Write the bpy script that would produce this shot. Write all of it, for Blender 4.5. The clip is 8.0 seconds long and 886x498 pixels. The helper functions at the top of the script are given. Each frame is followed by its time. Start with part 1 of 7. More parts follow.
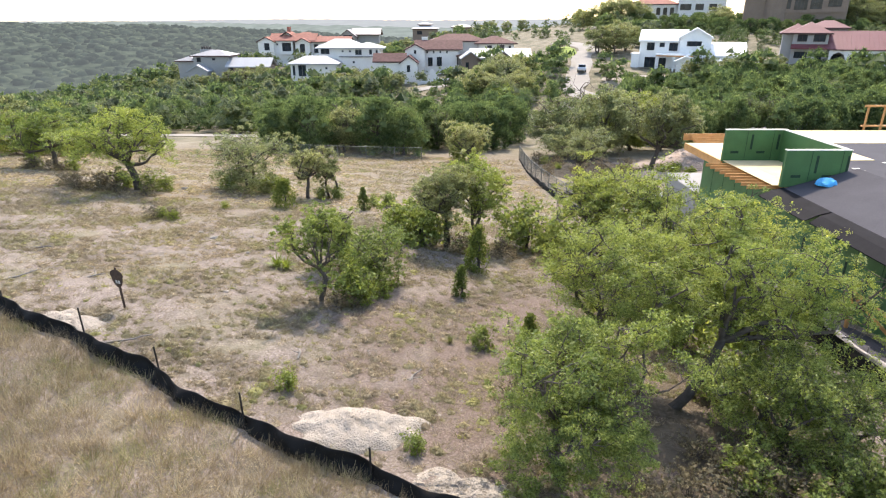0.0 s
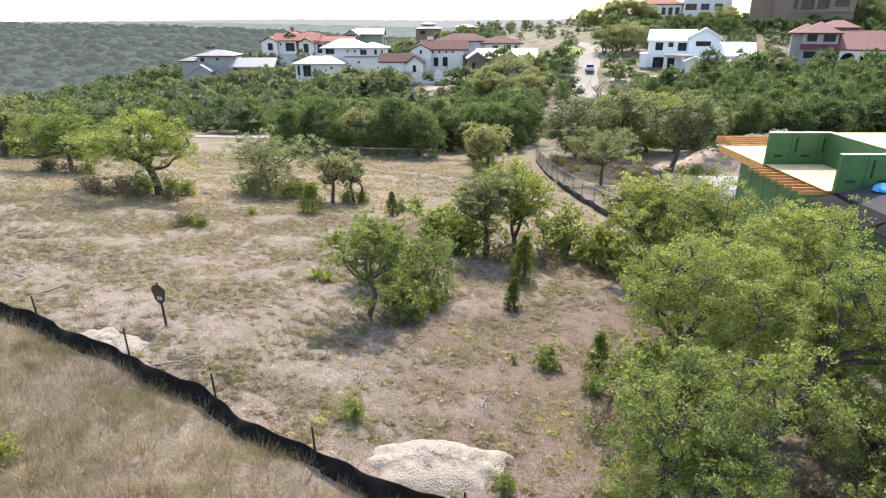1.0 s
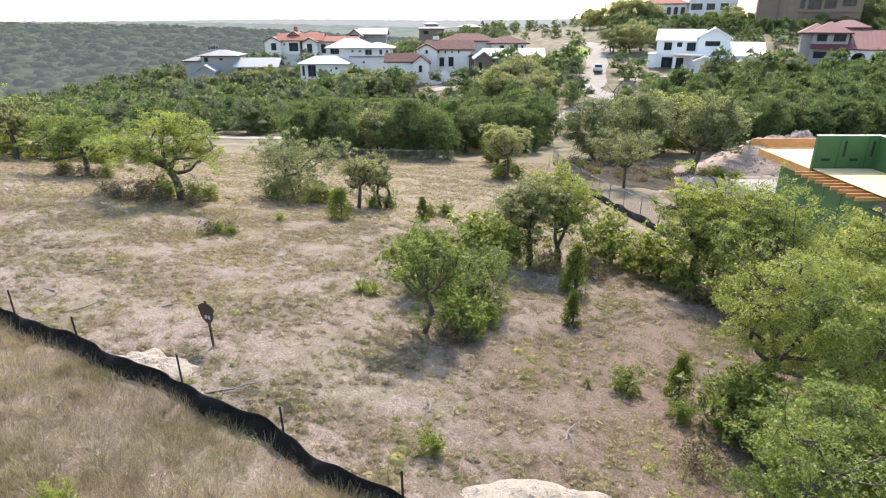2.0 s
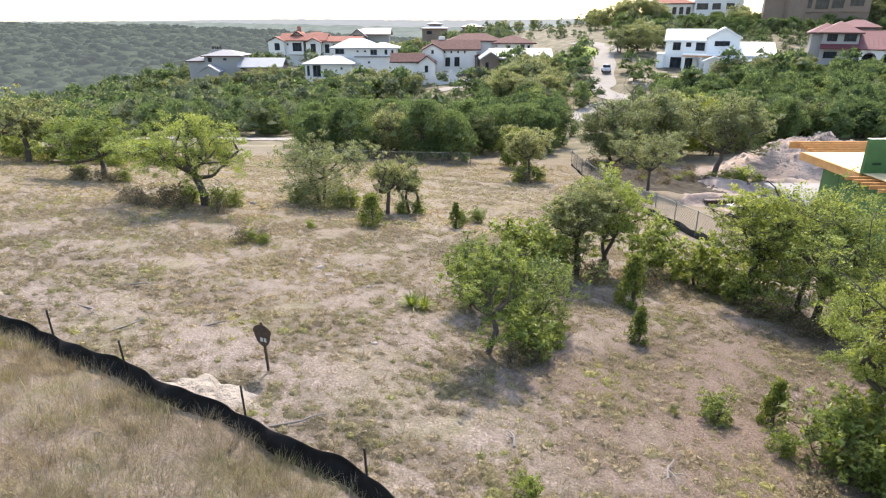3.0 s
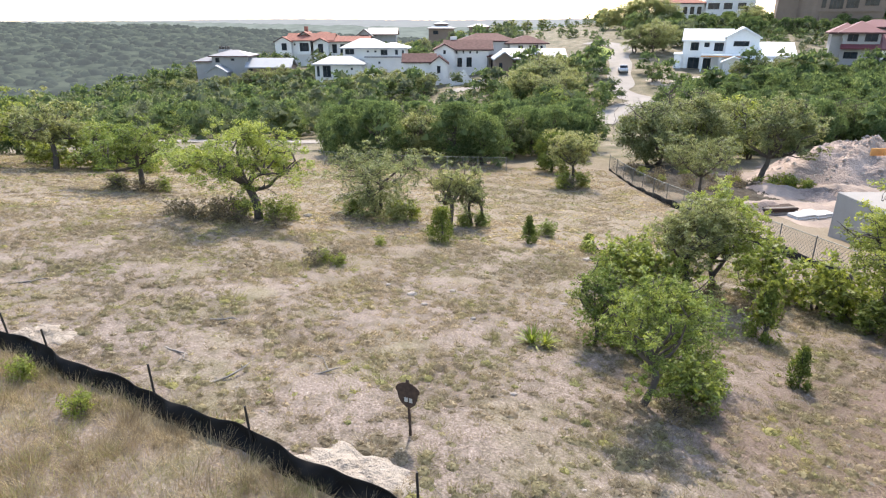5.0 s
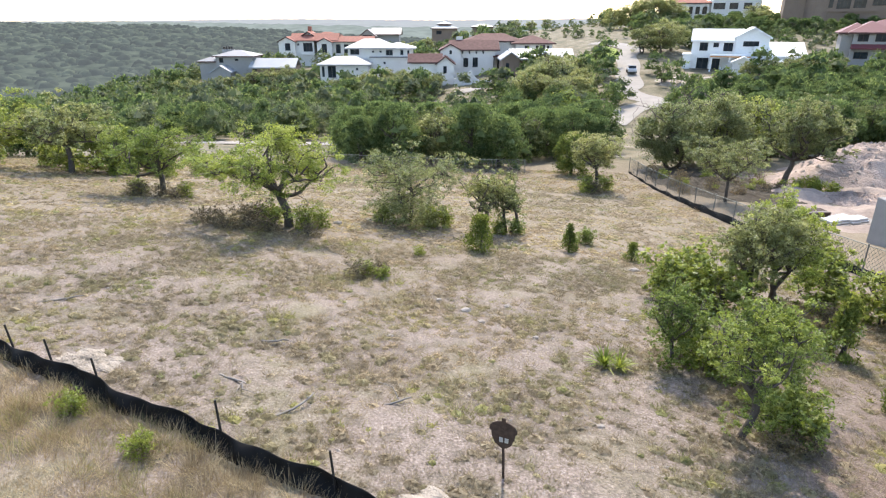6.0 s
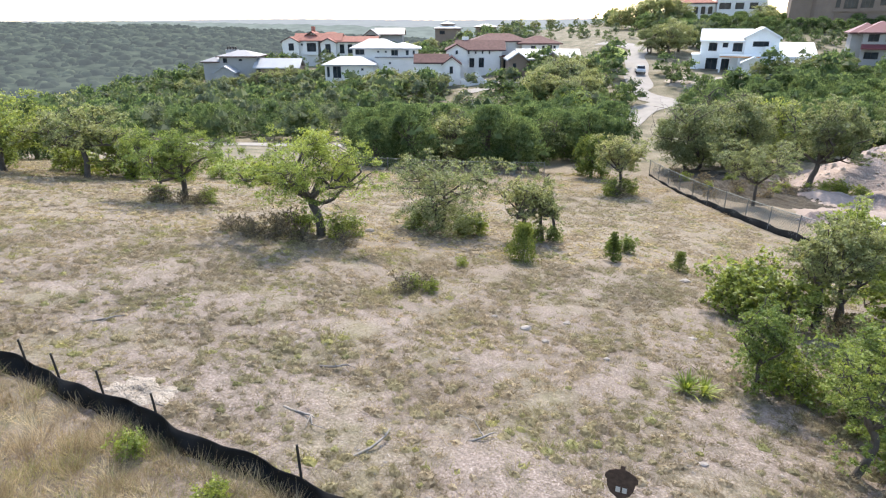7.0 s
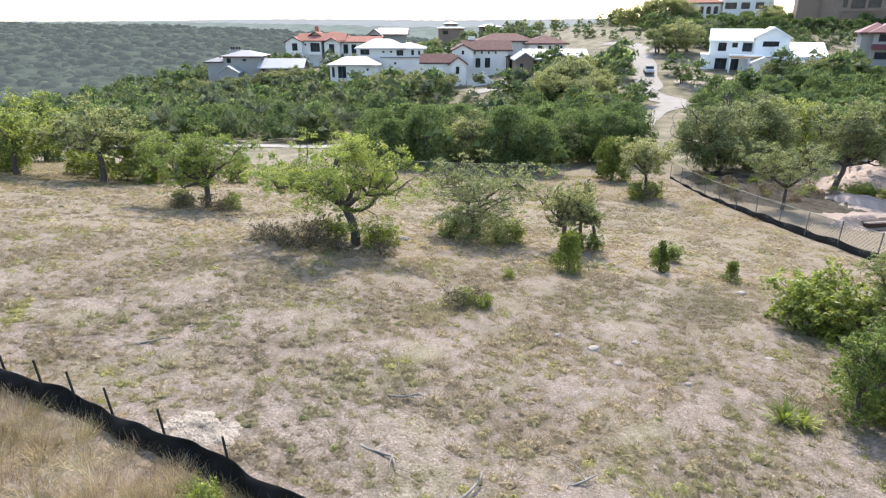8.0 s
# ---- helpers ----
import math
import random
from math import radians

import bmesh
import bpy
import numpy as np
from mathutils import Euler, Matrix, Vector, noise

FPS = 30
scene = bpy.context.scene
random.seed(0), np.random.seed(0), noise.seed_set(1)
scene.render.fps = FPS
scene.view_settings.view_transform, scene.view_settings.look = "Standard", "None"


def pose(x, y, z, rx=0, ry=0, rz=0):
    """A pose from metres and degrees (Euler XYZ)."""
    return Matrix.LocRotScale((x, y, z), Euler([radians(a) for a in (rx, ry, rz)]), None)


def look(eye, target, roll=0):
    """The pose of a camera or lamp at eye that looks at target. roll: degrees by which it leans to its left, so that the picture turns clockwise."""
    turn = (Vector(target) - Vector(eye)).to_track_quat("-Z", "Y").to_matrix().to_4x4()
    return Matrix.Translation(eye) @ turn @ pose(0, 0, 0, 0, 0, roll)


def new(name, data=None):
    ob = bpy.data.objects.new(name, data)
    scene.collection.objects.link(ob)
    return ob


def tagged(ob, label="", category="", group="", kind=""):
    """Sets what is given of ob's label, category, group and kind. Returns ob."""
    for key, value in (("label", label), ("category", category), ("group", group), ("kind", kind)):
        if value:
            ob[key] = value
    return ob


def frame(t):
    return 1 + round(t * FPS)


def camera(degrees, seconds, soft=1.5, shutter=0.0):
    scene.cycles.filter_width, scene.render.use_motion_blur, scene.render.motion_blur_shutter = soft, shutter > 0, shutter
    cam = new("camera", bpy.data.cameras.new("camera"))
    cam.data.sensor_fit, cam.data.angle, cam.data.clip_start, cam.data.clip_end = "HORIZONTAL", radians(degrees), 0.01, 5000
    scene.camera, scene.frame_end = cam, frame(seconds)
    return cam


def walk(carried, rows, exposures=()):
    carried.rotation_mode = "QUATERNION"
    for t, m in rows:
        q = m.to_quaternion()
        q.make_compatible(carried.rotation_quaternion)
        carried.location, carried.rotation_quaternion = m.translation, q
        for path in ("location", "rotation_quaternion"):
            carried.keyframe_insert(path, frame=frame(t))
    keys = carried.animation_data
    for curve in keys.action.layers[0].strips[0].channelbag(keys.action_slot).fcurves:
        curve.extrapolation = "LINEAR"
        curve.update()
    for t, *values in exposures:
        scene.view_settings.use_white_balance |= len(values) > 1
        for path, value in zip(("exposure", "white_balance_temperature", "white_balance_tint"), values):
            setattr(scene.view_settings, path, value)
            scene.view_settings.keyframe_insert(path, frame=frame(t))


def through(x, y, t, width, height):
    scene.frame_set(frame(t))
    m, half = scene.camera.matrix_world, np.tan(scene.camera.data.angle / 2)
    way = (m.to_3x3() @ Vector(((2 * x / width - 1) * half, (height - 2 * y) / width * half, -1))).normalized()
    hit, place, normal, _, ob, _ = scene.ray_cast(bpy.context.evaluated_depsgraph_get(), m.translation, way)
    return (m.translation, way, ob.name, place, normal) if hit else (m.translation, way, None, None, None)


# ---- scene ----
# The camera: a drone gliding sideways and forwards, level, tilted down.
PATH = [
    (0.0, 0.000, 0.000, 7.500),
    (0.5, -0.749, 0.502, 7.478),
    (1.0, -1.500, 1.016, 7.453),
    (1.5, -2.252, 1.538, 7.426),
    (2.0, -3.004, 2.063, 7.400),
    (2.5, -3.756, 2.589, 7.376),
    (3.0, -4.507, 3.113, 7.355),
    (3.5, -5.257, 3.634, 7.338),
    (4.0, -6.005, 4.150, 7.326),
    (4.5, -6.752, 4.662, 7.317),
    (5.0, -7.495, 5.169, 7.312),
    (5.5, -8.237, 5.673, 7.310),
    (6.0, -8.975, 6.176, 7.308),
    (6.5, -9.711, 6.680, 7.306),
    (7.0, -10.443, 7.188, 7.300),
    (7.5, -11.173, 7.704, 7.288),
    (8.0, -11.900, 8.233, 7.268),
]
TILT = 68.93
cam = camera(73.70, 8.0, 1.2)
walk(cam, [(t, pose(x, y, z, TILT, 0, 0)) for t, x, y, z in PATH], [(0.0, 1.6, 7200, 12.5), (4.0, 1.56, 7200, 13.0), (6.5, 1.55, 6850, 11.0), (8.0, 1.54, 6800, 10.5)])

# ---- sky, sun and exposure ----
SUN_TURN, SUN_HEIGHT = radians(5), radians(50)
world = bpy.data.worlds.new("sky")
scene.world = world
world.use_nodes = True
wt = world.node_tree
sky = wt.nodes.new("ShaderNodeTexSky")
sky.sky_type, sky.sun_disc = "NISHITA", False
sky.sun_elevation, sky.sun_rotation = SUN_HEIGHT, SUN_TURN
sky.air_density, sky.dust_density, sky.ozone_density = 1.0, 1.1, 0.4
wt.links.new(sky.outputs["Color"], wt.nodes["Background"].inputs["Color"])
wt.nodes["Background"].inputs["Strength"].default_value = 0.185
sun = new("sun", bpy.data.lights.new("sun", "SUN"))
sun.data.energy, sun.data.angle, sun.data.color = 2.5, radians(0.6), (1.0, 0.95, 0.87)
toward = Vector((math.sin(SUN_TURN) * math.cos(SUN_HEIGHT), math.cos(SUN_TURN) * math.cos(SUN_HEIGHT), math.sin(SUN_HEIGHT)))
sun.matrix_world = look(toward * 60, (0, 0, 0))
scene.view_settings.exposure = 1.58

# ---- the lie of the land ----
FAR_X = (-150.0, -80.0, -30.0, 0.0, 30.0, 60.0, 110.0)
FAR_Y = (50.0, 90.0, 130.0, 165.0, 220.0, 300.0, 420.0)
FAR_Z = np.array((
    (-2.0, -2.2, -3.0, -4.4, -5.5, -6.0, -6.0),
    (-11.0, -9.6, -7.7, -7.4, -6.6, -6.0, -5.5),
    (-17.0, -13.0, -10.0, -7.0, -3.4, -2.4, -1.0),
    (-20.0, -14.0, -9.0, -5.0, 1.2, 2.0, 2.6),
    (-26.0, -9.0, -6.5, -3.0, 3.0, 5.5, 6.5),
    (-45.0, -28.0, -12.0, -1.0, 2.5, 6.0, 8.0),
    (-75.0, -62.0, -42.0, -28.0, -22.0, -16.0, -12.0),
))


def glide(nodes, values, q):
    """Smooth curve through values at the nodes; values may carry further axes."""
    nodes, q = np.asarray(nodes, float), np.clip(q, nodes[0], nodes[-1])
    slope = np.gradient(values, nodes, axis=0)
    i = np.clip(np.searchsorted(nodes, q) - 1, 0, len(nodes) - 2)
    h = nodes[i + 1] - nodes[i]
    u = (q - nodes[i]) / h
    shape = u.shape + (1,) * (values.ndim - 1)
    u, h = u.reshape(shape), h.reshape(shape)
    return ((1 + 2 * u) * (1 - u) ** 2 * values[i] + u * (1 - u) ** 2 * h * slope[i]
            + u * u * (3 - 2 * u) * values[i + 1] + u * u * (u - 1) * h * slope[i + 1])


def step(a, b, v):
    u = np.clip((v - a) / (b - a), 0, 1)
    return u * u * (3 - 2 * u)


def land(x, y):
    """Height of the ground at arrays x, y."""
    x, y = np.atleast_1d(np.asarray(x, float)), np.atleast_1d(np.asarray(y, float))
    a, b = np.clip(x, -45, 32) / 10, np.clip(y, -25, 62) / 10
    near = (0.582 - 0.980 * a - 0.122 * b - 0.0114 * a * a - 0.087 * a * b
            - 0.3257 * b * b + 0.0307 * b ** 3 + 0.0355 * a * b * b)
    col = glide(FAR_X, FAR_Z.T, x)
    far = far_many(col, y)
    w = np.maximum(step(44, 66, y), np.maximum(step(30, 60, x), step(40, 75, -x)))
    z = near * (1 - w) + far * w
    z = z - 75 * step(420, 900, y) - 60 * step(120, 400, -x) * step(60, 300, y)
    return z


def far_many(col, y):
    """Curve along y for one row of node values per point."""
    nodes = np.asarray(FAR_Y)
    q = np.clip(y, nodes[0], nodes[-1])
    slope = np.gradient(col, nodes, axis=1)
    i = np.clip(np.searchsorted(nodes, q) - 1, 0, len(nodes) - 2)
    k = np.arange(len(q))
    h = nodes[i + 1] - nodes[i]
    u = (q - nodes[i]) / h
    return ((1 + 2 * u) * (1 - u) ** 2 * col[k, i] + u * (1 - u) ** 2 * h * slope[k, i]
            + u * u * (3 - 2 * u) * col[k, i + 1] + u * u * (u - 1) * h * slope[k, i + 1])


def ground_z(x, y):
    return float(land(x, y)[0])

# ---- materials ----
def shader(name, rough=0.8, metal=0.0):
    m = bpy.data.materials.new(name)
    m.use_nodes = True
    bsdf = m.node_tree.nodes["Principled BSDF"]
    bsdf.inputs["Roughness"].default_value, bsdf.inputs["Metallic"].default_value = rough, metal
    bsdf.inputs["Specular IOR Level"].default_value = 0.3
    return m, m.node_tree, bsdf


def node(t, kind, **values):
    n = t.nodes.new("ShaderNode" + kind)
    for key, value in values.items():
        n.inputs[key.replace("_", " ")].default_value = value
    return n


def noise_at(t, scale, detail=4.0, coords=None):
    n = node(t, "TexNoise", Scale=scale, Detail=detail)
    if coords is None:
        coords = t.nodes.new("ShaderNodeTexCoord").outputs["Object"]
    t.links.new(coords, n.inputs["Vector"])
    return n.outputs["Fac"]


def ramp(t, fac, *stops):
    r = t.nodes.new("ShaderNodeValToRGB")
    while len(r.color_ramp.elements) < len(stops):
        r.color_ramp.elements.new(0.5)
    for e, (at, c) in zip(r.color_ramp.elements, stops):
        e.position, e.color = at, (*c, 1) if len(c) == 3 else c
    t.links.new(fac, r.inputs["Fac"])
    return r.outputs["Color"]


def blend(t, fac, a, b, mode="MIX"):
    x = t.nodes.new("ShaderNodeMix")
    x.data_type, x.blend_type = "RGBA", mode
    for value, socket in ((fac, x.inputs[0]), (a, x.inputs[6]), (b, x.inputs[7])):
        if isinstance(value, bpy.types.NodeSocket):
            t.links.new(value, socket)
        else:
            socket.default_value = value if not isinstance(value, tuple) or len(value) == 4 else (*value, 1)
    return x.outputs[2]


def bump(t, bsdf, height, strength=0.4, distance=0.02):
    b = node(t, "Bump", Strength=strength, Distance=distance)
    t.links.new(height, b.inputs["Height"])
    t.links.new(b.outputs["Normal"], bsdf.inputs["Normal"])


def plain(name, colour, rough=0.8, metal=0.0, vary=0.15, scale=3.0, fine=40.0, relief=0.2, depth=0.01):
    """A surface with stains at one scale and grain at another."""
    m, t, bsdf = shader(name, rough, metal)
    dark = tuple(c * (1 - vary) for c in colour)
    lite = tuple(min(1, c * (1 + vary)) for c in colour)
    big, small = noise_at(t, scale), noise_at(t, fine, 3)
    c = ramp(t, big, (0.3, dark), (0.7, lite))
    c = blend(t, 0.25, c, ramp(t, small, (0.35, tuple(v * 0.7 for v in colour)), (0.65, lite)))
    t.links.new(c, bsdf.inputs["Base Color"])
    if relief:
        bump(t, bsdf, small, relief, depth)
    return m


def leafy(name, dark, mid, lite, through=0.35, rough=0.8, glow=(1.1, 1.08, 0.8), broad=0.6, patch=(0.9, (0.8, 0.85, 0.85), (1.15, 1.1, 1.0)), wax=0.12):
    """Leaves: each its own shade, each plant its own tone, light passing through."""
    m, t, bsdf = shader(name, rough)
    bsdf.inputs["Specular IOR Level"].default_value = wax
    geo = t.nodes.new("ShaderNodeNewGeometry")
    info = t.nodes.new("ShaderNodeObjectInfo")
    c = ramp(t, geo.outputs["Random Per Island"], (0.0, dark), (0.5, mid), (1.0, lite))
    tone = ramp(t, info.outputs["Random"], (0.0, (0.78, 0.82, 0.8)), (1.0, (1.18, 1.12, 1.0)))
    c = blend(t, 1.0, c, tone, "MULTIPLY")
    c = blend(t, 1.0, c, ramp(t, noise_at(t, patch[0], 2), (0.34, patch[1]), (0.66, patch[2])), "MULTIPLY")
    stand = ramp(t, noise_at(t, 0.13, 3), (0.32, (0.62, 0.68, 0.72)), (0.5, (1.0, 1.0, 1.0)), (0.68, (1.35, 1.28, 1.2)))
    c = blend(t, broad, c, stand, "MULTIPLY")
    t.links.new(c, bsdf.inputs["Base Color"])
    clear = t.nodes.new("ShaderNodeBsdfTranslucent")
    t.links.new(blend(t, 1.0, c, glow, "MULTIPLY"), clear.inputs["Color"])
    mix = t.nodes.new("ShaderNodeMixShader")
    mix.inputs[0].default_value = through
    t.links.new(bsdf.outputs[0], mix.inputs[1])
    t.links.new(clear.outputs[0], mix.inputs[2])
    t.links.new(mix.outputs[0], t.nodes["Material Output"].inputs["Surface"])
    return m


def earth():
    """Dry meadow: straw litter, bare pale limestone soil, stones, greener hollows."""
    m, t, bsdf = shader("dry_meadow_soil", 0.95)
    at = t.nodes.new("ShaderNodeTexCoord").outputs["Object"]
    thatch = ramp(t, noise_at(t, 26, 6, at), (0.3, (0.085, 0.068, 0.054)), (0.5, (0.138, 0.114, 0.092)), (0.7, (0.2, 0.17, 0.14)))
    bare = ramp(t, noise_at(t, 24, 6, at), (0.3, (0.112, 0.089, 0.075)), (0.5, (0.182, 0.147, 0.126)), (0.7, (0.268, 0.224, 0.195)))
    stones = node(t, "TexVoronoi", Scale=11.0)
    t.links.new(at, stones.inputs["Vector"])
    bare = blend(t, ramp(t, stones.outputs["Distance"], (0.10, (0.5,) * 3), (0.26, (0,) * 3)), bare, (0.32, 0.29, 0.262))
    clump = noise_at(t, 2.6, 6, at)
    where = ramp(t, clump, (0.48, (1,) * 3), (0.6, (0,) * 3))
    c = blend(t, where, thatch, bare)
    green = ramp(t, noise_at(t, 0.5, 5, at), (0.52, (0,) * 3), (0.72, (0.45,) * 3))
    c = blend(t, green, c, (0.14, 0.14, 0.055))
    # leaf litter under the woods, then the green of unbroken woodland far off
    xyz = t.nodes.new("ShaderNodeSeparateXYZ")
    t.links.new(at, xyz.inputs[0])

    def past(near, far):
        r = t.nodes.new("ShaderNodeMapRange")
        t.links.new(xyz.outputs["Y"], r.inputs[0])
        r.inputs[1].default_value, r.inputs[2].default_value = near, far
        return r.outputs[0]
    litter = ramp(t, noise_at(t, 0.35, 7, at), (0.3, (0.07, 0.068, 0.036)), (0.52, (0.14, 0.12, 0.078)), (0.75, (0.235, 0.205, 0.15)))
    # denser golden thatch further up the meadow
    golden = ramp(t, noise_at(t, 13, 7, at), (0.3, (0.118, 0.093, 0.063)), (0.5, (0.165, 0.134, 0.094)), (0.7, (0.215, 0.18, 0.13)))
    upper = node(t, "Math")
    upper.operation = "MULTIPLY"
    t.links.new(past(19, 33), upper.inputs[0])
    upper.inputs[1].default_value = 0.92
    c = blend(t, upper.outputs[0], c, golden)
    c = blend(t, past(58, 66), c, litter)
    canopy = ramp(t, noise_at(t, 0.09, 8, at), (0.35, (0.035, 0.055, 0.02)), (0.65, (0.09, 0.12, 0.045)))
    c = blend(t, past(270, 330), c, canopy)
    # fallen leaves and reddish gravel downhill of the thicket
    off = t.nodes.new("ShaderNodeVectorMath")
    off.operation = "DISTANCE"
    flat = t.nodes.new("ShaderNodeCombineXYZ")
    t.links.new(xyz.outputs["X"], flat.inputs[0])
    t.links.new(xyz.outputs["Y"], flat.inputs[1])
    t.links.new(flat.outputs[0], off.inputs[0])
    off.inputs[1].default_value = (3.0, 13.0, 0.0)
    rag = node(t, "Math")
    rag.operation = "MULTIPLY_ADD"
    t.links.new(noise_at(t, 0.7, 6, at), rag.inputs[0])
    rag.inputs[1].default_value = -9.0
    t.links.new(off.outputs["Value"], rag.inputs[2])
    fade = t.nodes.new("ShaderNodeMapRange")
    t.links.new(rag.outputs[0], fade.inputs[0])
    fade.inputs[1].default_value, fade.inputs[2].default_value, fade.inputs[3].default_value, fade.inputs[4].default_value = -0.5, 2.6, 0.95, 0.0
    fallen_leaves = ramp(t, noise_at(t, 30, 6, at), (0.32, (0.06, 0.042, 0.033)), (0.5, (0.122, 0.088, 0.071)), (0.68, (0.205, 0.155, 0.13)))
    c = blend(t, fade.outputs[0], c, fallen_leaves)
    # crumbs and pebbles of every shade
    crumbs = node(t, "TexVoronoi", Scale=24.0)
    t.links.new(at, crumbs.inputs["Vector"])
    shade = ramp(t, crumbs.outputs["Color"], (0.15, (0.62, 0.6, 0.58)), (0.5, (1.0, 1.0, 1.0)), (0.9, (1.45, 1.44, 1.42)))
    c = blend(t, 0.5, c, shade, "MULTIPLY")
    t.links.new(c, bsdf.inputs["Base Color"])
    bump(t, bsdf, noise_at(t, 16, 5, at), 0.6, 0.05)
    return m


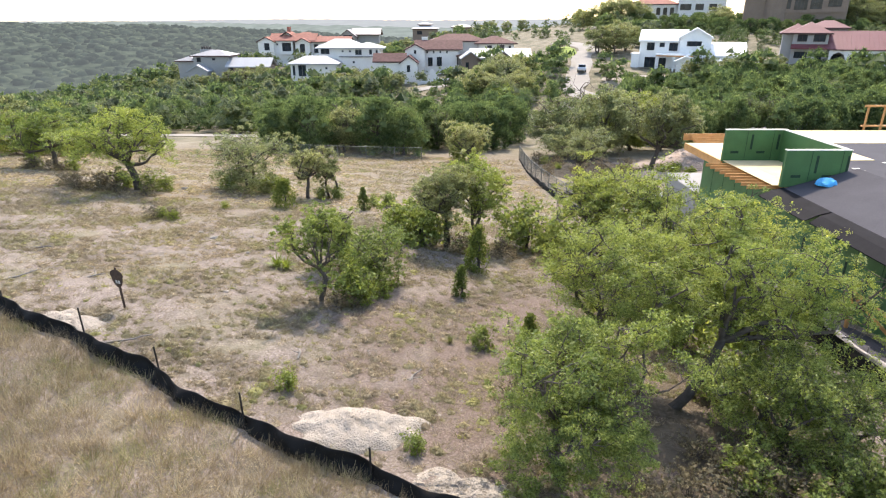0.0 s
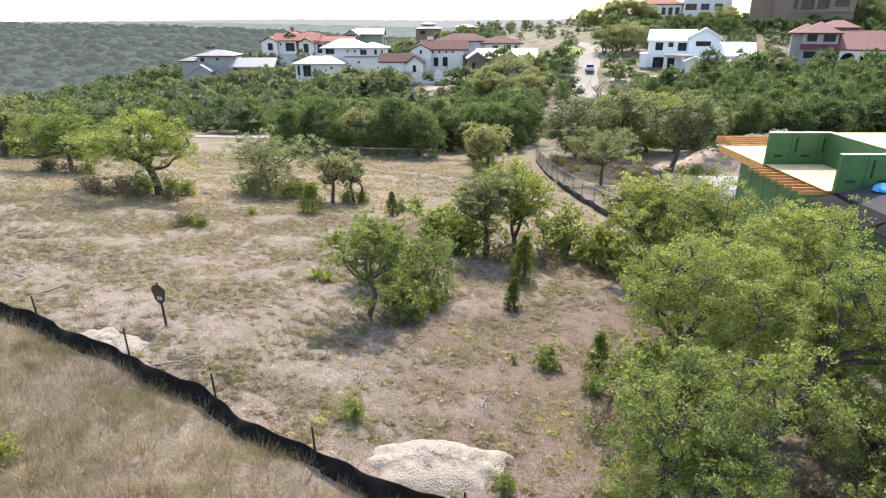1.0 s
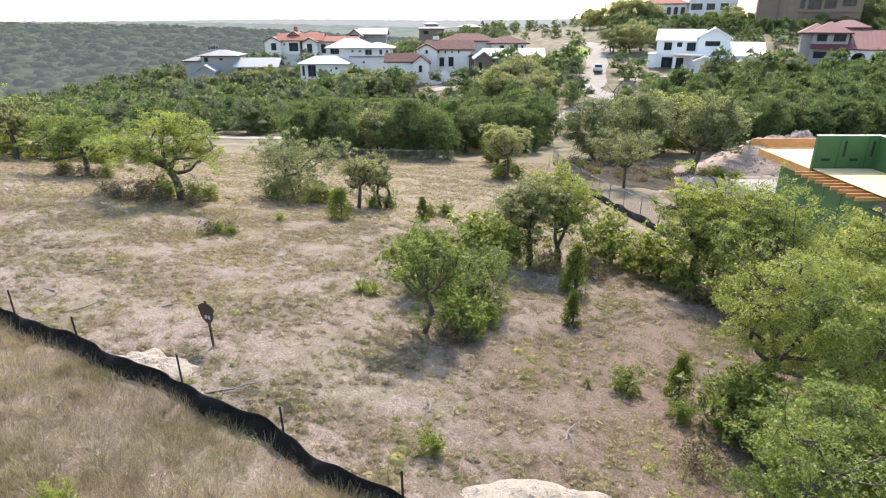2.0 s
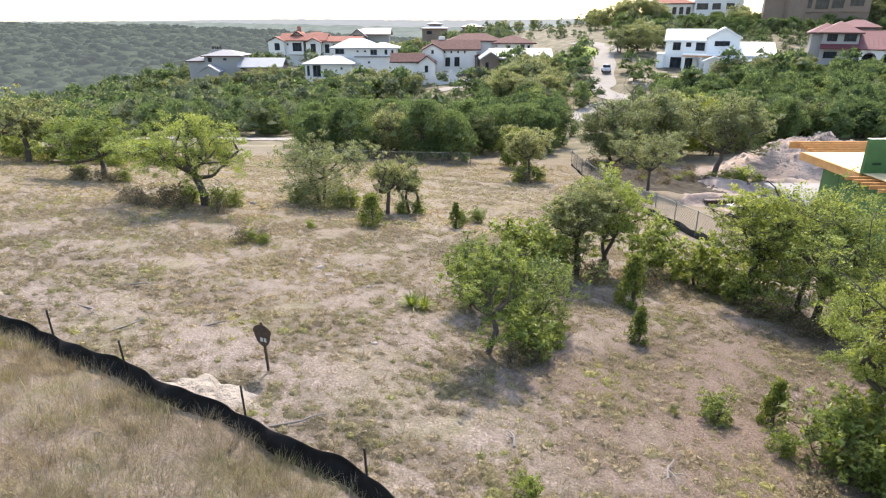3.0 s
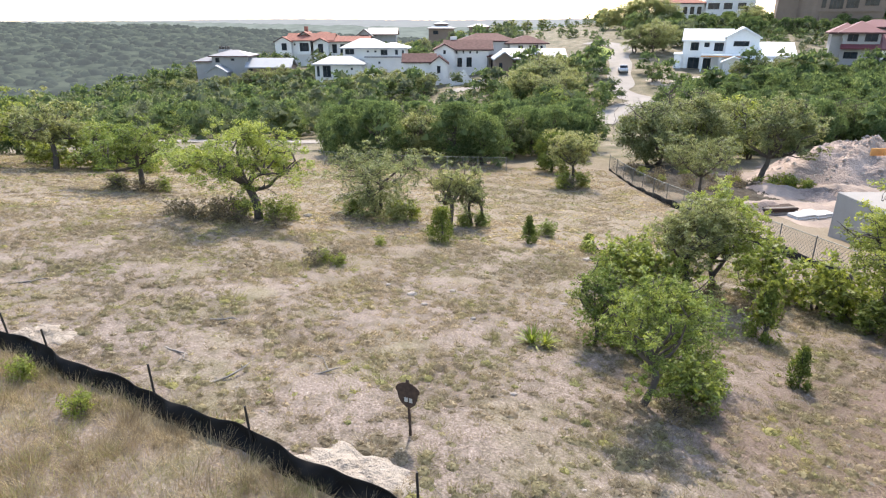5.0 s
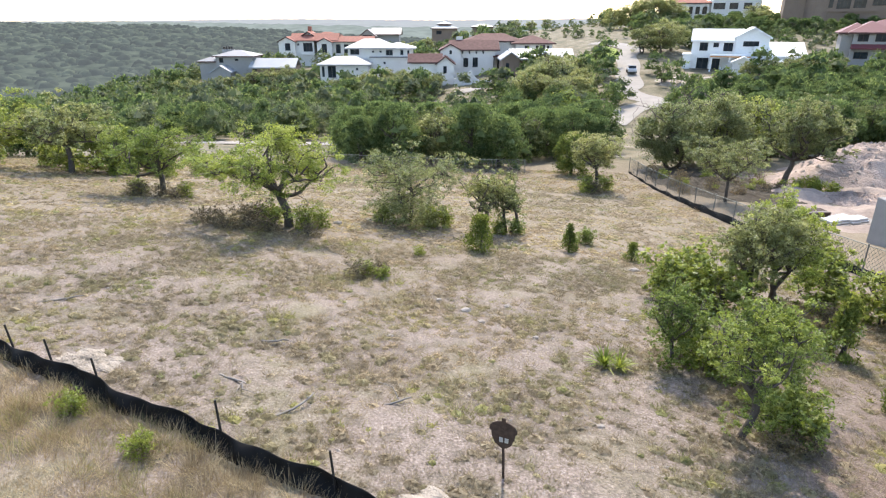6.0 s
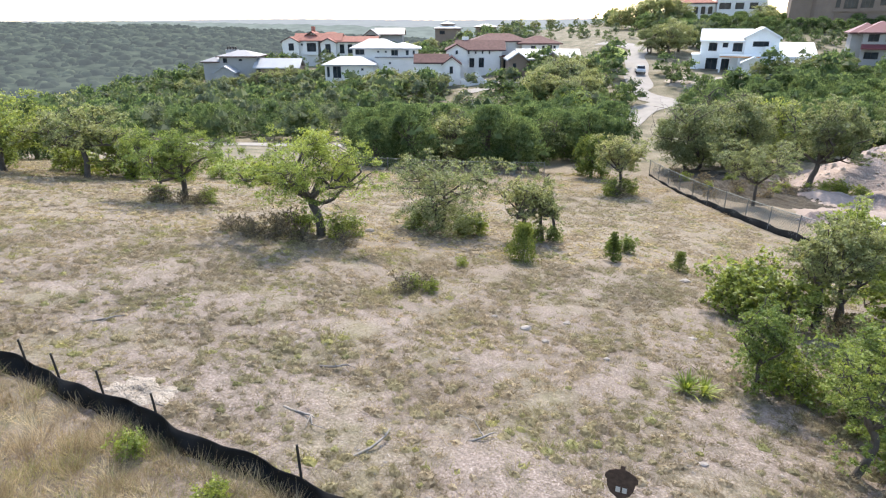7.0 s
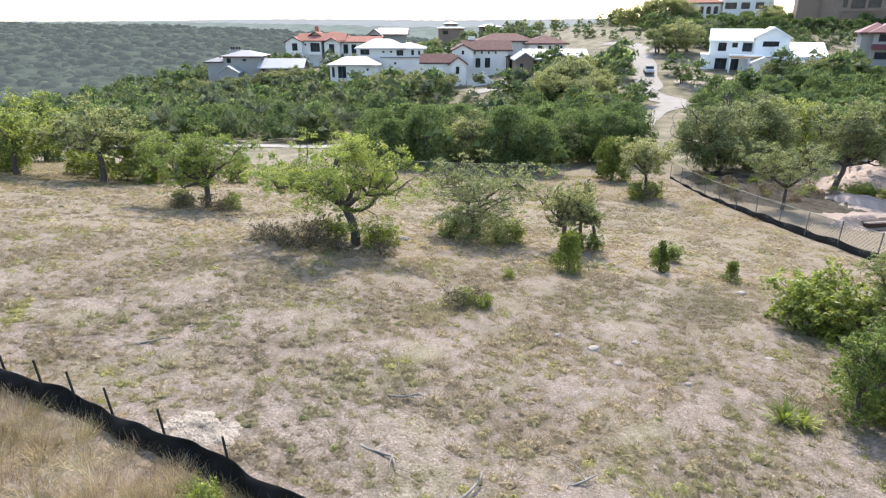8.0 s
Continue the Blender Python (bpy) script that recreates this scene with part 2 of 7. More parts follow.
CLUMPS = (3.4, (0.78, 0.775, 0.765), (1.18, 1.16, 1.12))  # tussock from tussock
GLOW = (1.15, 1.1, 0.68)  # sunlight through a live leaf
M = dict(
    soil=earth(),
    oak_leaf=leafy("oak_leaf", (0.108, 0.142, 0.04), (0.225, 0.28, 0.084), (0.355, 0.405, 0.145), 0.54, 0.48, GLOW, wax=0.35),
    sun_leaf=leafy("young_oak_leaf", (0.112, 0.15, 0.037), (0.225, 0.287, 0.082), (0.33, 0.392, 0.136), 0.52, 0.48, GLOW, wax=0.35),
    grey_leaf=leafy("dusty_leaf", (0.12, 0.138, 0.062), (0.235, 0.26, 0.125), (0.385, 0.405, 0.235), 0.53, 0.5, wax=0.4),
    cedar_far=leafy("cedar_foliage", (0.06, 0.09, 0.041), (0.115, 0.16, 0.074), (0.198, 0.245, 0.125), 0.53, glow=(1.08, 1.12, 0.82), broad=0.6),
    oak_far=leafy("oak_foliage", (0.055, 0.078, 0.033), (0.105, 0.136, 0.064), (0.178, 0.212, 0.113), 0.5, 0.6, broad=0.6, wax=0.2),
    dusty_far=leafy("dusty_foliage", (0.075, 0.096, 0.056), (0.132, 0.158, 0.1), (0.215, 0.242, 0.162), 0.5, 0.6, broad=0.6, wax=0.2),
    young_juniper=leafy("young_juniper", (0.08, 0.105, 0.03), (0.15, 0.185, 0.05), (0.24, 0.275, 0.085), 0.45),
    lime_leaf=leafy("lime_leaf", (0.13, 0.165, 0.032), (0.23, 0.28, 0.055), (0.36, 0.40, 0.10), 0.5, 0.5, wax=0.4),
    brush_leaf=leafy("dry_brush_leaf", (0.10, 0.078, 0.052), (0.18, 0.145, 0.095), (0.28, 0.235, 0.16), 0.3, 0.7, (1.05, 1.0, 0.9)),
    bark=plain("bark", (0.085, 0.07, 0.058), 0.95, vary=0.35, scale=6, fine=45, relief=0.8, depth=0.03),
    sage=leafy("sage_straw", (0.18, 0.158, 0.096), (0.282, 0.252, 0.162), (0.4, 0.362, 0.242), 0.5, 0.7, (1.05, 1.0, 0.88), 0.5, CLUMPS),
    fence_post=plain("weathered_steel", (0.17, 0.17, 0.165), 0.6, 0.4, vary=0.2),
    straw=leafy("straw", (0.188, 0.15, 0.108), (0.312, 0.258, 0.19), (0.455, 0.388, 0.293), 0.5, 0.7, (1.05, 1.0, 0.9), 0.5, CLUMPS),
    hay=leafy("hay", (0.165, 0.132, 0.09), (0.29, 0.245, 0.175), (0.44, 0.39, 0.29), 0.4, 0.7, (1.05, 1.0, 0.88), 0.5, (2.6, (0.74, 0.69, 0.64), (1.2, 1.18, 1.13))),
    green_blade=leafy("green_blade", (0.14, 0.142, 0.062), (0.225, 0.225, 0.102), (0.33, 0.325, 0.165), 0.4, 0.6, (1.1, 1.05, 0.8)),
    fabric=plain("black_geotextile", (0.0085, 0.0075, 0.0068), 0.65, vary=0.4, scale=5, fine=120, relief=0.3),
    steel_dark=plain("dark_steel", (0.03, 0.028, 0.027), 0.6, 0.5, vary=0.3, fine=60),
    rust=plain("rusty_plate", (0.055, 0.035, 0.026), 0.75, 0.2, vary=0.5, scale=14, fine=90),
    letters=plain("faded_white_paint", (0.36, 0.34, 0.31), 0.7, vary=0.15),
    chalk=plain("crushed_limestone", (0.31, 0.27, 0.226), 0.95, vary=0.13, scale=3.5, fine=30, relief=0.9, depth=0.05),
    stone=plain("limestone", (0.27, 0.24, 0.212), 0.9, vary=0.2, scale=4, fine=30, relief=0.5),
    dirt=plain("excavated_soil", (0.31, 0.245, 0.208), 0.95, vary=0.35, scale=0.5, fine=7, relief=0.8, depth=0.12),
    trampled=plain("trampled_soil", (0.25, 0.2, 0.168), 0.95, vary=0.3, scale=0.35, fine=6, relief=0.6, depth=0.06),
    gravel_road=plain("caliche_road", (0.26, 0.238, 0.212), 0.95, vary=0.12, scale=0.6, fine=12, relief=0.4, depth=0.03),
    concrete=plain("concrete", (0.24, 0.232, 0.222), 0.85, vary=0.1, scale=1.2, fine=20),
    green_board=plain("green_sheathing", (0.055, 0.13, 0.045), 0.6, vary=0.15, scale=1.5, fine=25, relief=0.1),
    tape=plain("dark_print", (0.012, 0.036, 0.018), 0.7, vary=0.3, scale=5),
    plywood=plain("plywood", (0.62, 0.48, 0.27), 0.75, vary=0.12, scale=1.5, fine=30, relief=0.1),
    lumber=plain("framing_lumber", (0.5, 0.25, 0.09), 0.75, vary=0.2, scale=3, fine=40, relief=0.15),
    membrane=plain("grey_roof_membrane", (0.066, 0.063, 0.07), 0.9, vary=0.12, scale=1.0, fine=18, relief=0.15),
    membrane_flap=plain("black_roof_membrane", (0.013, 0.0125, 0.015), 0.75, vary=0.2, scale=2.0, fine=18, relief=0.2),
    flashing=plain("pale_flashing", (0.66, 0.62, 0.54), 0.6, vary=0.08),
    stucco=plain("white_stucco", (0.62, 0.60, 0.575), 0.9, vary=0.05, scale=0.6, fine=8, relief=0.2),
    board_white=plain("white_board", (0.70, 0.70, 0.70), 0.8, vary=0.03, scale=0.6, fine=6, relief=0.1),
    stucco_grey=plain("grey_stucco", (0.28, 0.272, 0.265), 0.9, vary=0.06, scale=0.6, fine=8),
    stucco_tan=plain("tan_stucco", (0.185, 0.14, 0.112), 0.9, vary=0.08, scale=0.6, fine=8),
    tile_red=plain("terracotta_tile", (0.26, 0.115, 0.088), 0.8, vary=0.25, scale=1.5, fine=9, relief=0.4, depth=0.05),
    tile_dark=plain("brown_tile", (0.115, 0.062, 0.056), 0.8, vary=0.25, scale=1.5, fine=9, relief=0.4, depth=0.05),
    metal_red=plain("red_metal_roof", (0.125, 0.036, 0.042), 0.6, 0.0, vary=0.08, scale=0.5, fine=5),
    metal_pale=plain("pale_metal_roof", (0.30, 0.31, 0.325), 0.55, 0.1, vary=0.06, scale=0.5, fine=5),
    metal_grey=plain("grey_metal_roof", (0.19, 0.19, 0.2), 0.55, 0.1, vary=0.08, scale=0.5, fine=5),
    fascia=plain("dark_fascia", (0.07, 0.035, 0.033), 0.7, vary=0.15),
    trim_dark=plain("dark_trim", (0.05, 0.04, 0.037), 0.6, vary=0.1),
    blue_sheet=plain("blue_tarp", (0.05, 0.33, 0.62), 0.45, vary=0.15),
    white_wrap=plain("white_wrap", (0.45, 0.45, 0.44), 0.5, vary=0.06, scale=3),
    lawn=plain("lawn", (0.19, 0.24, 0.05), 0.95, vary=0.25, scale=0.3, fine=6),
    paint_car=plain("car_paint", (0.5, 0.52, 0.55), 0.25, 0.3, vary=0.02),
    zinc=plain("galvanised_wire", (0.13, 0.145, 0.135), 0.55, 0.3, vary=0.1, relief=0),
    gate_stone=plain("reddish_stone", (0.33, 0.22, 0.16), 0.9, vary=0.3, scale=2.5, fine=8, relief=0.4, depth=0.04),
    dead_wood=plain("weathered_wood", (0.21, 0.19, 0.17), 0.9, vary=0.25, scale=8, fine=60),
    # litter brown lowered further, so the colour also holds the oaks' shade
    litter_shaded=plain("leaf_litter", (0.045, 0.037, 0.026), 0.95, vary=0.4, scale=1.2, fine=9, relief=0.8, depth=0.08),
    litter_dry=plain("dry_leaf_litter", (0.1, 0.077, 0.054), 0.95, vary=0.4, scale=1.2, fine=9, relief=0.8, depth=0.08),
    rubber=plain("rubber", (0.02, 0.02, 0.02), 0.8),
)


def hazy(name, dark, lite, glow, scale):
    """Distant wooded ridge, its haze painted into the base colour and emission."""
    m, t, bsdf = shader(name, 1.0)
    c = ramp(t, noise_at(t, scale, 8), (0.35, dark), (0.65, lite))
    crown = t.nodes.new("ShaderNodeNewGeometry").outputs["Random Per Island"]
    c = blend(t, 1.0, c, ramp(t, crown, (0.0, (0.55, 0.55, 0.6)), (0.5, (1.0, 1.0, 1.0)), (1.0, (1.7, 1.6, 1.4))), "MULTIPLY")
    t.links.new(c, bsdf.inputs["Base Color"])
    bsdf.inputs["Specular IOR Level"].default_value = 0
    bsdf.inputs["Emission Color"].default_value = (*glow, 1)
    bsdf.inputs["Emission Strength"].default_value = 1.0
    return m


# painted haze thickens with distance: paler, bluer colour and stronger emission each time
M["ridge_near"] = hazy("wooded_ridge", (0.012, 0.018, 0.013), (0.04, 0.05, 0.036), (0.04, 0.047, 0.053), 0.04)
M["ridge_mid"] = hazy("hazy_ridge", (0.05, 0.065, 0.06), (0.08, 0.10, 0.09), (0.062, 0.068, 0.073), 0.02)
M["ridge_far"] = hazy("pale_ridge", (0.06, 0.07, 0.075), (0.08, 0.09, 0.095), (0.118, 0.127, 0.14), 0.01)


def glass():
    m, t, bsdf = shader("window_glass", 0.06)
    t.links.new(ramp(t, noise_at(t, 0.7, 2), (0.3, (0.012, 0.016, 0.02)), (0.7, (0.035, 0.042, 0.05))), bsdf.inputs["Base Color"])
    bsdf.inputs["Specular IOR Level"].default_value = 0.18
    return m


M["glass"] = glass()
for k in ("tile_red", "tile_dark"):
    M[k].node_tree.nodes["Principled BSDF"].inputs["Specular IOR Level"].default_value = 0.1
M["membrane"].node_tree.nodes["Principled BSDF"].inputs["Specular IOR Level"].default_value = 0.1
M["fabric"].node_tree.nodes["Principled BSDF"].inputs["Specular IOR Level"].default_value = 0.12
M["membrane_flap"].node_tree.nodes["Principled BSDF"].inputs["Specular IOR Level"].default_value = 0.05

# ---- building blocks ----
def put(name, bm, material, parent=None, smooth=False):
    """Link a bmesh as one mesh object."""
    me = bpy.data.meshes.new(name)
    bm.to_mesh(me)
    bm.free()
    me.materials.append(material)
    if smooth:
        me.polygons.foreach_set("use_smooth", [True] * len(me.polygons))
    ob = new(name, me)
    ob.parent = parent
    return ob


def part(name, bm, material, parent, label="", smooth=False):
    return tagged(put(name, bm, material, parent, smooth), label)


def arrays(name, verts, sizes, loops, material, parent=None, smooth=False):
    """Link a mesh from numpy arrays: vertices, face sizes, corner indices."""
    me = mesh_from(name, verts, sizes, loops, material, smooth)
    ob = new(name, me)
    ob.parent = parent
    return ob


def mesh_from(name, verts, sizes, loops, material, smooth=False):
    me = bpy.data.meshes.new(name)
    verts, sizes, loops = np.asarray(verts, np.float32), np.asarray(sizes, np.int32), np.asarray(loops, np.int32)
    me.vertices.add(len(verts))
    me.vertices.foreach_set("co", verts.ravel())
    me.loops.add(len(loops))
    me.loops.foreach_set("vertex_index", loops)
    me.polygons.add(len(sizes))
    me.polygons.foreach_set("loop_start", np.concatenate([[0], np.cumsum(sizes)[:-1]]).astype(np.int32))
    if smooth:
        me.polygons.foreach_set("use_smooth", np.ones(len(sizes), bool))
    me.materials.append(material)
    me.update(calc_edges=True)
    me.validate()
    return me


def thing(name, place, label, category, group="", turn=0.0):
    ob = new(name)
    ob.matrix_world = pose(*place, 0, 0, turn)
    ob.empty_display_size = 0.2
    return tagged(ob, label, category, group)


def box(bm, x0, x1, y0, y1, z0, z1, bevel=0.0):
    m = Matrix.Translation(((x0 + x1) / 2, (y0 + y1) / 2, (z0 + z1) / 2)) @ Matrix.Diagonal((x1 - x0, y1 - y0, z1 - z0, 1))
    made = bmesh.ops.create_cube(bm, size=1, matrix=m)["verts"]
    if bevel:
        edges = {e for v in made for e in v.link_edges}
        bmesh.ops.bevel(bm, geom=list(edges), offset=bevel, segments=1, affect="EDGES")
    return bm


def cube(x0, x1, y0, y1, z0, z1, bevel=0.0):
    return box(bmesh.new(), x0, x1, y0, y1, z0, z1, bevel)


def bar(a, b, w, h=None):
    """A straight square bar from a to b."""
    a, b, h = Vector(a), Vector(b), h or w
    bm = bmesh.new()
    turn = (b - a).to_track_quat("Z", "Y").to_matrix().to_4x4()
    bmesh.ops.create_cube(bm, size=1, matrix=Matrix.Translation((a + b) / 2) @ turn @ Matrix.Diagonal((w, h, (b - a).length, 1)))
    return bm


def rod(a, b, r0, r1=None, sides=8):
    a, b = Vector(a), Vector(b)
    bm = bmesh.new()
    turn = (b - a).to_track_quat("Z", "Y").to_matrix().to_4x4()
    bmesh.ops.create_cone(bm, cap_ends=True, segments=sides, radius1=r0, radius2=r0 if r1 is None else r1,
                          depth=(b - a).length, matrix=Matrix.Translation((a + b) / 2) @ turn)
    return bm


def solid(bm_verts, faces):
    bm = bmesh.new()
    vs = [bm.verts.new(v) for v in bm_verts]
    for f in faces:
        bm.faces.new([vs[i] for i in f])
    bmesh.ops.recalc_face_normals(bm, faces=bm.faces)
    return bm


def hip(x0, x1, y0, y1, z, rise, over=0.6, thick=0.3):
    """A hipped roof with a fascia, ridge along the longer side."""
    x0, x1, y0, y1 = x0 - over, x1 + over, y0 - over, y1 + over
    if x1 - x0 >= y1 - y0:
        h = (y1 - y0) / 2
        r = [(x0 + h * 0.98, y0 + h, z + rise), (x1 - h * 0.98, y0 + h, z + rise)]
        up = [(0, 1, 5, 4), (1, 2, 5), (2, 3, 4, 5), (3, 0, 4)]
    else:
        h = (x1 - x0) / 2
        r = [(x0 + h, y0 + h * 0.98, z + rise), (x0 + h, y1 - h * 0.98, z + rise)]
        up = [(0, 1, 4), (1, 2, 5, 4), (2, 3, 5), (3, 0, 4, 5)]
    base = [(x0, y0, z), (x1, y0, z), (x1, y1, z), (x0, y1, z)]
    vs = base + r + [(x, y, z - thick) for x, y, _ in base]
    faces = up + [(i, (i + 1) % 4, 6 + (i + 1) % 4, 6 + i) for i in range(4)] + [(6, 7, 8, 9)]
    return solid(vs, faces)


def gable(x0, x1, y0, y1, z, rise, along="x", over=0.5, thick=0.3):
    """A gabled roof of two slabs with thickness."""
    if along == "x":
        x0, x1 = x0 - over, x1 + over
        ym, d = (y0 + y1) / 2, over * rise / max((y1 - y0) / 2, 0.1)
        prof = [(y0 - over, z - d), (ym, z + rise), (y1 + over, z - d)]
        pts = [(p, q) for p, q in prof] + [(p, q - thick) for p, q in prof]
        vs = [(x, p, q) for x in (x0, x1) for p, q in pts]
    else:
        y0, y1 = y0 - over, y1 + over
        xm, d = (x0 + x1) / 2, over * rise / max((x1 - x0) / 2, 0.1)
        prof = [(x0 - over, z - d), (xm, z + rise), (x1 + over, z - d)]
        pts = [(p, q) for p, q in prof] + [(p, q - thick) for p, q in prof]
        vs = [(p, y, q) for y in (y0, y1) for p, q in pts]
    faces = [(0, 1, 7, 6), (1, 2, 8, 7), (3, 4, 10, 9), (4, 5, 11, 10), (0, 3, 9, 6), (2, 5, 11, 8),
             (0, 1, 4, 3), (1, 2, 5, 4), (6, 7, 10, 9), (7, 8, 11, 10)]
    return solid(vs, faces)


def gable_wall(x0, x1, y0, y1, z0, z1, rise, along="y"):
    """A wall block whose ends run up into gables; the ridge lies along the named axis."""
    if along == "y":
        prof = [(x0, z0), (x1, z0), (x1, z1), ((x0 + x1) / 2, z1 + rise), (x0, z1)]
        vs = [(p, y, q) for y in (y0, y1) for p, q in prof]
    else:
        prof = [(y0, z0), (y1, z0), (y1, z1), ((y0 + y1) / 2, z1 + rise), (y0, z1)]
        vs = [(x, p, q) for x in (x0, x1) for p, q in prof]
    return solid(vs, [(0, 1, 2, 3, 4), (5, 6, 7, 8, 9)] + [(i, (i + 1) % 5, 5 + (i + 1) % 5, 5 + i) for i in range(5)])


def window(parent, x0, x1, y, z0, z1, frame_mat, bars=1, label="dark-framed window"):
    """A window in a wall that faces the viewer's side (towards -y): frame, bars, pane."""
    f = 0.09
    bm = bmesh.new()
    box(bm, x0, x1, y - 0.06, y + 0.05, z1 - f, z1)
    box(bm, x0, x1, y - 0.08, y + 0.05, z0, z0 + f)
    box(bm, x0, x0 + f, y - 0.06, y + 0.05, z0 + f, z1 - f)
    box(bm, x1 - f, x1, y - 0.06, y + 0.05, z0 + f, z1 - f)
    for k in range(1, bars + 1):
        xm = x0 + (x1 - x0) * k / (bars + 1)
        box(bm, xm - 0.035, xm + 0.035, y - 0.05, y + 0.04, z0 + f, z1 - f)
    w = part("window", bm, frame_mat, parent, label)
    part("pane", cube(x0 + f, x1 - f, y - 0.03, y - 0.01, z0 + f, z1 - f), M["glass"], w)
    return w

# ---- the ground ----
def graded(a, b, fine, low, high, grow=1.09):
    mid = np.arange(a, b + fine / 2, fine)
    out = [mid[-1]]
    d = fine
    while out[-1] < high:
        d *= grow
        out.append(out[-1] + d)
    back, d = [mid[0]], fine
    while back[-1] > low:
        d *= grow
        back.append(back[-1] - d)
    return np.concatenate([back[:0:-1], mid, out[1:]])


def wrinkle(x, y, seed, waves, amp):
    """Soft uneven relief from a few crossing waves."""
    rng = np.random.default_rng(seed)
    z = np.zeros_like(x)
    for length in waves:
        for _ in range(4):
            a, p = rng.uniform(0, 6.28, 2)
            z += np.sin((x * np.cos(a) + y * np.sin(a)) * 6.28 / (length * rng.uniform(0.7, 1.3)) + p) * length * amp
    return z


def sheet(xs, ys):
    gx, gy = np.meshgrid(xs, ys)
    n, m = len(ys), len(xs)
    i = np.arange(n * m).reshape(n, m)
    loops = np.stack([i[:-1, :-1], i[:-1, 1:], i[1:, 1:], i[1:, :-1]], -1).reshape(-1)
    return gx.ravel(), gy.ravel(), np.full((n - 1) * (m - 1), 4), loops


gx, gy, sizes, loops = sheet(graded(-40, 16, 0.4, -4200, 4200), graded(1, 58, 0.4, -900, 4600))
gz = land(gx, gy) + wrinkle(gx, gy, 5, (1.1, 2.3, 4.1), 0.003) * (np.abs(gx) < 120) * (gy < 160)
ground = arrays("ground", np.stack([gx, gy, gz], 1), sizes, loops, M["soil"], smooth=True)
tagged(ground, "dry straw-coloured meadow on pale stony hillside soil", "ground", kind="structure")


def ribbon(name, points, width, material, lift=0.05, label="", category="road"):
    """A road laid on the ground along a smooth line."""
    pts = np.array(points, float)
    u = np.linspace(0, len(pts) - 1, len(pts) * 12)
    c = np.stack([glide(range(len(pts)), pts[:, k], u) for k in (0, 1)], 1)
    d = np.gradient(c, axis=0)
    d /= np.linalg.norm(d, axis=1)[:, None]
    side = np.stack([-d[:, 1], d[:, 0]], 1)
    cols = []
    for k in np.linspace(-1, 1, 7):
        q = c + side * width / 2 * k
        cols.append(np.stack([q[:, 0], q[:, 1], land(q[:, 0], q[:, 1]) + lift * (1 - 0.35 * k * k)], 1))
    v = np.stack(cols, 1)
    n = len(u)
    i = np.arange(n * 7).reshape(n, 7)
    q = np.stack([i[:-1, :-1], i[:-1, 1:], i[1:, 1:], i[1:, :-1]], -1).reshape(-1)
    return tagged(arrays(name, v.reshape(-1, 3), np.full((n - 1) * 6, 4), q, material, smooth=True), label, category, kind="structure")


ribbon("road_near", [(-95, 98), (-70, 89), (-45, 81), (-32, 77), (-24, 76), (-16, 79)], 4.4, M["gravel_road"], 0.12, "pale caliche track running behind the meadow")
ribbon("road_far", [(15.5, 94), (21.5, 104.5), (25.7, 107.8), (27.4, 110.2), (25.4, 115), (25.0, 120), (27.3, 124), (29.1, 133), (31.9, 142), (33.5, 150.6), (36.6, 156.5), (35.6, 165), (31, 172)], 4.8, M["gravel_road"], 0.15, "pale winding road climbing between the houses")


ribbon("driveway", [(-6.5, 139.5), (-2, 141.0), (3.0, 143.6), (9.0, 145.0)], 5.0, M["gravel_road"], 0.2, "pale concrete drive in front of the courtyard house")


# ---- wooded ridges to the horizon ----
def ridge(name, x0, x1, y0, y1, nx, ny, foot, crest, lumps, mat, label, seed, blobs=0):
    """A slope that climbs from y0 to a crest at y1; crest heights given along x."""
    gx_, gy_, sz, lp = sheet(np.linspace(x0, x1, nx), np.linspace(y0, y1, ny))
    u = (gy_ - y0) / (y1 - y0)
    top = glide(np.linspace(x0, x1, len(crest)), np.array(crest, float), gx_)
    z = foot + (top - foot) * np.sin(u * np.pi / 2) ** 1.3
    r = np.random.default_rng(seed)
    z += wrinkle(gx_, gy_, seed, (lumps * 30, lumps * 14), 0.008) * u ** 0.5
    z += r.uniform(-1, 1, len(z)) * lumps * 0.3
    tagged(arrays(name, np.stack([gx_, gy_, z], 1), sz, lp, mat), label, "hills", kind="structure")
    if not blobs:
        return
    # crowns standing proud of the slope
    bx, by = r.uniform(x0, x1, blobs), y0 + (y1 - y0) * r.random(blobs) ** 0.8
    u = (by - y0) / (y1 - y0)
    top = glide(np.linspace(x0, x1, len(crest)), np.array(crest, float), bx)
    bz = foot + (top - foot) * np.sin(u * np.pi / 2) ** 1.3 + wrinkle(bx, by, seed, (lumps * 30, lumps * 14), 0.008) * u ** 0.5
    turn = np.linspace(0, 6.283, 5, endpoint=False)
    octa = np.array([(math.cos(q), math.sin(q), -0.1) for q in turn] + [(0.75 * math.cos(q + 0.6), 0.75 * math.sin(q + 0.6), 0.42) for q in turn] + [(0.05, 0, 0.66)])
    tri = np.array([f for k in range(5) for f in ((k, (k + 1) % 5, 5 + k), ((k + 1) % 5, 5 + (k + 1) % 5, 5 + k), (5 + k, 5 + (k + 1) % 5, 10))])
    size = r.uniform(4.5, 11.5, (blobs, 1, 1))
    v = np.stack([bx, by, bz], 1)[:, None] + octa[None] * size * r.uniform(0.78, 1.22, (blobs, 11, 1))
    loops_ = (np.arange(blobs)[:, None] * 11 + tri.ravel()[None]).ravel()
    tagged(new(name + "_crowns", mesh_from(name + "_crowns", v.reshape(-1, 3), np.full(blobs * 15, 3), loops_, mat, True)), "distant crowns of a wooded slope", "woods", kind="stuff")


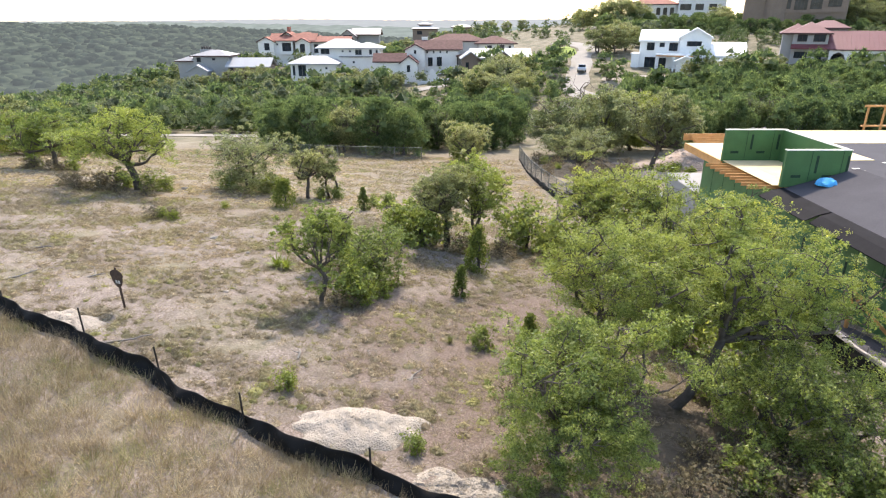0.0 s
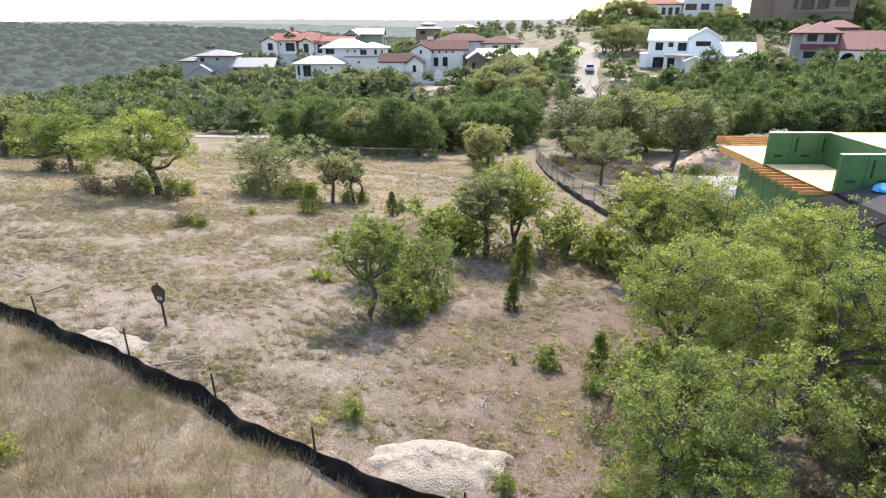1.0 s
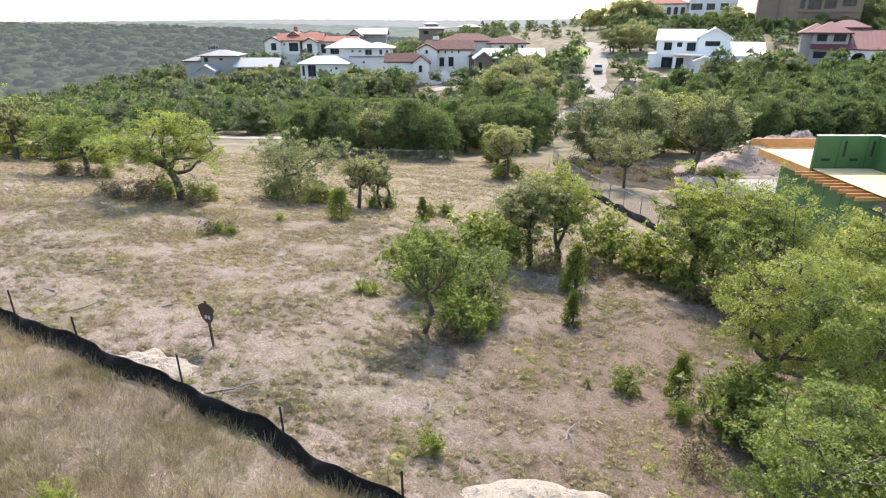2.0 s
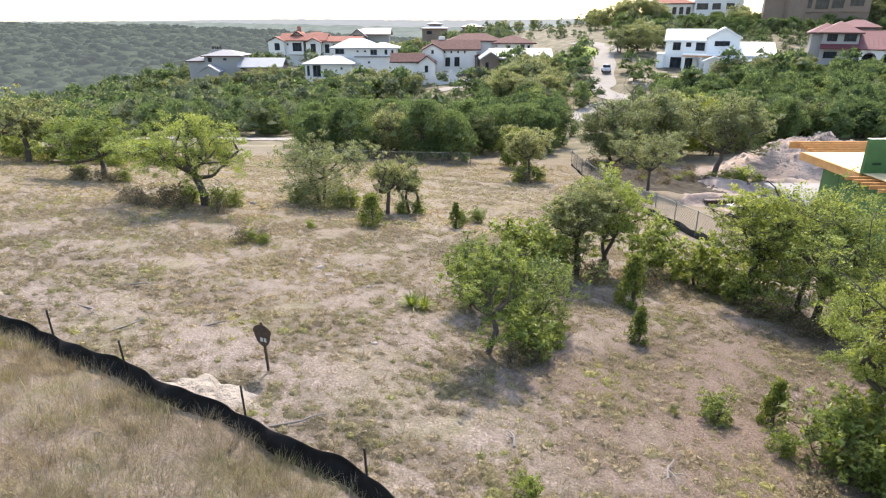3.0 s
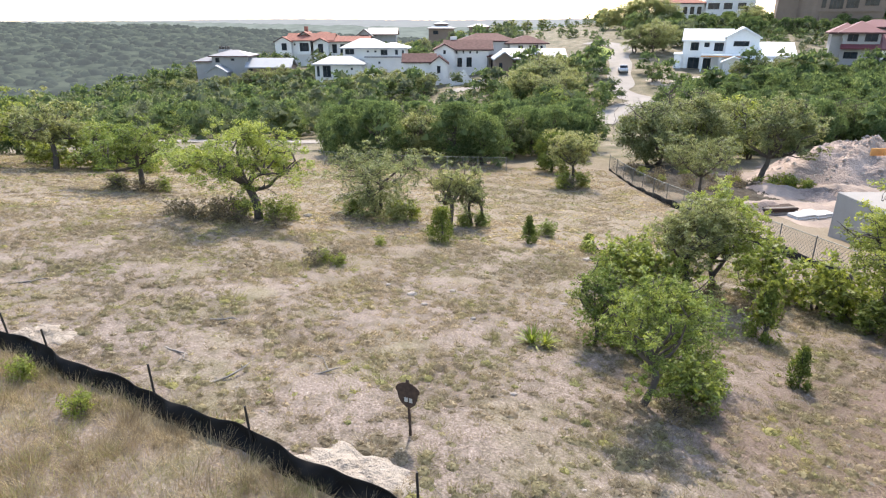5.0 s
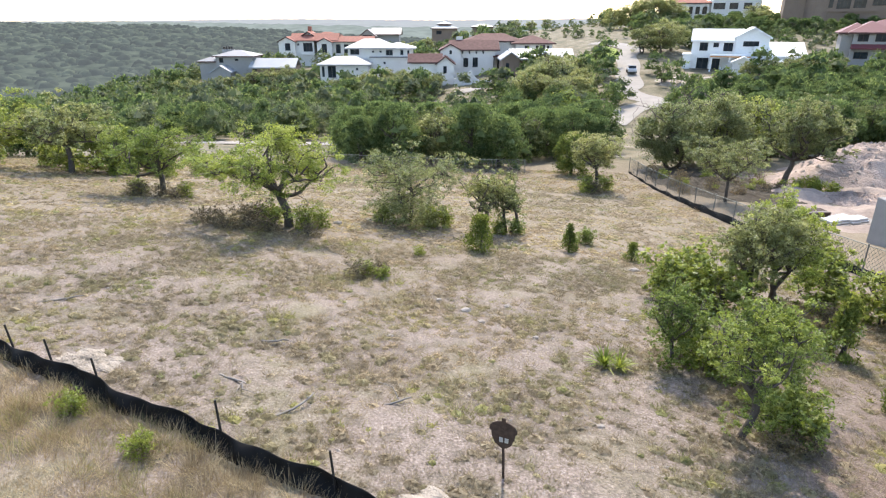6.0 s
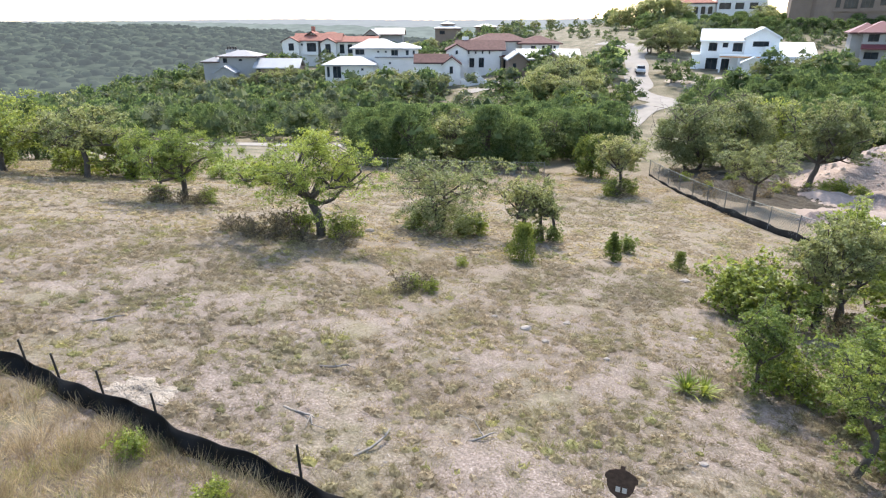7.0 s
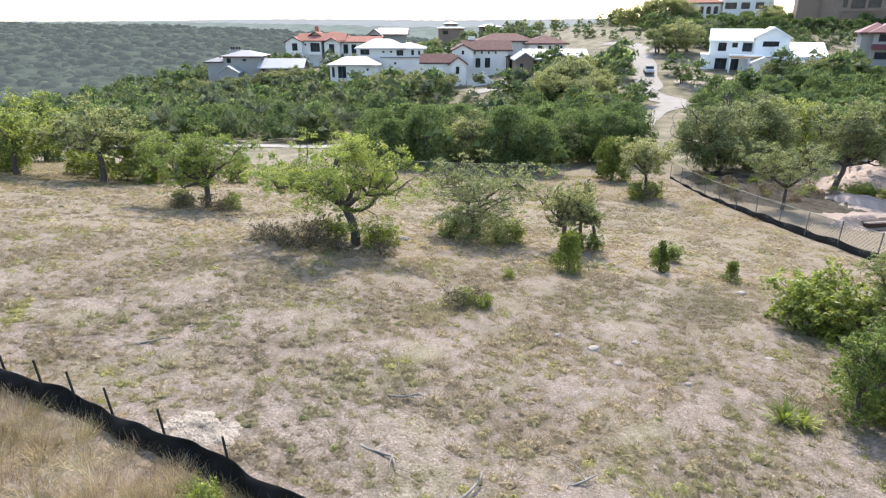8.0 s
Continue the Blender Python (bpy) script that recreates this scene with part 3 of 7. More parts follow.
ridge("backdrop_near", -1500, 1100, 420, 1700, 120, 70, -85, (6, -2, -10, -32, -52, -60, -62), 5.0, M["ridge_near"], "wooded valley side with light haze painted in", 31, 8000)
ridge("backdrop_mid", -2600, 2600, 1720, 2700, 320, 60, -70, (-8, -2, 4, -6, -18, -14, -6, -2, 4), 5.0, M["ridge_mid"], "blue-green wooded ridge with painted haze", 32)
ridge("backdrop_far", -4200, 4200, 2800, 4300, 400, 40, -60, (2, 6, 8, 20, 14, 22, 18, 24, 20), 4.0, M["ridge_far"], "distant ridge on the horizon, painted pale with haze", 33)

# ---- plants ----
def tubes(name, limbs, material, parent, sides=6):
    """One mesh of tapered, bent limbs, each a list of points and radii."""
    vs, loops, count = [], [], 0
    ang = np.linspace(0, 2 * np.pi, sides, endpoint=False)
    for pts, rad in limbs:
        pts = np.asarray(pts, float)
        d = np.gradient(pts, axis=0)
        d /= np.linalg.norm(d, axis=1)[:, None] + 1e-9
        ref = np.array([0.31, 0.95, 0.05]) if abs(d[0] @ np.array([0.31, 0.95, 0.05])) < 0.9 else np.array([1.0, 0, 0])
        a = np.cross(d, ref)
        a /= np.linalg.norm(a, axis=1)[:, None]
        b = np.cross(d, a)
        ring = pts[:, None] + (a[:, None] * np.cos(ang)[None, :, None] + b[:, None] * np.sin(ang)[None, :, None]) * np.asarray(rad)[:, None, None]
        vs.append(ring.reshape(-1, 3))
        i = count + np.arange(len(pts) * sides).reshape(len(pts), sides)
        j = np.roll(i, -1, axis=1)
        loops.append(np.stack([i[:-1], j[:-1], j[1:], i[1:]], -1).reshape(-1))
        count += len(pts) * sides
    loops = np.concatenate(loops)
    return mesh_from(name, np.concatenate(vs), np.full(len(loops) // 4, 4), loops, material, True)


def leaf_cloud(rng, centres, size, stretch=1.9, lift=0.5, upright=0.7):
    """Leaf blades, one narrow triangle each, at the centres, turned at random, most of them facing up and out."""
    n = len(centres)
    along = rng.normal(size=(n, 3))
    along[:, 2] *= upright
    along /= np.linalg.norm(along, axis=1)[:, None]
    face = rng.normal(size=(n, 3))
    face[:, 2] += lift * 2
    side = np.cross(along, face)
    side /= np.linalg.norm(side, axis=1)[:, None] + 1e-9
    s = size * rng.uniform(0.6, 1.35, n)[:, None]
    a, b = along * s * 0.5 * stretch ** 0.5, side * s * 0.5 / stretch ** 0.5
    v = np.stack([centres - a - b * 1.2, centres - a * 0.6 + b * 1.3, centres + a * 1.2], 1)
    return v.reshape(-1, 3)


def leaves_mesh(name, verts, material):
    n = len(verts) // 3
    return mesh_from(name, verts, np.full(n, 3), np.arange(n * 3), material)


def bent(rng, a, b, sag, n=6):
    """A crooked line from a to b."""
    a, b = np.asarray(a, float), np.asarray(b, float)
    u = np.linspace(0, 1, n)[:, None]
    mid = rng.normal(size=3) * sag * np.linalg.norm(b - a)
    wob = np.cumsum(rng.normal(size=(n, 3)), 0) * 0.025 * np.linalg.norm(b - a)
    return a + (b - a) * u + mid * np.sin(u * np.pi) + wob * np.sin(u * np.pi)


def hearts(rng, centres, radius):
    """Small faceted lumps that close the inside of a far crown."""
    octa = np.array([(1, 0, 0), (0, 1, 0), (-1, 0, 0), (0, -1, 0), (0, 0, 0.8)])
    p = centres[:, None] + octa[None] * radius[:, None, None] * rng.uniform(0.75, 1.2, (len(centres), 5, 1))
    p[:, :, 2] = np.maximum(p[:, :, 2], 0.03)
    f = np.stack([p[:, [0, 1]], p[:, [1, 2]], p[:, [2, 3]], p[:, [3, 0]]], 1)
    tip = np.repeat(p[:, None, 4:5], 4, 1)
    return np.concatenate([f, tip], 2).reshape(-1, 3)


def oak_parts(seed, height, spread, leaves, leaf, leaf_mat, stems=1, trunk=0.3, open_=0.35, lean=(0, 0), skirt=0.0, girth=1.0, twigs=3, clump=0.15, fill=0.0, dome=0):
    """Trunk and crown of a spreading oak: stems, limbs, twigs and leaf clumps at the twig ends."""
    rng = np.random.default_rng(seed)
    limbs, tips = [], []
    for s in range(stems):
        a0 = rng.uniform(0, 6.28)
        off = np.array([np.cos(a0), np.sin(a0), 0]) * (0.06 * spread if stems > 1 else 0)
        fork = off * 3.5 + np.array([lean[0] * 0.5, lean[1] * 0.5, height * trunk * rng.uniform(0.85, 1.15)])
        r = 0.036 * height * girth / (1 + 0.3 * (stems - 1))
        limbs.append((bent(rng, off - [0, 0, 0.15], fork, 0.08, 7), np.linspace(r * 1.25, r * 0.8, 7)))
        n = max(4, int(7 / stems) + 1)
        for k in range(n):
            az = a0 + 6.28 * k / n + rng.uniform(-0.4, 0.4)
            reach = spread * rng.uniform(0.5, 0.95) if k else spread * 0.2
            reach *= 0.62 if dome else 1.0
            top = height * (rng.uniform(0.62, 0.9) if reach < spread * 0.6 else rng.uniform(0.5, 0.78))
            end = np.array([lean[0] + np.cos(az) * reach, lean[1] + np.sin(az) * reach, top])
            line = bent(rng, fork, end, 0.14, 8)
            limbs.append((line, np.linspace(r * 0.62, r * 0.16, 8)))
            tips.append(end)
            for _ in range(5):
                i = rng.integers(3, 8)
                base = line[i]
                out = rng.normal(size=3) * spread * 0.26
                out[2] = abs(out[2]) * 0.8 + height * 0.05
                e2 = base + out
                e2[2] = min(e2[2], height * 0.95)
                sub = bent(rng, base, e2, 0.15, 5)
                limbs.append((sub, np.linspace(r * 0.26, r * 0.07, 5)))
                tips.append(e2)
                for _ in range(3):
                    j = rng.integers(2, 5)
                    o3 = rng.normal(size=3) * spread * 0.15
                    e3 = sub[j] + o3
                    if _ < twigs:
                        limbs.append((np.stack([sub[j], (sub[j] + e3) / 2 + rng.normal(size=3) * 0.03 * spread, e3]), np.array([r * 0.1, r * 0.07, r * 0.03])))
                    tips.append(e3)
    if twigs and not dome:
        leaves, leaf = int(leaves * (1.7 if leaf < 0.05 else 1.4)), leaf * (0.72 if leaf < 0.05 else 0.82)
    tips = np.array(tips)
    keep = rng.random(len(tips)) > open_ * 0.5
    tips = tips[keep]
    borne = len(tips)
    if fill:
        m = int(len(tips) * fill)
        d = rng.normal(size=(m, 3))
        d /= np.linalg.norm(d, axis=1)[:, None]
        d *= rng.uniform(0.55, 0.95, (m, 1))
        tips = np.concatenate([tips, d * [spread * 0.9, spread * 0.9, height * 0.3] + [lean[0], lean[1], height * 0.62]])
    if dome:
        # a full rounded head of foliage puffs, low to the ground
        d = rng.normal(size=(dome, 3))
        d /= np.linalg.norm(d, axis=1)[:, None]
        d *= rng.uniform(0.6, 0.95, (dome, 1)) * (1 + 0.18 * np.sin(3 * np.arctan2(d[:, 1:2], d[:, 0:1]) + seed))
        tips = d * [spread * 0.85, spread * 0.85, height * (0.5 - trunk * 0.28)] + [lean[0], lean[1], height * (0.42 + trunk * 0.35)]
        tips[:, 2] = np.maximum(tips[:, 2], 0.1 * height)
    if skirt:
        m = int(len(tips) * skirt)
        a, q = rng.uniform(0, 6.28, m), np.sqrt(rng.random(m)) * spread * 0.85
        tips = np.concatenate([tips, np.stack([np.cos(a) * q, np.sin(a) * q, rng.uniform(0.05, 0.5, m) * height], 1)])
    if twigs and not dome:
        # each limb end carries a fan of small leafy sprays
        fan = np.repeat(tips, 5, axis=0)
        out = rng.normal(size=fan.shape) * [1.0, 1.0, 0.65] * spread * clump * 0.62
        tips = np.maximum(fan + out, [-99, -99, 0.06])
        clump = clump * 0.52
        for k in rng.choice(borne * 5, min(borne * 5, 220), replace=False):
            limbs.append((np.stack([fan[k], (fan[k] + tips[k]) / 2 + rng.normal(size=3) * 0.02 * spread, tips[k]]), np.array([0.006, 0.004, 0.002]) * height * 0.45))
    share = rng.random(len(tips)) ** 1.5 + 0.25
    own = rng.choice(len(tips), leaves, p=share / share.sum())
    radius = spread * clump * rng.uniform(0.7, 1.4, len(tips))
    d = rng.normal(size=(leaves, 3))
    d /= np.linalg.norm(d, axis=1)[:, None]
    d *= rng.random(leaves)[:, None] ** 0.45
    d[:, 2] *= 0.62
    c = tips[own] + d * radius[own][:, None]
    c[:, 2] = np.maximum(c[:, 2], 0.04)
    blades = leaf_cloud(rng, c, leaf)
    if not twigs and leaf > 0.15:
        blades = np.concatenate([hearts(rng, tips, radius * 0.75), blades])
    return (tubes("trunk", limbs, M["bark"], None, 6 if twigs else 3), leaves_mesh("crown", blades, leaf_mat))


def juniper_parts(seed, height, spread, leaves, leaf, leaf_mat, base=0.02, point=0.7):
    """A dense evergreen, leafed to the ground, its outline broken by upright sprays."""
    rng = np.random.default_rng(seed)
    n = 70
    z = base + (1 - base) * rng.random(n) ** 0.85
    prof = spread * (np.clip((0.55 + 1.6 * z) * (1 - z) ** point * 1.05, 0.08, 1.0) if point < 1 else 0.8 * np.clip(1.02 - z, 0.06, 1.0) ** 0.8)
    a, q = rng.uniform(0, 6.28, n), np.sqrt(rng.uniform(0.2, 1, n)) * rng.uniform(0.75, 1.15, n)
    c = np.stack([np.cos(a) * q * prof, np.sin(a) * q * prof, z * height * 0.95], 1)
    own = rng.integers(0, n, leaves)
    d = rng.normal(size=(leaves, 3))
    d /= np.linalg.norm(d, axis=1)[:, None]
    d *= rng.random(leaves)[:, None] ** 0.4 * np.array([1, 1, 1.35])
    rad = spread * rng.uniform(0.16, 0.34, n)
    p = c[own] + d * rad[own][:, None]
    p[:, 2] = np.clip(p[:, 2], 0.02, height)
    stems = [(bent(rng, (0, 0, -0.1), (0, 0, height * 0.8), 0.03, 6), np.linspace(0.045 * height, 0.008 * height, 6))]
    for k in range(14):
        i = rng.integers(0, n)
        stems.append((bent(rng, (0, 0, c[i][2] * 0.6), c[i], 0.1, 4), np.linspace(0.014 * height, 0.004 * height, 4)))
    blades = leaf_cloud(rng, p, leaf, 2.4, 0.0, 1.7)
    if height > 2:
        blades = np.concatenate([hearts(rng, c, rad * 0.55), blades])
    return (tubes("trunk", stems, M["bark"], None, 5), leaves_mesh("crown", blades, leaf_mat))


def plant(name, parts, x, y, label, category, group="", turn=0.0, size=1.0, sink=0.0):
    e = thing(name, (x, y, ground_z(x, y) - sink), label, category, group, turn)
    e.scale = (size, size, size)
    for me in parts:
        o = new(me.name.split(".")[0], me)
        o.parent = e
    return e


OAK, SUNNY, DUSTY, LIME = M["oak_leaf"], M["sun_leaf"], M["grey_leaf"], M["lime_leaf"]
CEDAR, WOOD, WOODD = M["cedar_far"], M["oak_far"], M["dusty_far"]

# the meadow's own trees
plant("live_oak", oak_parts(11, 3.85, 2.35, 26000, 0.06, SUNNY, 1, 0.36, 0.3, (-0.6, 0.1), girth=1.25, clump=0.17), -15.1, 28.4, "spreading live oak with light green open crown on the meadow", "tree", "meadow oaks")
plant("live_oak", oak_parts(12, 3.05, 2.0, 16000, 0.066, SUNNY, 1, 0.33, 0.3, girth=1.1, clump=0.17), -22.4, 33.6, "low live oak with rounded light green crown", "tree", "meadow oaks")
plant("live_oak", oak_parts(13, 3.78, 2.3, 9500, 0.108, DUSTY, 1, 0.4, 0.4), -30.2, 39.2, "upright dark oak at the meadow's edge", "tree", "meadow oaks")
plant("live_oak", oak_parts(14, 2.75, 1.9, 7600, 0.108, OAK, 2, 0.3, 0.4), -28.6, 41.0, "small two-stemmed oak at the meadow's edge", "tree", "meadow oaks")
plant("live_oak", oak_parts(15, 3.78, 3.0, 11400, 0.108, OAK, 1, 0.3, 0.4, fill=0.4), -35.0, 39.8, "broad dark oak at the meadow's edge", "tree", "meadow oaks")
plant("live_oak", oak_parts(16, 2.95, 2.15, 17000, 0.066, DUSTY, 2, 0.42, 0.5, skirt=0.8), -10.5, 31.3, "many-stemmed grey-green shrubby oak", "tree", "meadow oaks")
plant("live_oak", oak_parts(17, 2.8, 1.3, 6500, 0.064, DUSTY, 1, 0.45, 0.5, (0.1, 0), skirt=0.05, girth=1.0), -7.15, 30.4, "small oak with grey-green crown on a dark trunk", "tree", "meadow oaks")
plant("live_oak", oak_parts(34, 2.45, 1.0, 6000, 0.064, DUSTY, 2, 0.42, 0.5, skirt=0.15, girth=1.0), -6.1, 31.0, "small forked oak with grey-green crown", "tree", "meadow oaks")
plant("live_oak", oak_parts(18, 3.0, 0.9, 15000, 0.042, SUNNY, 1, 0.3, 0.5, (0.1, 0), skirt=0.12, girth=0.6, fill=0.15), -3.5, 15.15, "bushy bright green young oak on the meadow", "tree", "meadow oaks")
plant("live_oak", oak_parts(19, 2.3, 0.6, 8000, 0.046, SUNNY, 1, 0.25, 0.3, girth=0.55, skirt=0.5, fill=0.4), -3.75, 18.0, "thin upright young oak behind a bushier one", "tree", "meadow oaks")
plant("live_oak", oak_parts(33, 1.75, 1.05, 9000, 0.052, OAK, 3, 0.3, 0.4, skirt=0.6), -2.1, 17.0, "low bushy oak with grey twigs and green leaves", "tree", "meadow oaks")
plant("live_oak", oak_parts(20, 3.8, 1.3, 17000, 0.054, DUSTY, 2, 0.36, 0.5, skirt=0.1, girth=0.7, fill=0.5), 0.15, 22.0, "taller two-stemmed oak with thin crown", "tree", "meadow oaks")
plant("live_oak", oak_parts(21, 3.8, 1.3, 17000, 0.054, SUNNY, 2, 0.36, 0.45, skirt=0.15, girth=0.7, fill=0.5), 1.45, 22.9, "two-stemmed oak with dense undergrowth", "tree", "meadow oaks")
plant("live_oak", oak_parts(22, 4.0, 1.75, 20000, 0.058, OAK, 1, 0.38, 0.3, girth=0.7, fill=0.4), 5.85, 21.1, "broad full live oak in the thicket", "tree", "thicket oaks")
plant("live_oak", oak_parts(23, 3.9, 2.3, 26000, 0.058, OAK, 3, 0.38, 0.3, girth=0.9, fill=0.4, skirt=0.2), 7.1, 19.7, "broad olive-green oak beside the building site", "tree", "thicket oaks")
plant("live_oak", oak_parts(37, 3.7, 1.8, 18000, 0.056, OAK, 2, 0.36, 0.3, girth=0.7, fill=0.5), 9.0, 17.4, "full green oak crowding the building site", "tree", "thicket oaks")
plant("live_oak", oak_parts(24, 4.2, 2.0, 40000, 0.042, OAK, 2, 0.35, 0.3, (-0.5, -0.9), girth=0.8, fill=0.5), 4.3, 12.8, "leaning live oak with a light green crown", "tree", "thicket oaks")
plant("live_oak", oak_parts(25, 4.4, 1.6, 30000, 0.04, SUNNY, 1, 0.42, 0.35, (2.05, 0.3), girth=0.7, fill=0.45), 4.89, 10.86, "live oak with crooked dark leaning trunk", "tree", "thicket oaks")
plant("live_oak", oak_parts(26, 3.3, 1.45, 42000, 0.04, OAK, 2, 0.25, 0.25, skirt=0.5, fill=0.3), 2.1, 8.1, "dense bright green oak bush by the silt fence", "tree", "thicket oaks")
plant("live_oak", oak_parts(27, 2.2, 1.5, 22000, 0.044, OAK, 3, 0.3, 0.3, skirt=0.5), 6.6, 9.6, "shaded oak thicket with many stems", "tree", "thicket oaks")
plant("live_oak", oak_parts(36, 1.75, 1.4, 14000, 0.044, OAK, 3, 0.3, 0.3, skirt=0.5), 7.7, 9.0, "low dark oak scrub under a leaning oak", "tree", "thicket oaks")
plant("live_oak", oak_parts(28, 4.1, 2.35, 12000, 0.08, DUSTY, 1, 0.36, 0.3, girth=0.75), 2.1, 48.2, "small oak with open crown by the fence corner", "tree", "meadow oaks")
plant("live_oak", oak_parts(29, 4.5, 2.4, 13000, 0.082, DUSTY, 1, 0.34, 0.3, girth=0.7, fill=0.2), 10.95, 46.4, "low spreading oak behind the wire fence", "tree", "site oaks")
plant("live_oak", oak_parts(30, 7.3, 2.9, 24000, 0.115, DUSTY, 1, 0.3, 0.05, (0.9, 0), girth=0.8, fill=0.6), 19.3, 54.1, "tall olive-green oak beside the dirt pile", "tree", "site oaks")
plant("live_oak", oak_parts(31, 6.3, 4.0, 30000, 0.12, DUSTY, 2, 0.12, 0.05, clump=0.2, dome=120), 12.4, 60.8, "broad full green oak leafed to the ground", "tree", "site oaks")
plant("live_oak", oak_parts(32, 7.5, 4.7, 34000, 0.125, DUSTY, 2, 0.12, 0.05, clump=0.2, dome=140), 16.8, 63.4, "broad high green oak behind another", "tree", "site oaks")
plant("live_oak", oak_parts(35, 6.6, 3.8, 22000, 0.125, OAK, 2, 0.14, 0.05, clump=0.2, dome=110), 21.2, 66.0, "full dark green oak behind the dirt pile", "tree", "site oaks")


def bushes(kind, rows, name, label, category, group):
    for x, y, size, turn in rows:
        plant(name, kind, x, y, label, category, group, turn, size)


JUN = juniper_parts(41, 1.05, 0.78, 3200, 0.045, M["young_juniper"], 0.0, 1.25)
SPIRE = juniper_parts(45, 1.05, 0.42, 2400, 0.042, M["young_juniper"], 0.0, 1.0)
bushes(JUN, [(-7.55, 27.2, 1.3, 0), (-1.6, 27.6, 0.7, 30)],
       "juniper", "small olive-green juniper growing on the meadow", "shrub", "small junipers")
bushes(SPIRE, [(0.55, 16.6, 0.95, 130), (1.22, 19.4, 1.6, 90), (2.16, 13.04, 1.0, 20), (-3.95, 28.2, 1.1, 200)], "juniper", "slender olive-green juniper growing on the meadow", "shrub", "small junipers")
SHR = oak_parts(42, 1.0, 0.62, 2600, 0.055, OAK, 2, 0.25, 0.3, skirt=0.6, twigs=0)
bushes(SHR, [(0.97, 13.0, 0.62, 0), (2.72, 11.7, 1.35, 45), (-2.5, 15.3, 1.15, 77), (-1.8, 23.2, 1.6, 140), (-0.9, 23.6, 1.7, 20), (-2.9, 18.7, 1.2, 310), (-3.6, 29.5, 0.6, 70), (-2.9, 29.9, 0.75, 200), (3.4, 23.4, 2.0, 40), (4.6, 22.2, 1.9, 160), (-0.7, 22.2, 1.7, 250), (3.4, 12.0, 1.4, 30), (8.6, 16.6, 1.7, 15), (9.2, 15.4, 1.4, 200), (9.3, 19.0, 2.2, 44), (8.4, 11.4, 1.2, 10), (1.6, 47.9, 1.3, 10), (2.9, 48.4, 1.2, 100), (-6.5, 30.6, 0.65, 10), (-5.7, 30.8, 0.7, 80), (-9.6, 31.0, 0.8, 150), (-11.6, 31.0, 0.9, 250), (5.4, 8.3, 0.9, 30), (7.5, 8.0, 1.0, 130), (6.3, 7.8, 0.8, 200), (6.3, 11.4, 1.3, 200), (3.2, 10.8, 1.2, 140), (8.2, 13.6, 2.0, 260), (6.4, 14.2, 1.8, 33), (5.2, 20.6, 1.2, 100), (7.3, 22.6, 2.1, 220), (9.8, 22.0, 2.0, 120)],
       "oak_shrub", "leafy green oak shrub in rough grass", "shrub", "thicket shrubs")
bushes(SHR, [(-26.5, 41.5, 1.5, 10), (-29.0, 42.6, 1.8, 70), (-31.5, 41.2, 1.7, 130), (-33.5, 43.0, 2.0, 190), (-36.5, 41.5, 1.9, 250), (-38.5, 43.5, 2.2, 300), (-27.5, 44.5, 1.9, 40), (-24.5, 43.6, 1.4, 340), (-31.0, 45.5, 2.2, 90), (-40.0, 40.5, 2.1, 200)],
       "oak_shrub", "green oak scrub at the meadow's edge", "shrub", "edge scrub")
LIM = oak_parts(43, 1.0, 0.7, 2000, 0.06, LIME, 2, 0.2, 0.2, skirt=0.8, twigs=0)
bushes(LIM, [(-14.4, 28.2, 0.85, 0), (-15.75, 28.5, 0.85, 90), (-13.9, 28.7, 0.75, 200), (-28.0, 40.2, 1.2, 20), (-30.0, 41.0, 1.2, 120), (-25.5, 40.8, 1.0, 220), (1.8, 12.06, 0.45, 10), (6.1, 15.4, 0.9, 30), (-2.4, 15.2, 0.7, 60), (-1.8, 15.9, 0.6, 160), (-9.0, 31.0, 0.9, 44), (-1.2, 22.6, 1.1, 80), (-2.9, 17.9, 0.9, 15), (5.3, 21.8, 1.1, 200), (20.5, 52.0, 0.9, 10), (10.2, 52.0, 0.7, 44), (11.8, 50.2, 0.6, 144), (9.6, 55.0, 0.8, 240), (14.8, 50.6, 0.7, 14), (16.4, 52.4, 0.8, 74), (13.0, 54.4, 0.9, 174), (17.8, 50.6, 0.6, 274), (21.4, 53.6, 1.0, 55), (19.0, 51.8, 0.7, 155), (19.9, 52.9, 0.9, 5), (21.0, 52.2, 0.9, 65), (22.0, 51.4, 0.8, 125), (18.3, 52.4, 0.8, 185), (-8.3, 8.35, 0.42, 10), (-15.0, 14.2, 0.4, 80), (-13.5, 13.3, 0.38, 140), (-0.5, 8.6, 0.35, 20), (-3.2, 10.3, 0.4, 60), (22.4, 52.6, 0.8, 99), (-23.3, 33.2, 0.7, 9), (-21.2, 33.3, 0.7, 190)],
       "lime_shrub", "low yellow-green shrub in the grass", "shrub", "low shrubs")

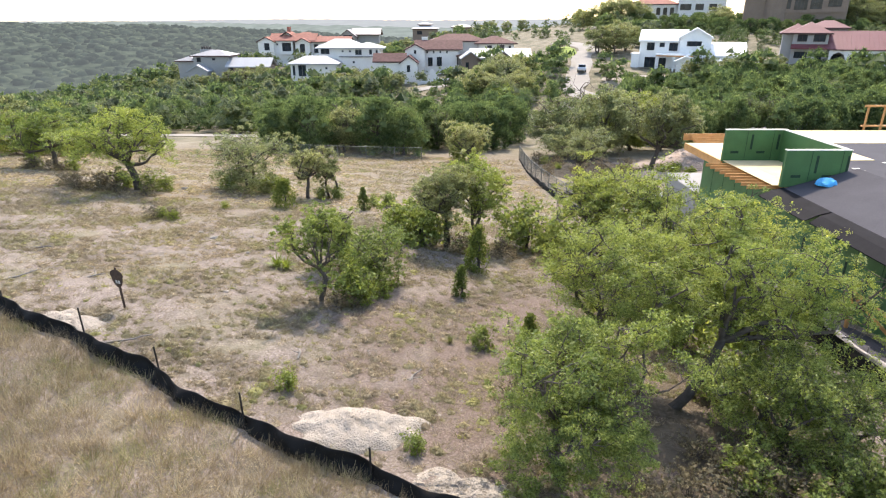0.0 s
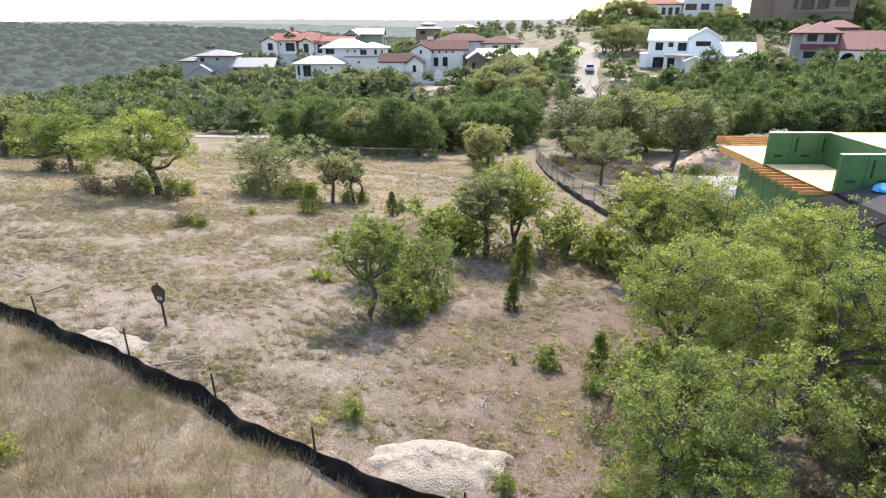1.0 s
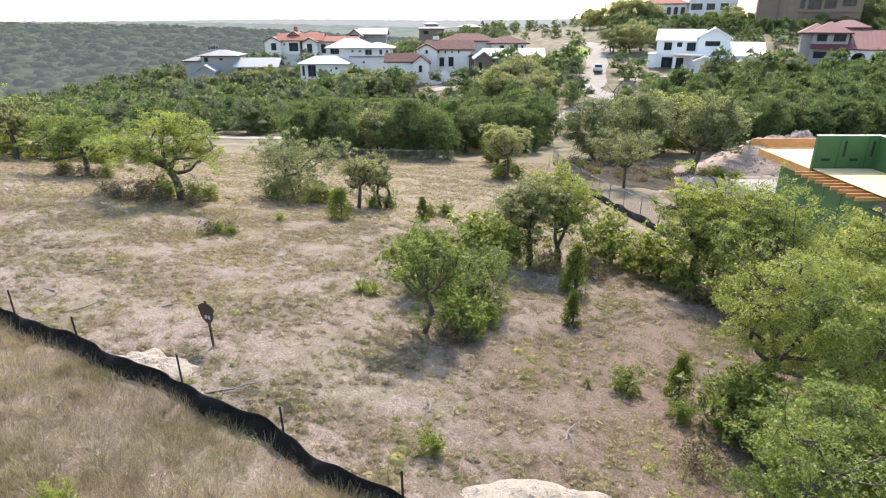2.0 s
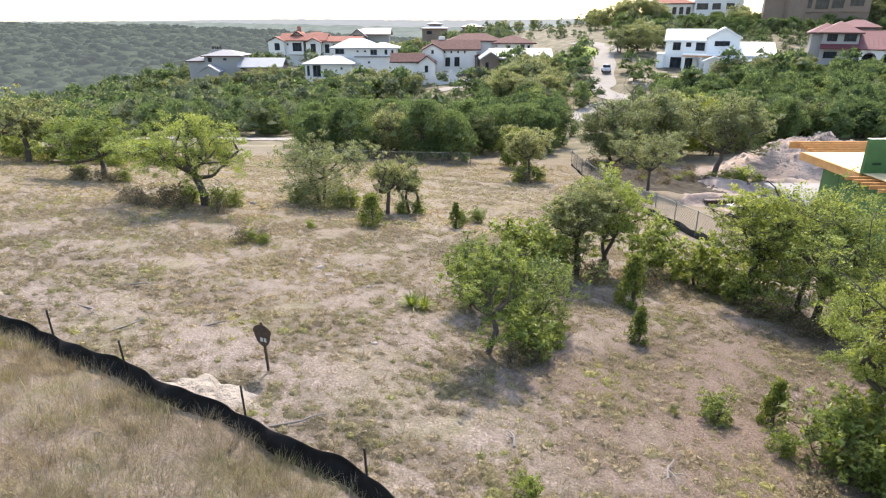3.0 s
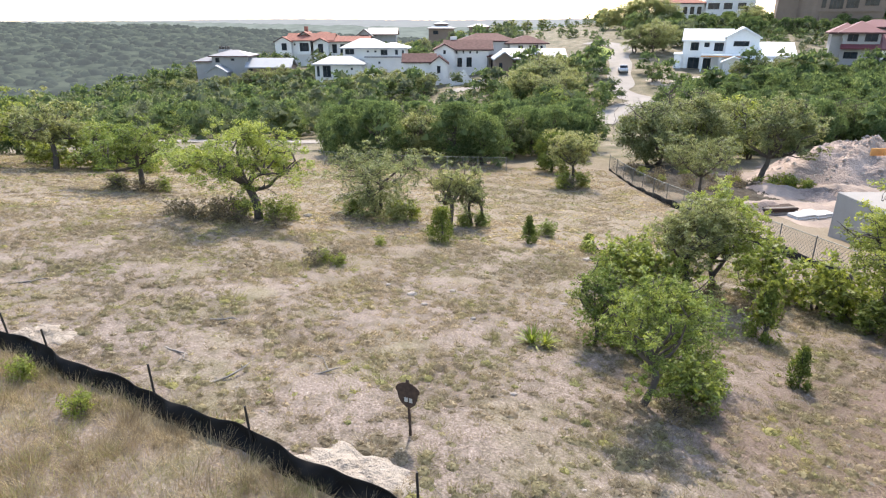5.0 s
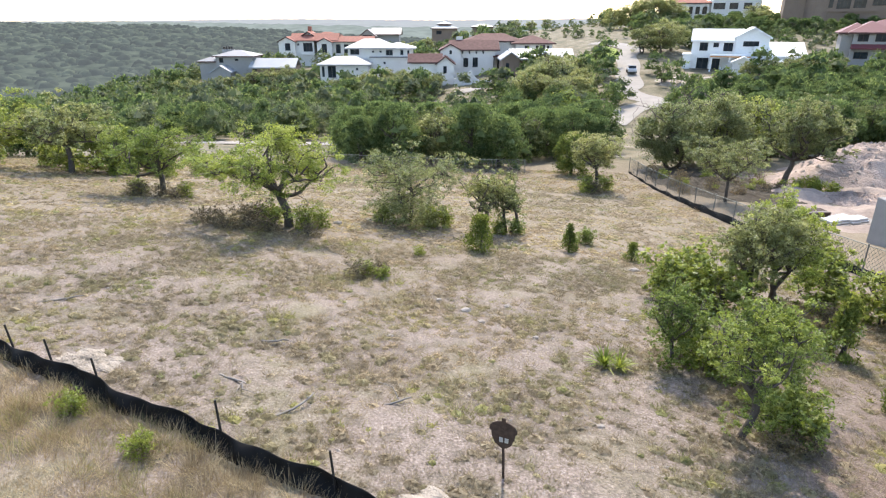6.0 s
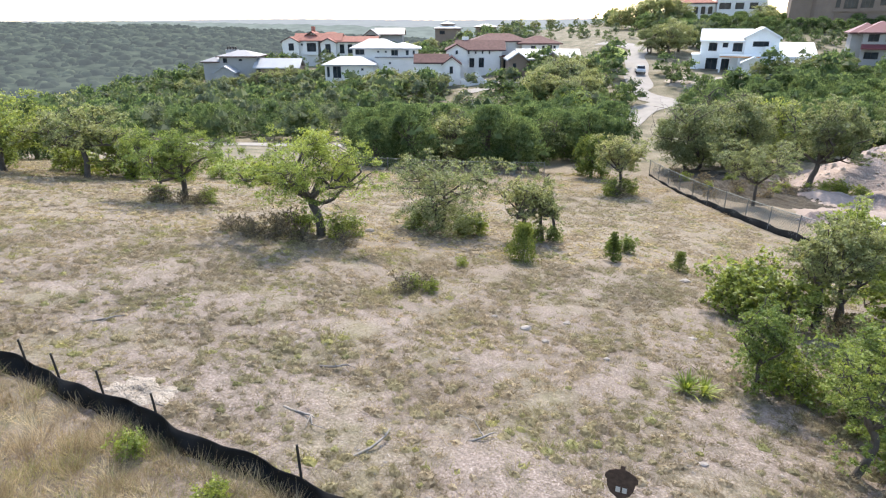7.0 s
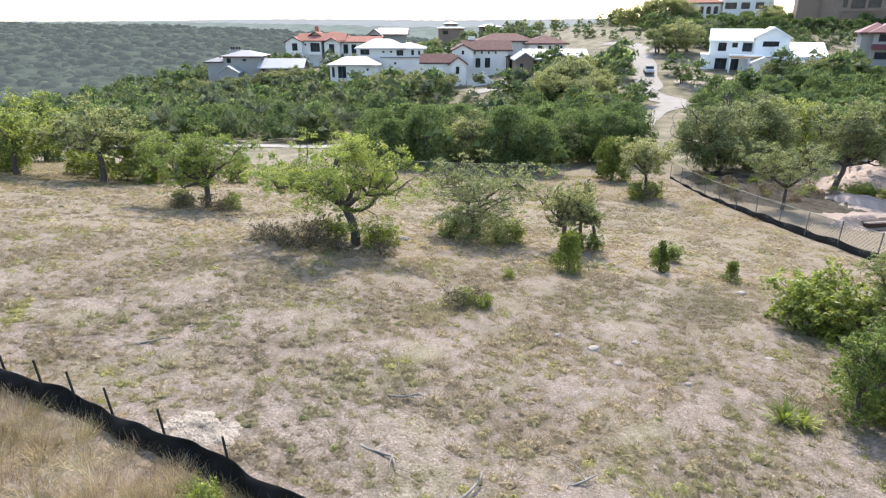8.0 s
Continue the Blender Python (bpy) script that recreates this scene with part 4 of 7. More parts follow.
# the hedge of junipers and oaks behind the meadow, and the woods beyond
KINDS = [juniper_parts(50 + k, 4.5, 2.1, 11000, 0.1, CEDAR, 0.03, 0.5) for k in range(4)] + \
        [oak_parts(60 + k, 4.6, 2.6, 8000, 0.13, (WOOD, WOODD, WOOD)[k], 2, 0.28, 0.2, twigs=0, clump=0.22, dome=60) for k in range(3)]
DOMES = [juniper_parts(151, 4.3, 2.5, 12000, 0.09, CEDAR, 0.03, 0.85), juniper_parts(152, 4.7, 3.1, 14000, 0.09, CEDAR, 0.03, 0.8),
         oak_parts(153, 4.6, 2.3, 9000, 0.11, DUSTY, 2, 0.28, 0.2, twigs=0, clump=0.22, dome=60),
         juniper_parts(154, 4.8, 3.1, 14000, 0.09, CEDAR, 0.03, 0.85), juniper_parts(155, 4.1, 2.4, 12000, 0.09, CEDAR, 0.03, 0.75)]
rng = np.random.default_rng(9)
front = [(x + rng.uniform(-0.5, 0.5), 58.6 + rng.uniform(-1.0, 1.2)) for x in np.arange(-16.6, -2.4, 3.3)]
row = front + [(x + rng.uniform(-0.8, 0.8), 63.4 + rng.uniform(-1.2, 1.6)) for x in np.arange(-17.5, 9.5, 3.4)]
row += [(x + rng.uniform(-1, 1), 67 + rng.uniform(-1.5, 2.0)) for x in np.arange(-19, 14, 3.0)]
row += [(x + rng.uniform(-1, 1), 72.5 + rng.uniform(-1.5, 2.0)) for x in np.arange(-17, 14, 3.1)]
row += [(-29.0, 87.5), (-45, 57), (-50, 52), (-47, 47), (-52, 58), (-57, 62), (-44, 44)]
row += [(24, 66), (27.5, 69), (31, 72), (36, 74), (40, 77), (45, 80), (50, 80), (55, 78), (33, 76), (38, 81), (43, 84), (49, 86), (26, 73), (29, 79)]
row = [(x, y) for x, y in row if abs(x - 7.5 - (y - 61) * 0.37) > 3.0 or y > 90]
for x, y in row:
    k = int(rng.choice(7, p=(0.17, 0.17, 0.17, 0.16, 0.12, 0.11, 0.10))) if (x, y) not in front else int(rng.integers(0, 4))
    name, label, cat = ("juniper_tree", "dense dark green juniper tree leafed to the ground", "tree") if k < 4 else ("oak_tree", "full green oak tree in the hedge", "tree")
    crown = KINDS[k]
    if (x, y) in front:
        crown = DOMES[front.index((x, y))]
        if crown is DOMES[2]:
            name, label = "oak_tree", "dusty grey-green oak among the hedge junipers"
    plant(name, crown, x, y, label, cat, "hedge trees", rng.uniform(0, 360), rng.uniform(0.95, 1.28) if k < 4 else rng.uniform(0.9, 1.15), 0.1)


BIG = oak_parts(66, 6.0, 3.5, 12000, 0.135, DUSTY, 2, 0.28, 0.15, twigs=0, clump=0.22, dome=70)
BIGD = oak_parts(67, 6.0, 3.4, 12000, 0.135, DUSTY, 2, 0.28, 0.15, twigs=0, clump=0.22, dome=70)
for k, (x, y, s) in enumerate(((6, 112, 1.0), (10, 116, 1.1), (12.5, 119, 1.1), (15.5, 123, 1.0), (12, 125, 1.1), (8, 122, 0.9), (14, 111, 0.9), (10, 106, 0.9), (-12, 140, 0.9), (-17, 143, 1.0), (-22, 142, 0.95),
                              (42, 151, 1.35), (38, 153, 1.1), (45, 154, 1.2), (52, 213, 1.5), (57, 212, 1.9), (62, 214, 1.7), (47.5, 216, 1.2), (66, 212, 1.4), (-8, 303, 1.0), (-4, 305, 1.1), (-12, 302, 0.9), (1, 300, 0.8), (-28, 250, 1.0), (-24, 252, 1.1), (-20, 256, 1.0), (-33, 255, 0.9), (-15, 258, 1.0),
                              (15, 260, 0.9), (20, 262, 1.0), (26, 258, 0.8), (32, 256, 0.8), (50, 125, 0.6), (53.5, 124, 0.75), (57, 123, 0.8), (62, 124, 0.85), (123.5, 198, 1.9), (128.5, 200, 2.1), (133.5, 203, 2.2), (139, 204, 2.0), (126, 194, 1.4), (131, 195, 1.5), (137, 197, 1.6), (88.5, 203, 1.3), (87, 198, 1.1), (71, 131, 0.55), (69.5, 129, 0.5), (-84, 180, 0.9), (-80, 178, 1.0), (-75.5, 177, 0.85), (-71, 178, 0.95), (-66.5, 177, 1.0), (-62, 179, 1.05), (-57.5, 178, 1.1), (-53, 180, 1.1), (-48.5, 178, 1.0), (-44, 158, 0.85), (-40, 157, 0.8), (-36, 158, 0.75), (-32, 156, 0.8), (-27.5, 158, 0.9), (-23, 157, 0.95), (-19, 150, 0.85), (-14.5, 147, 0.8), (-11, 146, 0.7), (-37, 216, 0.9), (-42, 215, 0.8), (-64, 216, 0.9))):
    plant("oak_tree", (BIG, BIGD)[k % 3 == 1], x, y, "tall full-crowned green oak among the houses", "tree", "oaks among the houses", k * 47, s * (1.22 if y < 130 and x < 25 else 1.0), 0.2)
plant("oak_tree", KINDS[6], 33.5, 124.5, "small light green tree beside the far road", "tree", "oaks among the houses", 10, 0.75)


SLOPE = [juniper_parts(56 + k, 4.2, 2.2, 2600, 0.2, CEDAR, 0.03, 0.55) for k in range(3)]
r = np.random.default_rng(21)
for x, y in [(q, 207 + r.uniform(-3, 6)) for q in np.arange(58, 104, 2.4)] + [(q, 198 + r.uniform(-3, 3)) for q in np.arange(62, 92, 2.8)] + [(q, 186.5 + r.uniform(-3, 3)) for q in np.arange(80, 126, 2.6)]:
    plant("juniper_tree", SLOPE[int(r.integers(0, 3))], x, y, "dark juniper on the slope below the hill villas", "tree", "slope trees", r.uniform(0, 360), r.uniform(0.8, 1.2), 0.2)


for x, y in [(q + r.uniform(-1, 1), w + r.uniform(-1.5, 1.5)) for w in (78, 84, 90, 97, 104, 111, 118) for q in np.arange(34 if w < 112 else 51, w * 0.78 + 14, 4.4)]:
    plant("juniper_tree", SLOPE[int(r.integers(0, 3))], x, y, "dark juniper in the dense woods below the houses", "tree", "slope trees", r.uniform(0, 360), r.uniform(0.85, 1.15), 0.2)


def woods(name, spots, kinds, label):
    """Many trees too far to tell apart, joined; each gets its own size and turn."""
    by = {}
    for x, y, s, k in spots:
        by.setdefault(k, []).append((x, y, s))
    for k, rows_ in by.items():
        r = np.random.default_rng(70 + k)
        rows_ = np.array(rows_)
        base = kinds[k][0]
        a = r.uniform(0, 6.28, len(rows_))
        s = rows_[:, 2]
        ca, sa = np.cos(a) * s, np.sin(a) * s
        v = np.empty((len(rows_), len(base), 3), np.float32)
        v[:, :, 0] = rows_[:, 0:1] + ca[:, None] * base[None, :, 0] - sa[:, None] * base[None, :, 1]
        v[:, :, 1] = rows_[:, 1:2] + sa[:, None] * base[None, :, 0] + ca[:, None] * base[None, :, 1]
        v[:, :, 2] = (land(rows_[:, 0], rows_[:, 1]) - 0.2)[:, None] + (s * r.uniform(0.85, 1.15, len(s)))[:, None] * base[None, :, 2]
        n = len(rows_) * len(base) // 3
        ob = new(name, mesh_from(name, v.reshape(-1, 3), np.full(n, 3), np.arange(n * 3), kinds[k][1]))
        tagged(ob, label, "woods", kind="stuff")


def crown_verts(seed, height, spread, leaves, leaf, tall):
    """A tree for the distance: a dark lumpy heart under a coat of leaves."""
    r = np.random.default_rng(seed)
    n = 22
    z = r.random(n) ** 0.8
    prof = spread * (np.clip((0.5 + 1.6 * z) * (1 - z) ** 0.6, 0.1, 1) if tall else np.sqrt(np.clip(1 - (z * 1.5 - 0.55) ** 2, 0.05, 1)))
    a, q = r.uniform(0, 6.28, n), np.sqrt(r.random(n))
    c = np.stack([np.cos(a) * q * prof * 0.85, np.sin(a) * q * prof * 0.85, z * height * 0.85 + 0.1], 1)
    rad = spread * r.uniform(0.24, 0.42, n)
    heart = hearts(r, c, rad * 0.76)
    own = r.choice(n, leaves, p=rad ** 2 / (rad ** 2).sum())
    d = r.normal(size=(leaves, 3))
    d[:, 2] = np.abs(d[:, 2]) * 1.1 - 0.25
    d /= np.linalg.norm(d, axis=1)[:, None]
    p = c[own] + d * rad[own][:, None] * r.uniform(0.75, 1.1, (leaves, 1))
    p[:, 2] = np.clip(p[:, 2], 0.05, height * 1.05)
    return np.concatenate([heart, leaf_cloud(r, p, leaf, 1.8, 0.0 if tall else 0.3, 1.6 if tall else 0.8)])


def clearing(x, y):
    """True where no tree stands: roads, houses, the site."""
    open_ = (x > 12) & (x < 40) & (y < 66)
    line = np.interp(y, (84, 98, 104, 108, 113, 119, 123, 132, 140, 149, 156, 163), (15, 19, 24, 27, 25.5, 24.5, 27, 29.5, 31.5, 32.8, 35.5, 32))
    open_ |= (np.abs(x - line) < 4.5) & (y > 84) & (y < 170)
    open_ |= (x > 14) & (x < 22) & (y > 78) & (y < 104)
    open_ |= (np.abs(x - 7.5 - (y - 61) * 0.37) < 3.4) & (y < 104)
    track = np.interp(x, (-95, -70, -45, -32, -24, -16), (98, 89, 81, 77, 76, 79))
    open_ |= (x < -14) & (y < track + 3.2)
    for x0, x1, y0, y1 in ((-7, 4, 138, 147), (27, 37, 96, 118), (36, 50, 117, 150), (50, 72, 126, 150), (70, 100, 124, 150), (-88, -46, 176, 205), (-43, -12, 158, 190), (-70, -34, 214, 245),
                           (-20, 26, 146, 190), (88, 130, 190, 215), (60, 105, 219, 240), (-8, 4, 138, 150)):
        open_ |= (x > x0) & (x < x1) & (y > y0) & (y < y1)
    # the bare hillside beyond the road keeps only a few
    few = np.modf(np.abs(np.sin(x * 12.9898 + y * 78.233) * 43758.5453))[0]
    open_ |= (x > 18) & (x < 50) & (y > 150) & (few < 0.72)
    open_ |= (x > -40) & (x < 50) & (y > 200) & (few < 0.5)
    return open_


def scatter(seed, x0, x1, y0, y1, gap, mix, lo, hi):
    r = np.random.default_rng(seed)
    xs, ys = np.meshgrid(np.arange(x0, x1, gap), np.arange(y0, y1, gap))
    x = xs.ravel() + r.uniform(-0.5, 0.5, xs.size) * gap
    y = ys.ravel() + r.uniform(-0.5, 0.5, xs.size) * gap
    ok = ~clearing(x, y) & (np.abs(x) < y * 0.95 + 12)
    x, y = x[ok], y[ok]
    low = np.where((x > 55) & (y > 150) | (x > -18) & (x < 2) & (y > 88) & (y < 130) | (x > 18) & (x < 50) & (y > 150), 0.55, 1.0)
    kind = r.choice(len(mix), len(x), p=mix)
    kind = np.where((x > 26) & (y < 130) & (kind > 1) & (r.random(len(x)) < 0.7), 0, kind)
    return list(zip(x, y, r.uniform(lo, hi, len(x)) * low, kind))


plant("juniper_tree", juniper_parts(57, 3.4, 1.9, 9000, 0.09, M["young_juniper"], 0.03, 0.6), 2.0, 55.9, "bright green juniper at the meadow's corner", "tree", "hedge trees")
MID = [(crown_verts(81, 4.4, 2.1, 1100, 0.14, True), CEDAR), (crown_verts(82, 4.0, 2.3, 1100, 0.14, True), CEDAR),
       (crown_verts(83, 4.4, 2.7, 1100, 0.145, False), WOOD), (crown_verts(84, 4.2, 2.6, 1100, 0.145, False), WOODD), (crown_verts(85, 4.0, 2.4, 1100, 0.145, False), SUNNY)]
woods("woodland", scatter(1, -100, 95, 76, 112, 3.7, (0.37, 0.33, 0.13, 0.13, 0.04), 0.8, 1.3), MID, "dense woodland of dark junipers and oaks filling the hollow")
FARK = [(crown_verts(91, 4.6, 2.6, 200, 0.33, True), CEDAR), (crown_verts(92, 4.6, 2.9, 200, 0.33, False), WOOD), (crown_verts(93, 4.4, 2.9, 200, 0.33, False), WOODD)]
woods("far_woodland", scatter(2, -190, 150, 112, 262, 5.1, (0.5, 0.28, 0.22), 0.8, 1.4), FARK, "distant wooded slopes of juniper and oak")

# ---- silt fence, sign, mounds ----
FENCE = [(-34, 22.5), (-27, 19.9), (-19.7, 16.9), (-17.1, 15.8), (-14.6, 14.6), (-12.4, 13.6), (-10.6, 12.7), (-8.7, 11.8), (-6.2, 10.4), (-4.7, 9.4), (-3.4, 8.7), (-1.2, 7.7), (0.6, 7.0), (3.5, 6.0)]


def silt_fence():
    pts = np.array(FENCE)
    u = np.linspace(0, len(pts) - 1, 420)
    c = np.stack([glide(range(len(pts)), pts[:, k], u) for k in (0, 1)], 1)
    e = thing("silt_fence", (-8.0, 11.4, ground_z(-8, 11.4)), "sagging black silt fence of woven fabric on thin stakes", "fence")
    o = np.array(e.matrix_world.translation)
    r = np.random.default_rng(3)
    d = np.gradient(c, axis=0)
    d /= np.linalg.norm(d, axis=1)[:, None]
    n = np.stack([d[:, 1], -d[:, 0]], 1)
    s = np.cumsum(np.r_[0, np.linalg.norm(np.diff(c, axis=0), axis=1)])
    top = 0.345 + 0.035 * np.sin(s * 1.3) + 0.02 * np.sin(s * 3.7 + 1)
    rows_ = 7
    sheets = []
    for k in range(rows_):
        w = k / (rows_ - 1)
        billow = (0.10 * np.sin(s * 2.4 + 0.5) + 0.05 * np.sin(s * 7.1 + w * 2)) * np.sin(w * 2.6) + 0.16 * (1 - w) ** 2 + 0.014 * np.sin(s * 23 + w * 5) * (1 - w) + 0.022 * np.sin(s * 13.3 - w * 3) * np.sin(w * 3)
        p = c + n * billow[:, None]
        z = land(p[:, 0], p[:, 1]) + top * w - 0.03 * (1 - w)
        sheets.append(np.stack([p[:, 0], p[:, 1], z], 1))
    front = np.stack(sheets, 1)
    back = front - np.concatenate([n, np.zeros((len(n), 1))], 1)[:, None] * 0.012
    m = len(u)
    i = np.arange(m * rows_).reshape(m, rows_)
    q = np.stack([i[:-1, :-1], i[1:, :-1], i[1:, 1:], i[:-1, 1:]], -1).reshape(-1, 4)
    q2 = q[:, ::-1] + m * rows_
    rim = np.stack([i[:-1, -1], i[1:, -1], i[1:, -1] + m * rows_, i[:-1, -1] + m * rows_], -1)
    loops_ = np.concatenate([q, q2, rim]).reshape(-1)
    arrays("fabric", np.concatenate([front.reshape(-1, 3), back.reshape(-1, 3)]) - o, np.full(len(loops_) // 4, 4), loops_, M["fabric"], e, True)
    for x, y, lx, ly, h in ((-1.18, 7.72, 0, 0, 0.68), (-3.58, 8.83, -0.02, 0, 0.78), (-5.62, 10.08, -0.03, 0, 0.84), (-7.82, 11.38, -0.02, 0, 0.9), (-10.47, 12.7, -0.05, 0.02, 0.8), (-12.38, 13.64, -0.03, 0.02, 0.84),
                            (-14.83, 14.77, -0.05, 0, 0.74), (-15.93, 15.3, -0.06, 0, 0.74), (-16.93, 15.77, -0.07, 0, 0.72), (-17.7, 16.12, -0.06, 0, 0.74), (-18.41, 16.42, -0.05, 0, 0.72), (-19.24, 16.76, -0.04, 0, 0.78), (-22, 18, 0, 0, 0.9), (-24.5, 19, 0.05, 0, 0.9)):
        z = ground_z(x, y)
        part("stake", rod(Vector((x, y, z - 0.1)) - Vector(o), Vector((x + lx, y + ly, z + h)) - Vector(o), 0.022, 0.018, 6), M["steel_dark"], e)


silt_fence()


def lot_sign():
    z = ground_z(-8.05, 13.4)
    e = thing("lot_sign", (-8.05, 13.4, z), "rusty acorn-shaped metal plate on a post in the meadow", "sign", turn=-22)
    part("post", bar((0, 0.02, -0.1), (-0.03, 0.02, 0.78), 0.045, 0.03), M["rust"], e, "thin brown steel post")
    prof = [(-0.02, 0.58), (0.06, 0.59), (0.135, 0.66), (0.175, 0.76), (0.187, 0.86), (0.215, 0.885), (0.215, 0.94), (0.17, 1.0), (0.09, 1.045), (0.035, 1.06), (0.035, 1.115),
            (-0.025, 1.12), (-0.025, 1.06), (-0.09, 1.045), (-0.17, 1.0), (-0.21, 0.94), (-0.21, 0.885), (-0.185, 0.86), (-0.17, 0.76), (-0.125, 0.66)]
    bm = bmesh.new()
    f = bm.faces.new([bm.verts.new((x - 0.03, 0, q)) for x, q in prof])
    out = bmesh.ops.extrude_face_region(bm, geom=[f])
    bmesh.ops.translate(bm, vec=(0, -0.012, 0), verts=[v for v in out["geom"] if isinstance(v, bmesh.types.BMVert)])
    bmesh.ops.recalc_face_normals(bm, faces=bm.faces)
    plate = part("plate", bm, M["rust"], e, "rusted acorn-shaped plate")
    for x in (-0.085, 0.0):
        part("number_bar", cube(x, x + 0.06, -0.019, -0.0125, 0.69, 0.775, 0.002), M["letters"], plate, "faded white bar")


lot_sign()


def heap(name, x, y, rx, ry, h, mat, label, category, seed, turn=0.0, kind="", rough=0.0, jag=0.0, stones=0):
    """A low uneven mound that runs out into the ground."""
    n, m = (60, 90) if jag else (26, 40)
    r = np.linspace(0, 1, n)[:, None]
    a = np.linspace(0, 2 * np.pi, m, endpoint=False)[None, :]
    rg = np.random.default_rng(seed)
    edge = 1 + rough * np.sin(5 * a + rg.uniform(0, 6)) + rough * np.sin(9 * a + rg.uniform(0, 6)) + 0.10 * np.sin(2 * a + rg.uniform(0, 6)) + 0.07 * np.sin(3 * a + rg.uniform(0, 6)) + 0.05 * np.sin(7 * a + rg.uniform(0, 6))
    px, py = r * edge * rx * np.cos(a), r * edge * ry * np.sin(a)
    c, s = math.cos(turn), math.sin(turn)
    qx, qy = x + px * c - py * s, y + px * s + py * c
    lump = wrinkle(qx.ravel(), qy.ravel(), seed, (0.35 * rx, 0.18 * rx, 0.08 * rx), 0.035).reshape(qx.shape)
    z = land(qx.ravel(), qy.ravel()).reshape(qx.shape) + (h * (1 - r ** 2) ** 1.4 + lump * (1 - r ** 2)) + 0.03 - 0.09 * r ** 8
    z = z + rg.normal(size=z.shape) * jag * (1 - r ** 2)
    v = np.stack([qx, qy, z], -1).reshape(-1, 3)
    i = np.arange(n * m).reshape(n, m)
    j = np.roll(i, -1, axis=1)
    lp = np.stack([i[:-1], j[:-1], j[1:], i[1:]], -1).reshape(-1)
    o = np.array((x, y, ground_z(x, y)))
    ob = arrays(name, v - o, np.full(len(lp) // 4, 4), lp, mat, smooth=True)
    ob.location = o
    if stones:
        # broken rock lying on the slope
        at = v[rg.integers(m, len(v) - m, stones)] + rg.normal(size=(stones, 3)) * [0.1, 0.1, 0.01]
        octa = np.array([(1, 0, 0), (0.2, 0.9, 0), (-0.9, 0.1, 0), (0, -0.8, 0), (0.1, 0, 0.7)])
        p = at[:, None] + octa[None] * (h * 0.02 + h * 0.07 * rg.random((stones, 1, 1)) ** 2.5) * rg.uniform(0.6, 1.3, (stones, 5, 1))
        p = p[:, np.array([(0, 1, 4), (1, 2, 4), (2, 3, 4), (3, 0, 4)]).ravel()].reshape(-1, 3)
        tagged(new("rubble", mesh_from("rubble", p, np.full(len(p) // 3, 3), np.arange(len(p)), M["stone"])), "broken pale stones lying on the heap", "stones", kind="stuff")
    return tagged(ob, label, category, kind=kind)


heap("limestone_mound", -1.6, 9.1, 1.35, 0.75, 0.2, M["chalk"], "low pale heap of crushed limestone by the silt fence", "mound", 4, rough=0.05, jag=0.006, stones=500)
heap("limestone_patch", 0.2, 7.7, 1.1, 0.45, 0.02, M["chalk"], "pale bare limestone ground by the silt fence", "bare ground", 5, kind="structure", rough=0.13, jag=0.008)
heap("limestone_patch", -8.8, 12.45, 1.0, 0.5, 0.02, M["chalk"], "pale bare limestone ground by the silt fence", "bare ground", 6, -0.3, kind="structure", rough=0.13, jag=0.003)
heap("limestone_patch", -15.7, 15.9, 0.8, 0.45, 0.02, M["chalk"], "pale bare limestone ground by the silt fence", "bare ground", 7, -0.3, kind="structure", rough=0.13, jag=0.008)
heap("lawn", 30.6, 156.5, 3.4, 7.0, 0.8, M["lawn"], "mown green lawn beside the far road", "lawn", 9, -0.15, kind="structure")
heap("rubble_pad", 39.5, 123.5, 8.5, 5.5, 0.5, M["chalk"], "pale rubble terrace in front of the white house", "bare ground", 10, kind="structure")
# dark sheet added where the oaks' shadow falls, as painted shade
heap("thicket_litter", 6.9, 18.3, 2.4, 1.5, 0.05, M["litter_dry"], "dark litter sheet standing in for the oaks' shade", "leaf litter", 13, kind="structure", rough=0.1)
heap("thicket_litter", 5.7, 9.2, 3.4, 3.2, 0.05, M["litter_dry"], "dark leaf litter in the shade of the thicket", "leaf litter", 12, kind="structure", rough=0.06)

# ---- the building site ----
heap("site_soil", 25, 44, 14, 18, 0.22, M["trampled"], "bare trampled tan soil of the building site", "bare ground", 21, kind="structure", jag=0.03)
# litter under the site oaks, with tree shade painted into its colour
heap("leaf_litter", 13.6, 53.0, 5.8, 8.0, 0.4, M["litter_shaded"], "leaf litter and brush under the oaks, darkened for their shade", "leaf litter", 24, kind="structure", jag=0.06, stones=420)
heap("soil_mound", 30.0, 57.3, 9.5, 6.0, 3.2, M["dirt"], "big rough pile of excavated pinkish soil and rubble", "dirt pile", 22, jag=0.09, stones=900, rough=0.06)
heap("soil_mound", 22.5, 49.5, 3.8, 2.4, 0.55, M["dirt"], "low spill of excavated soil and stones", "dirt pile", 23, jag=0.06, stones=500, rough=0.08)


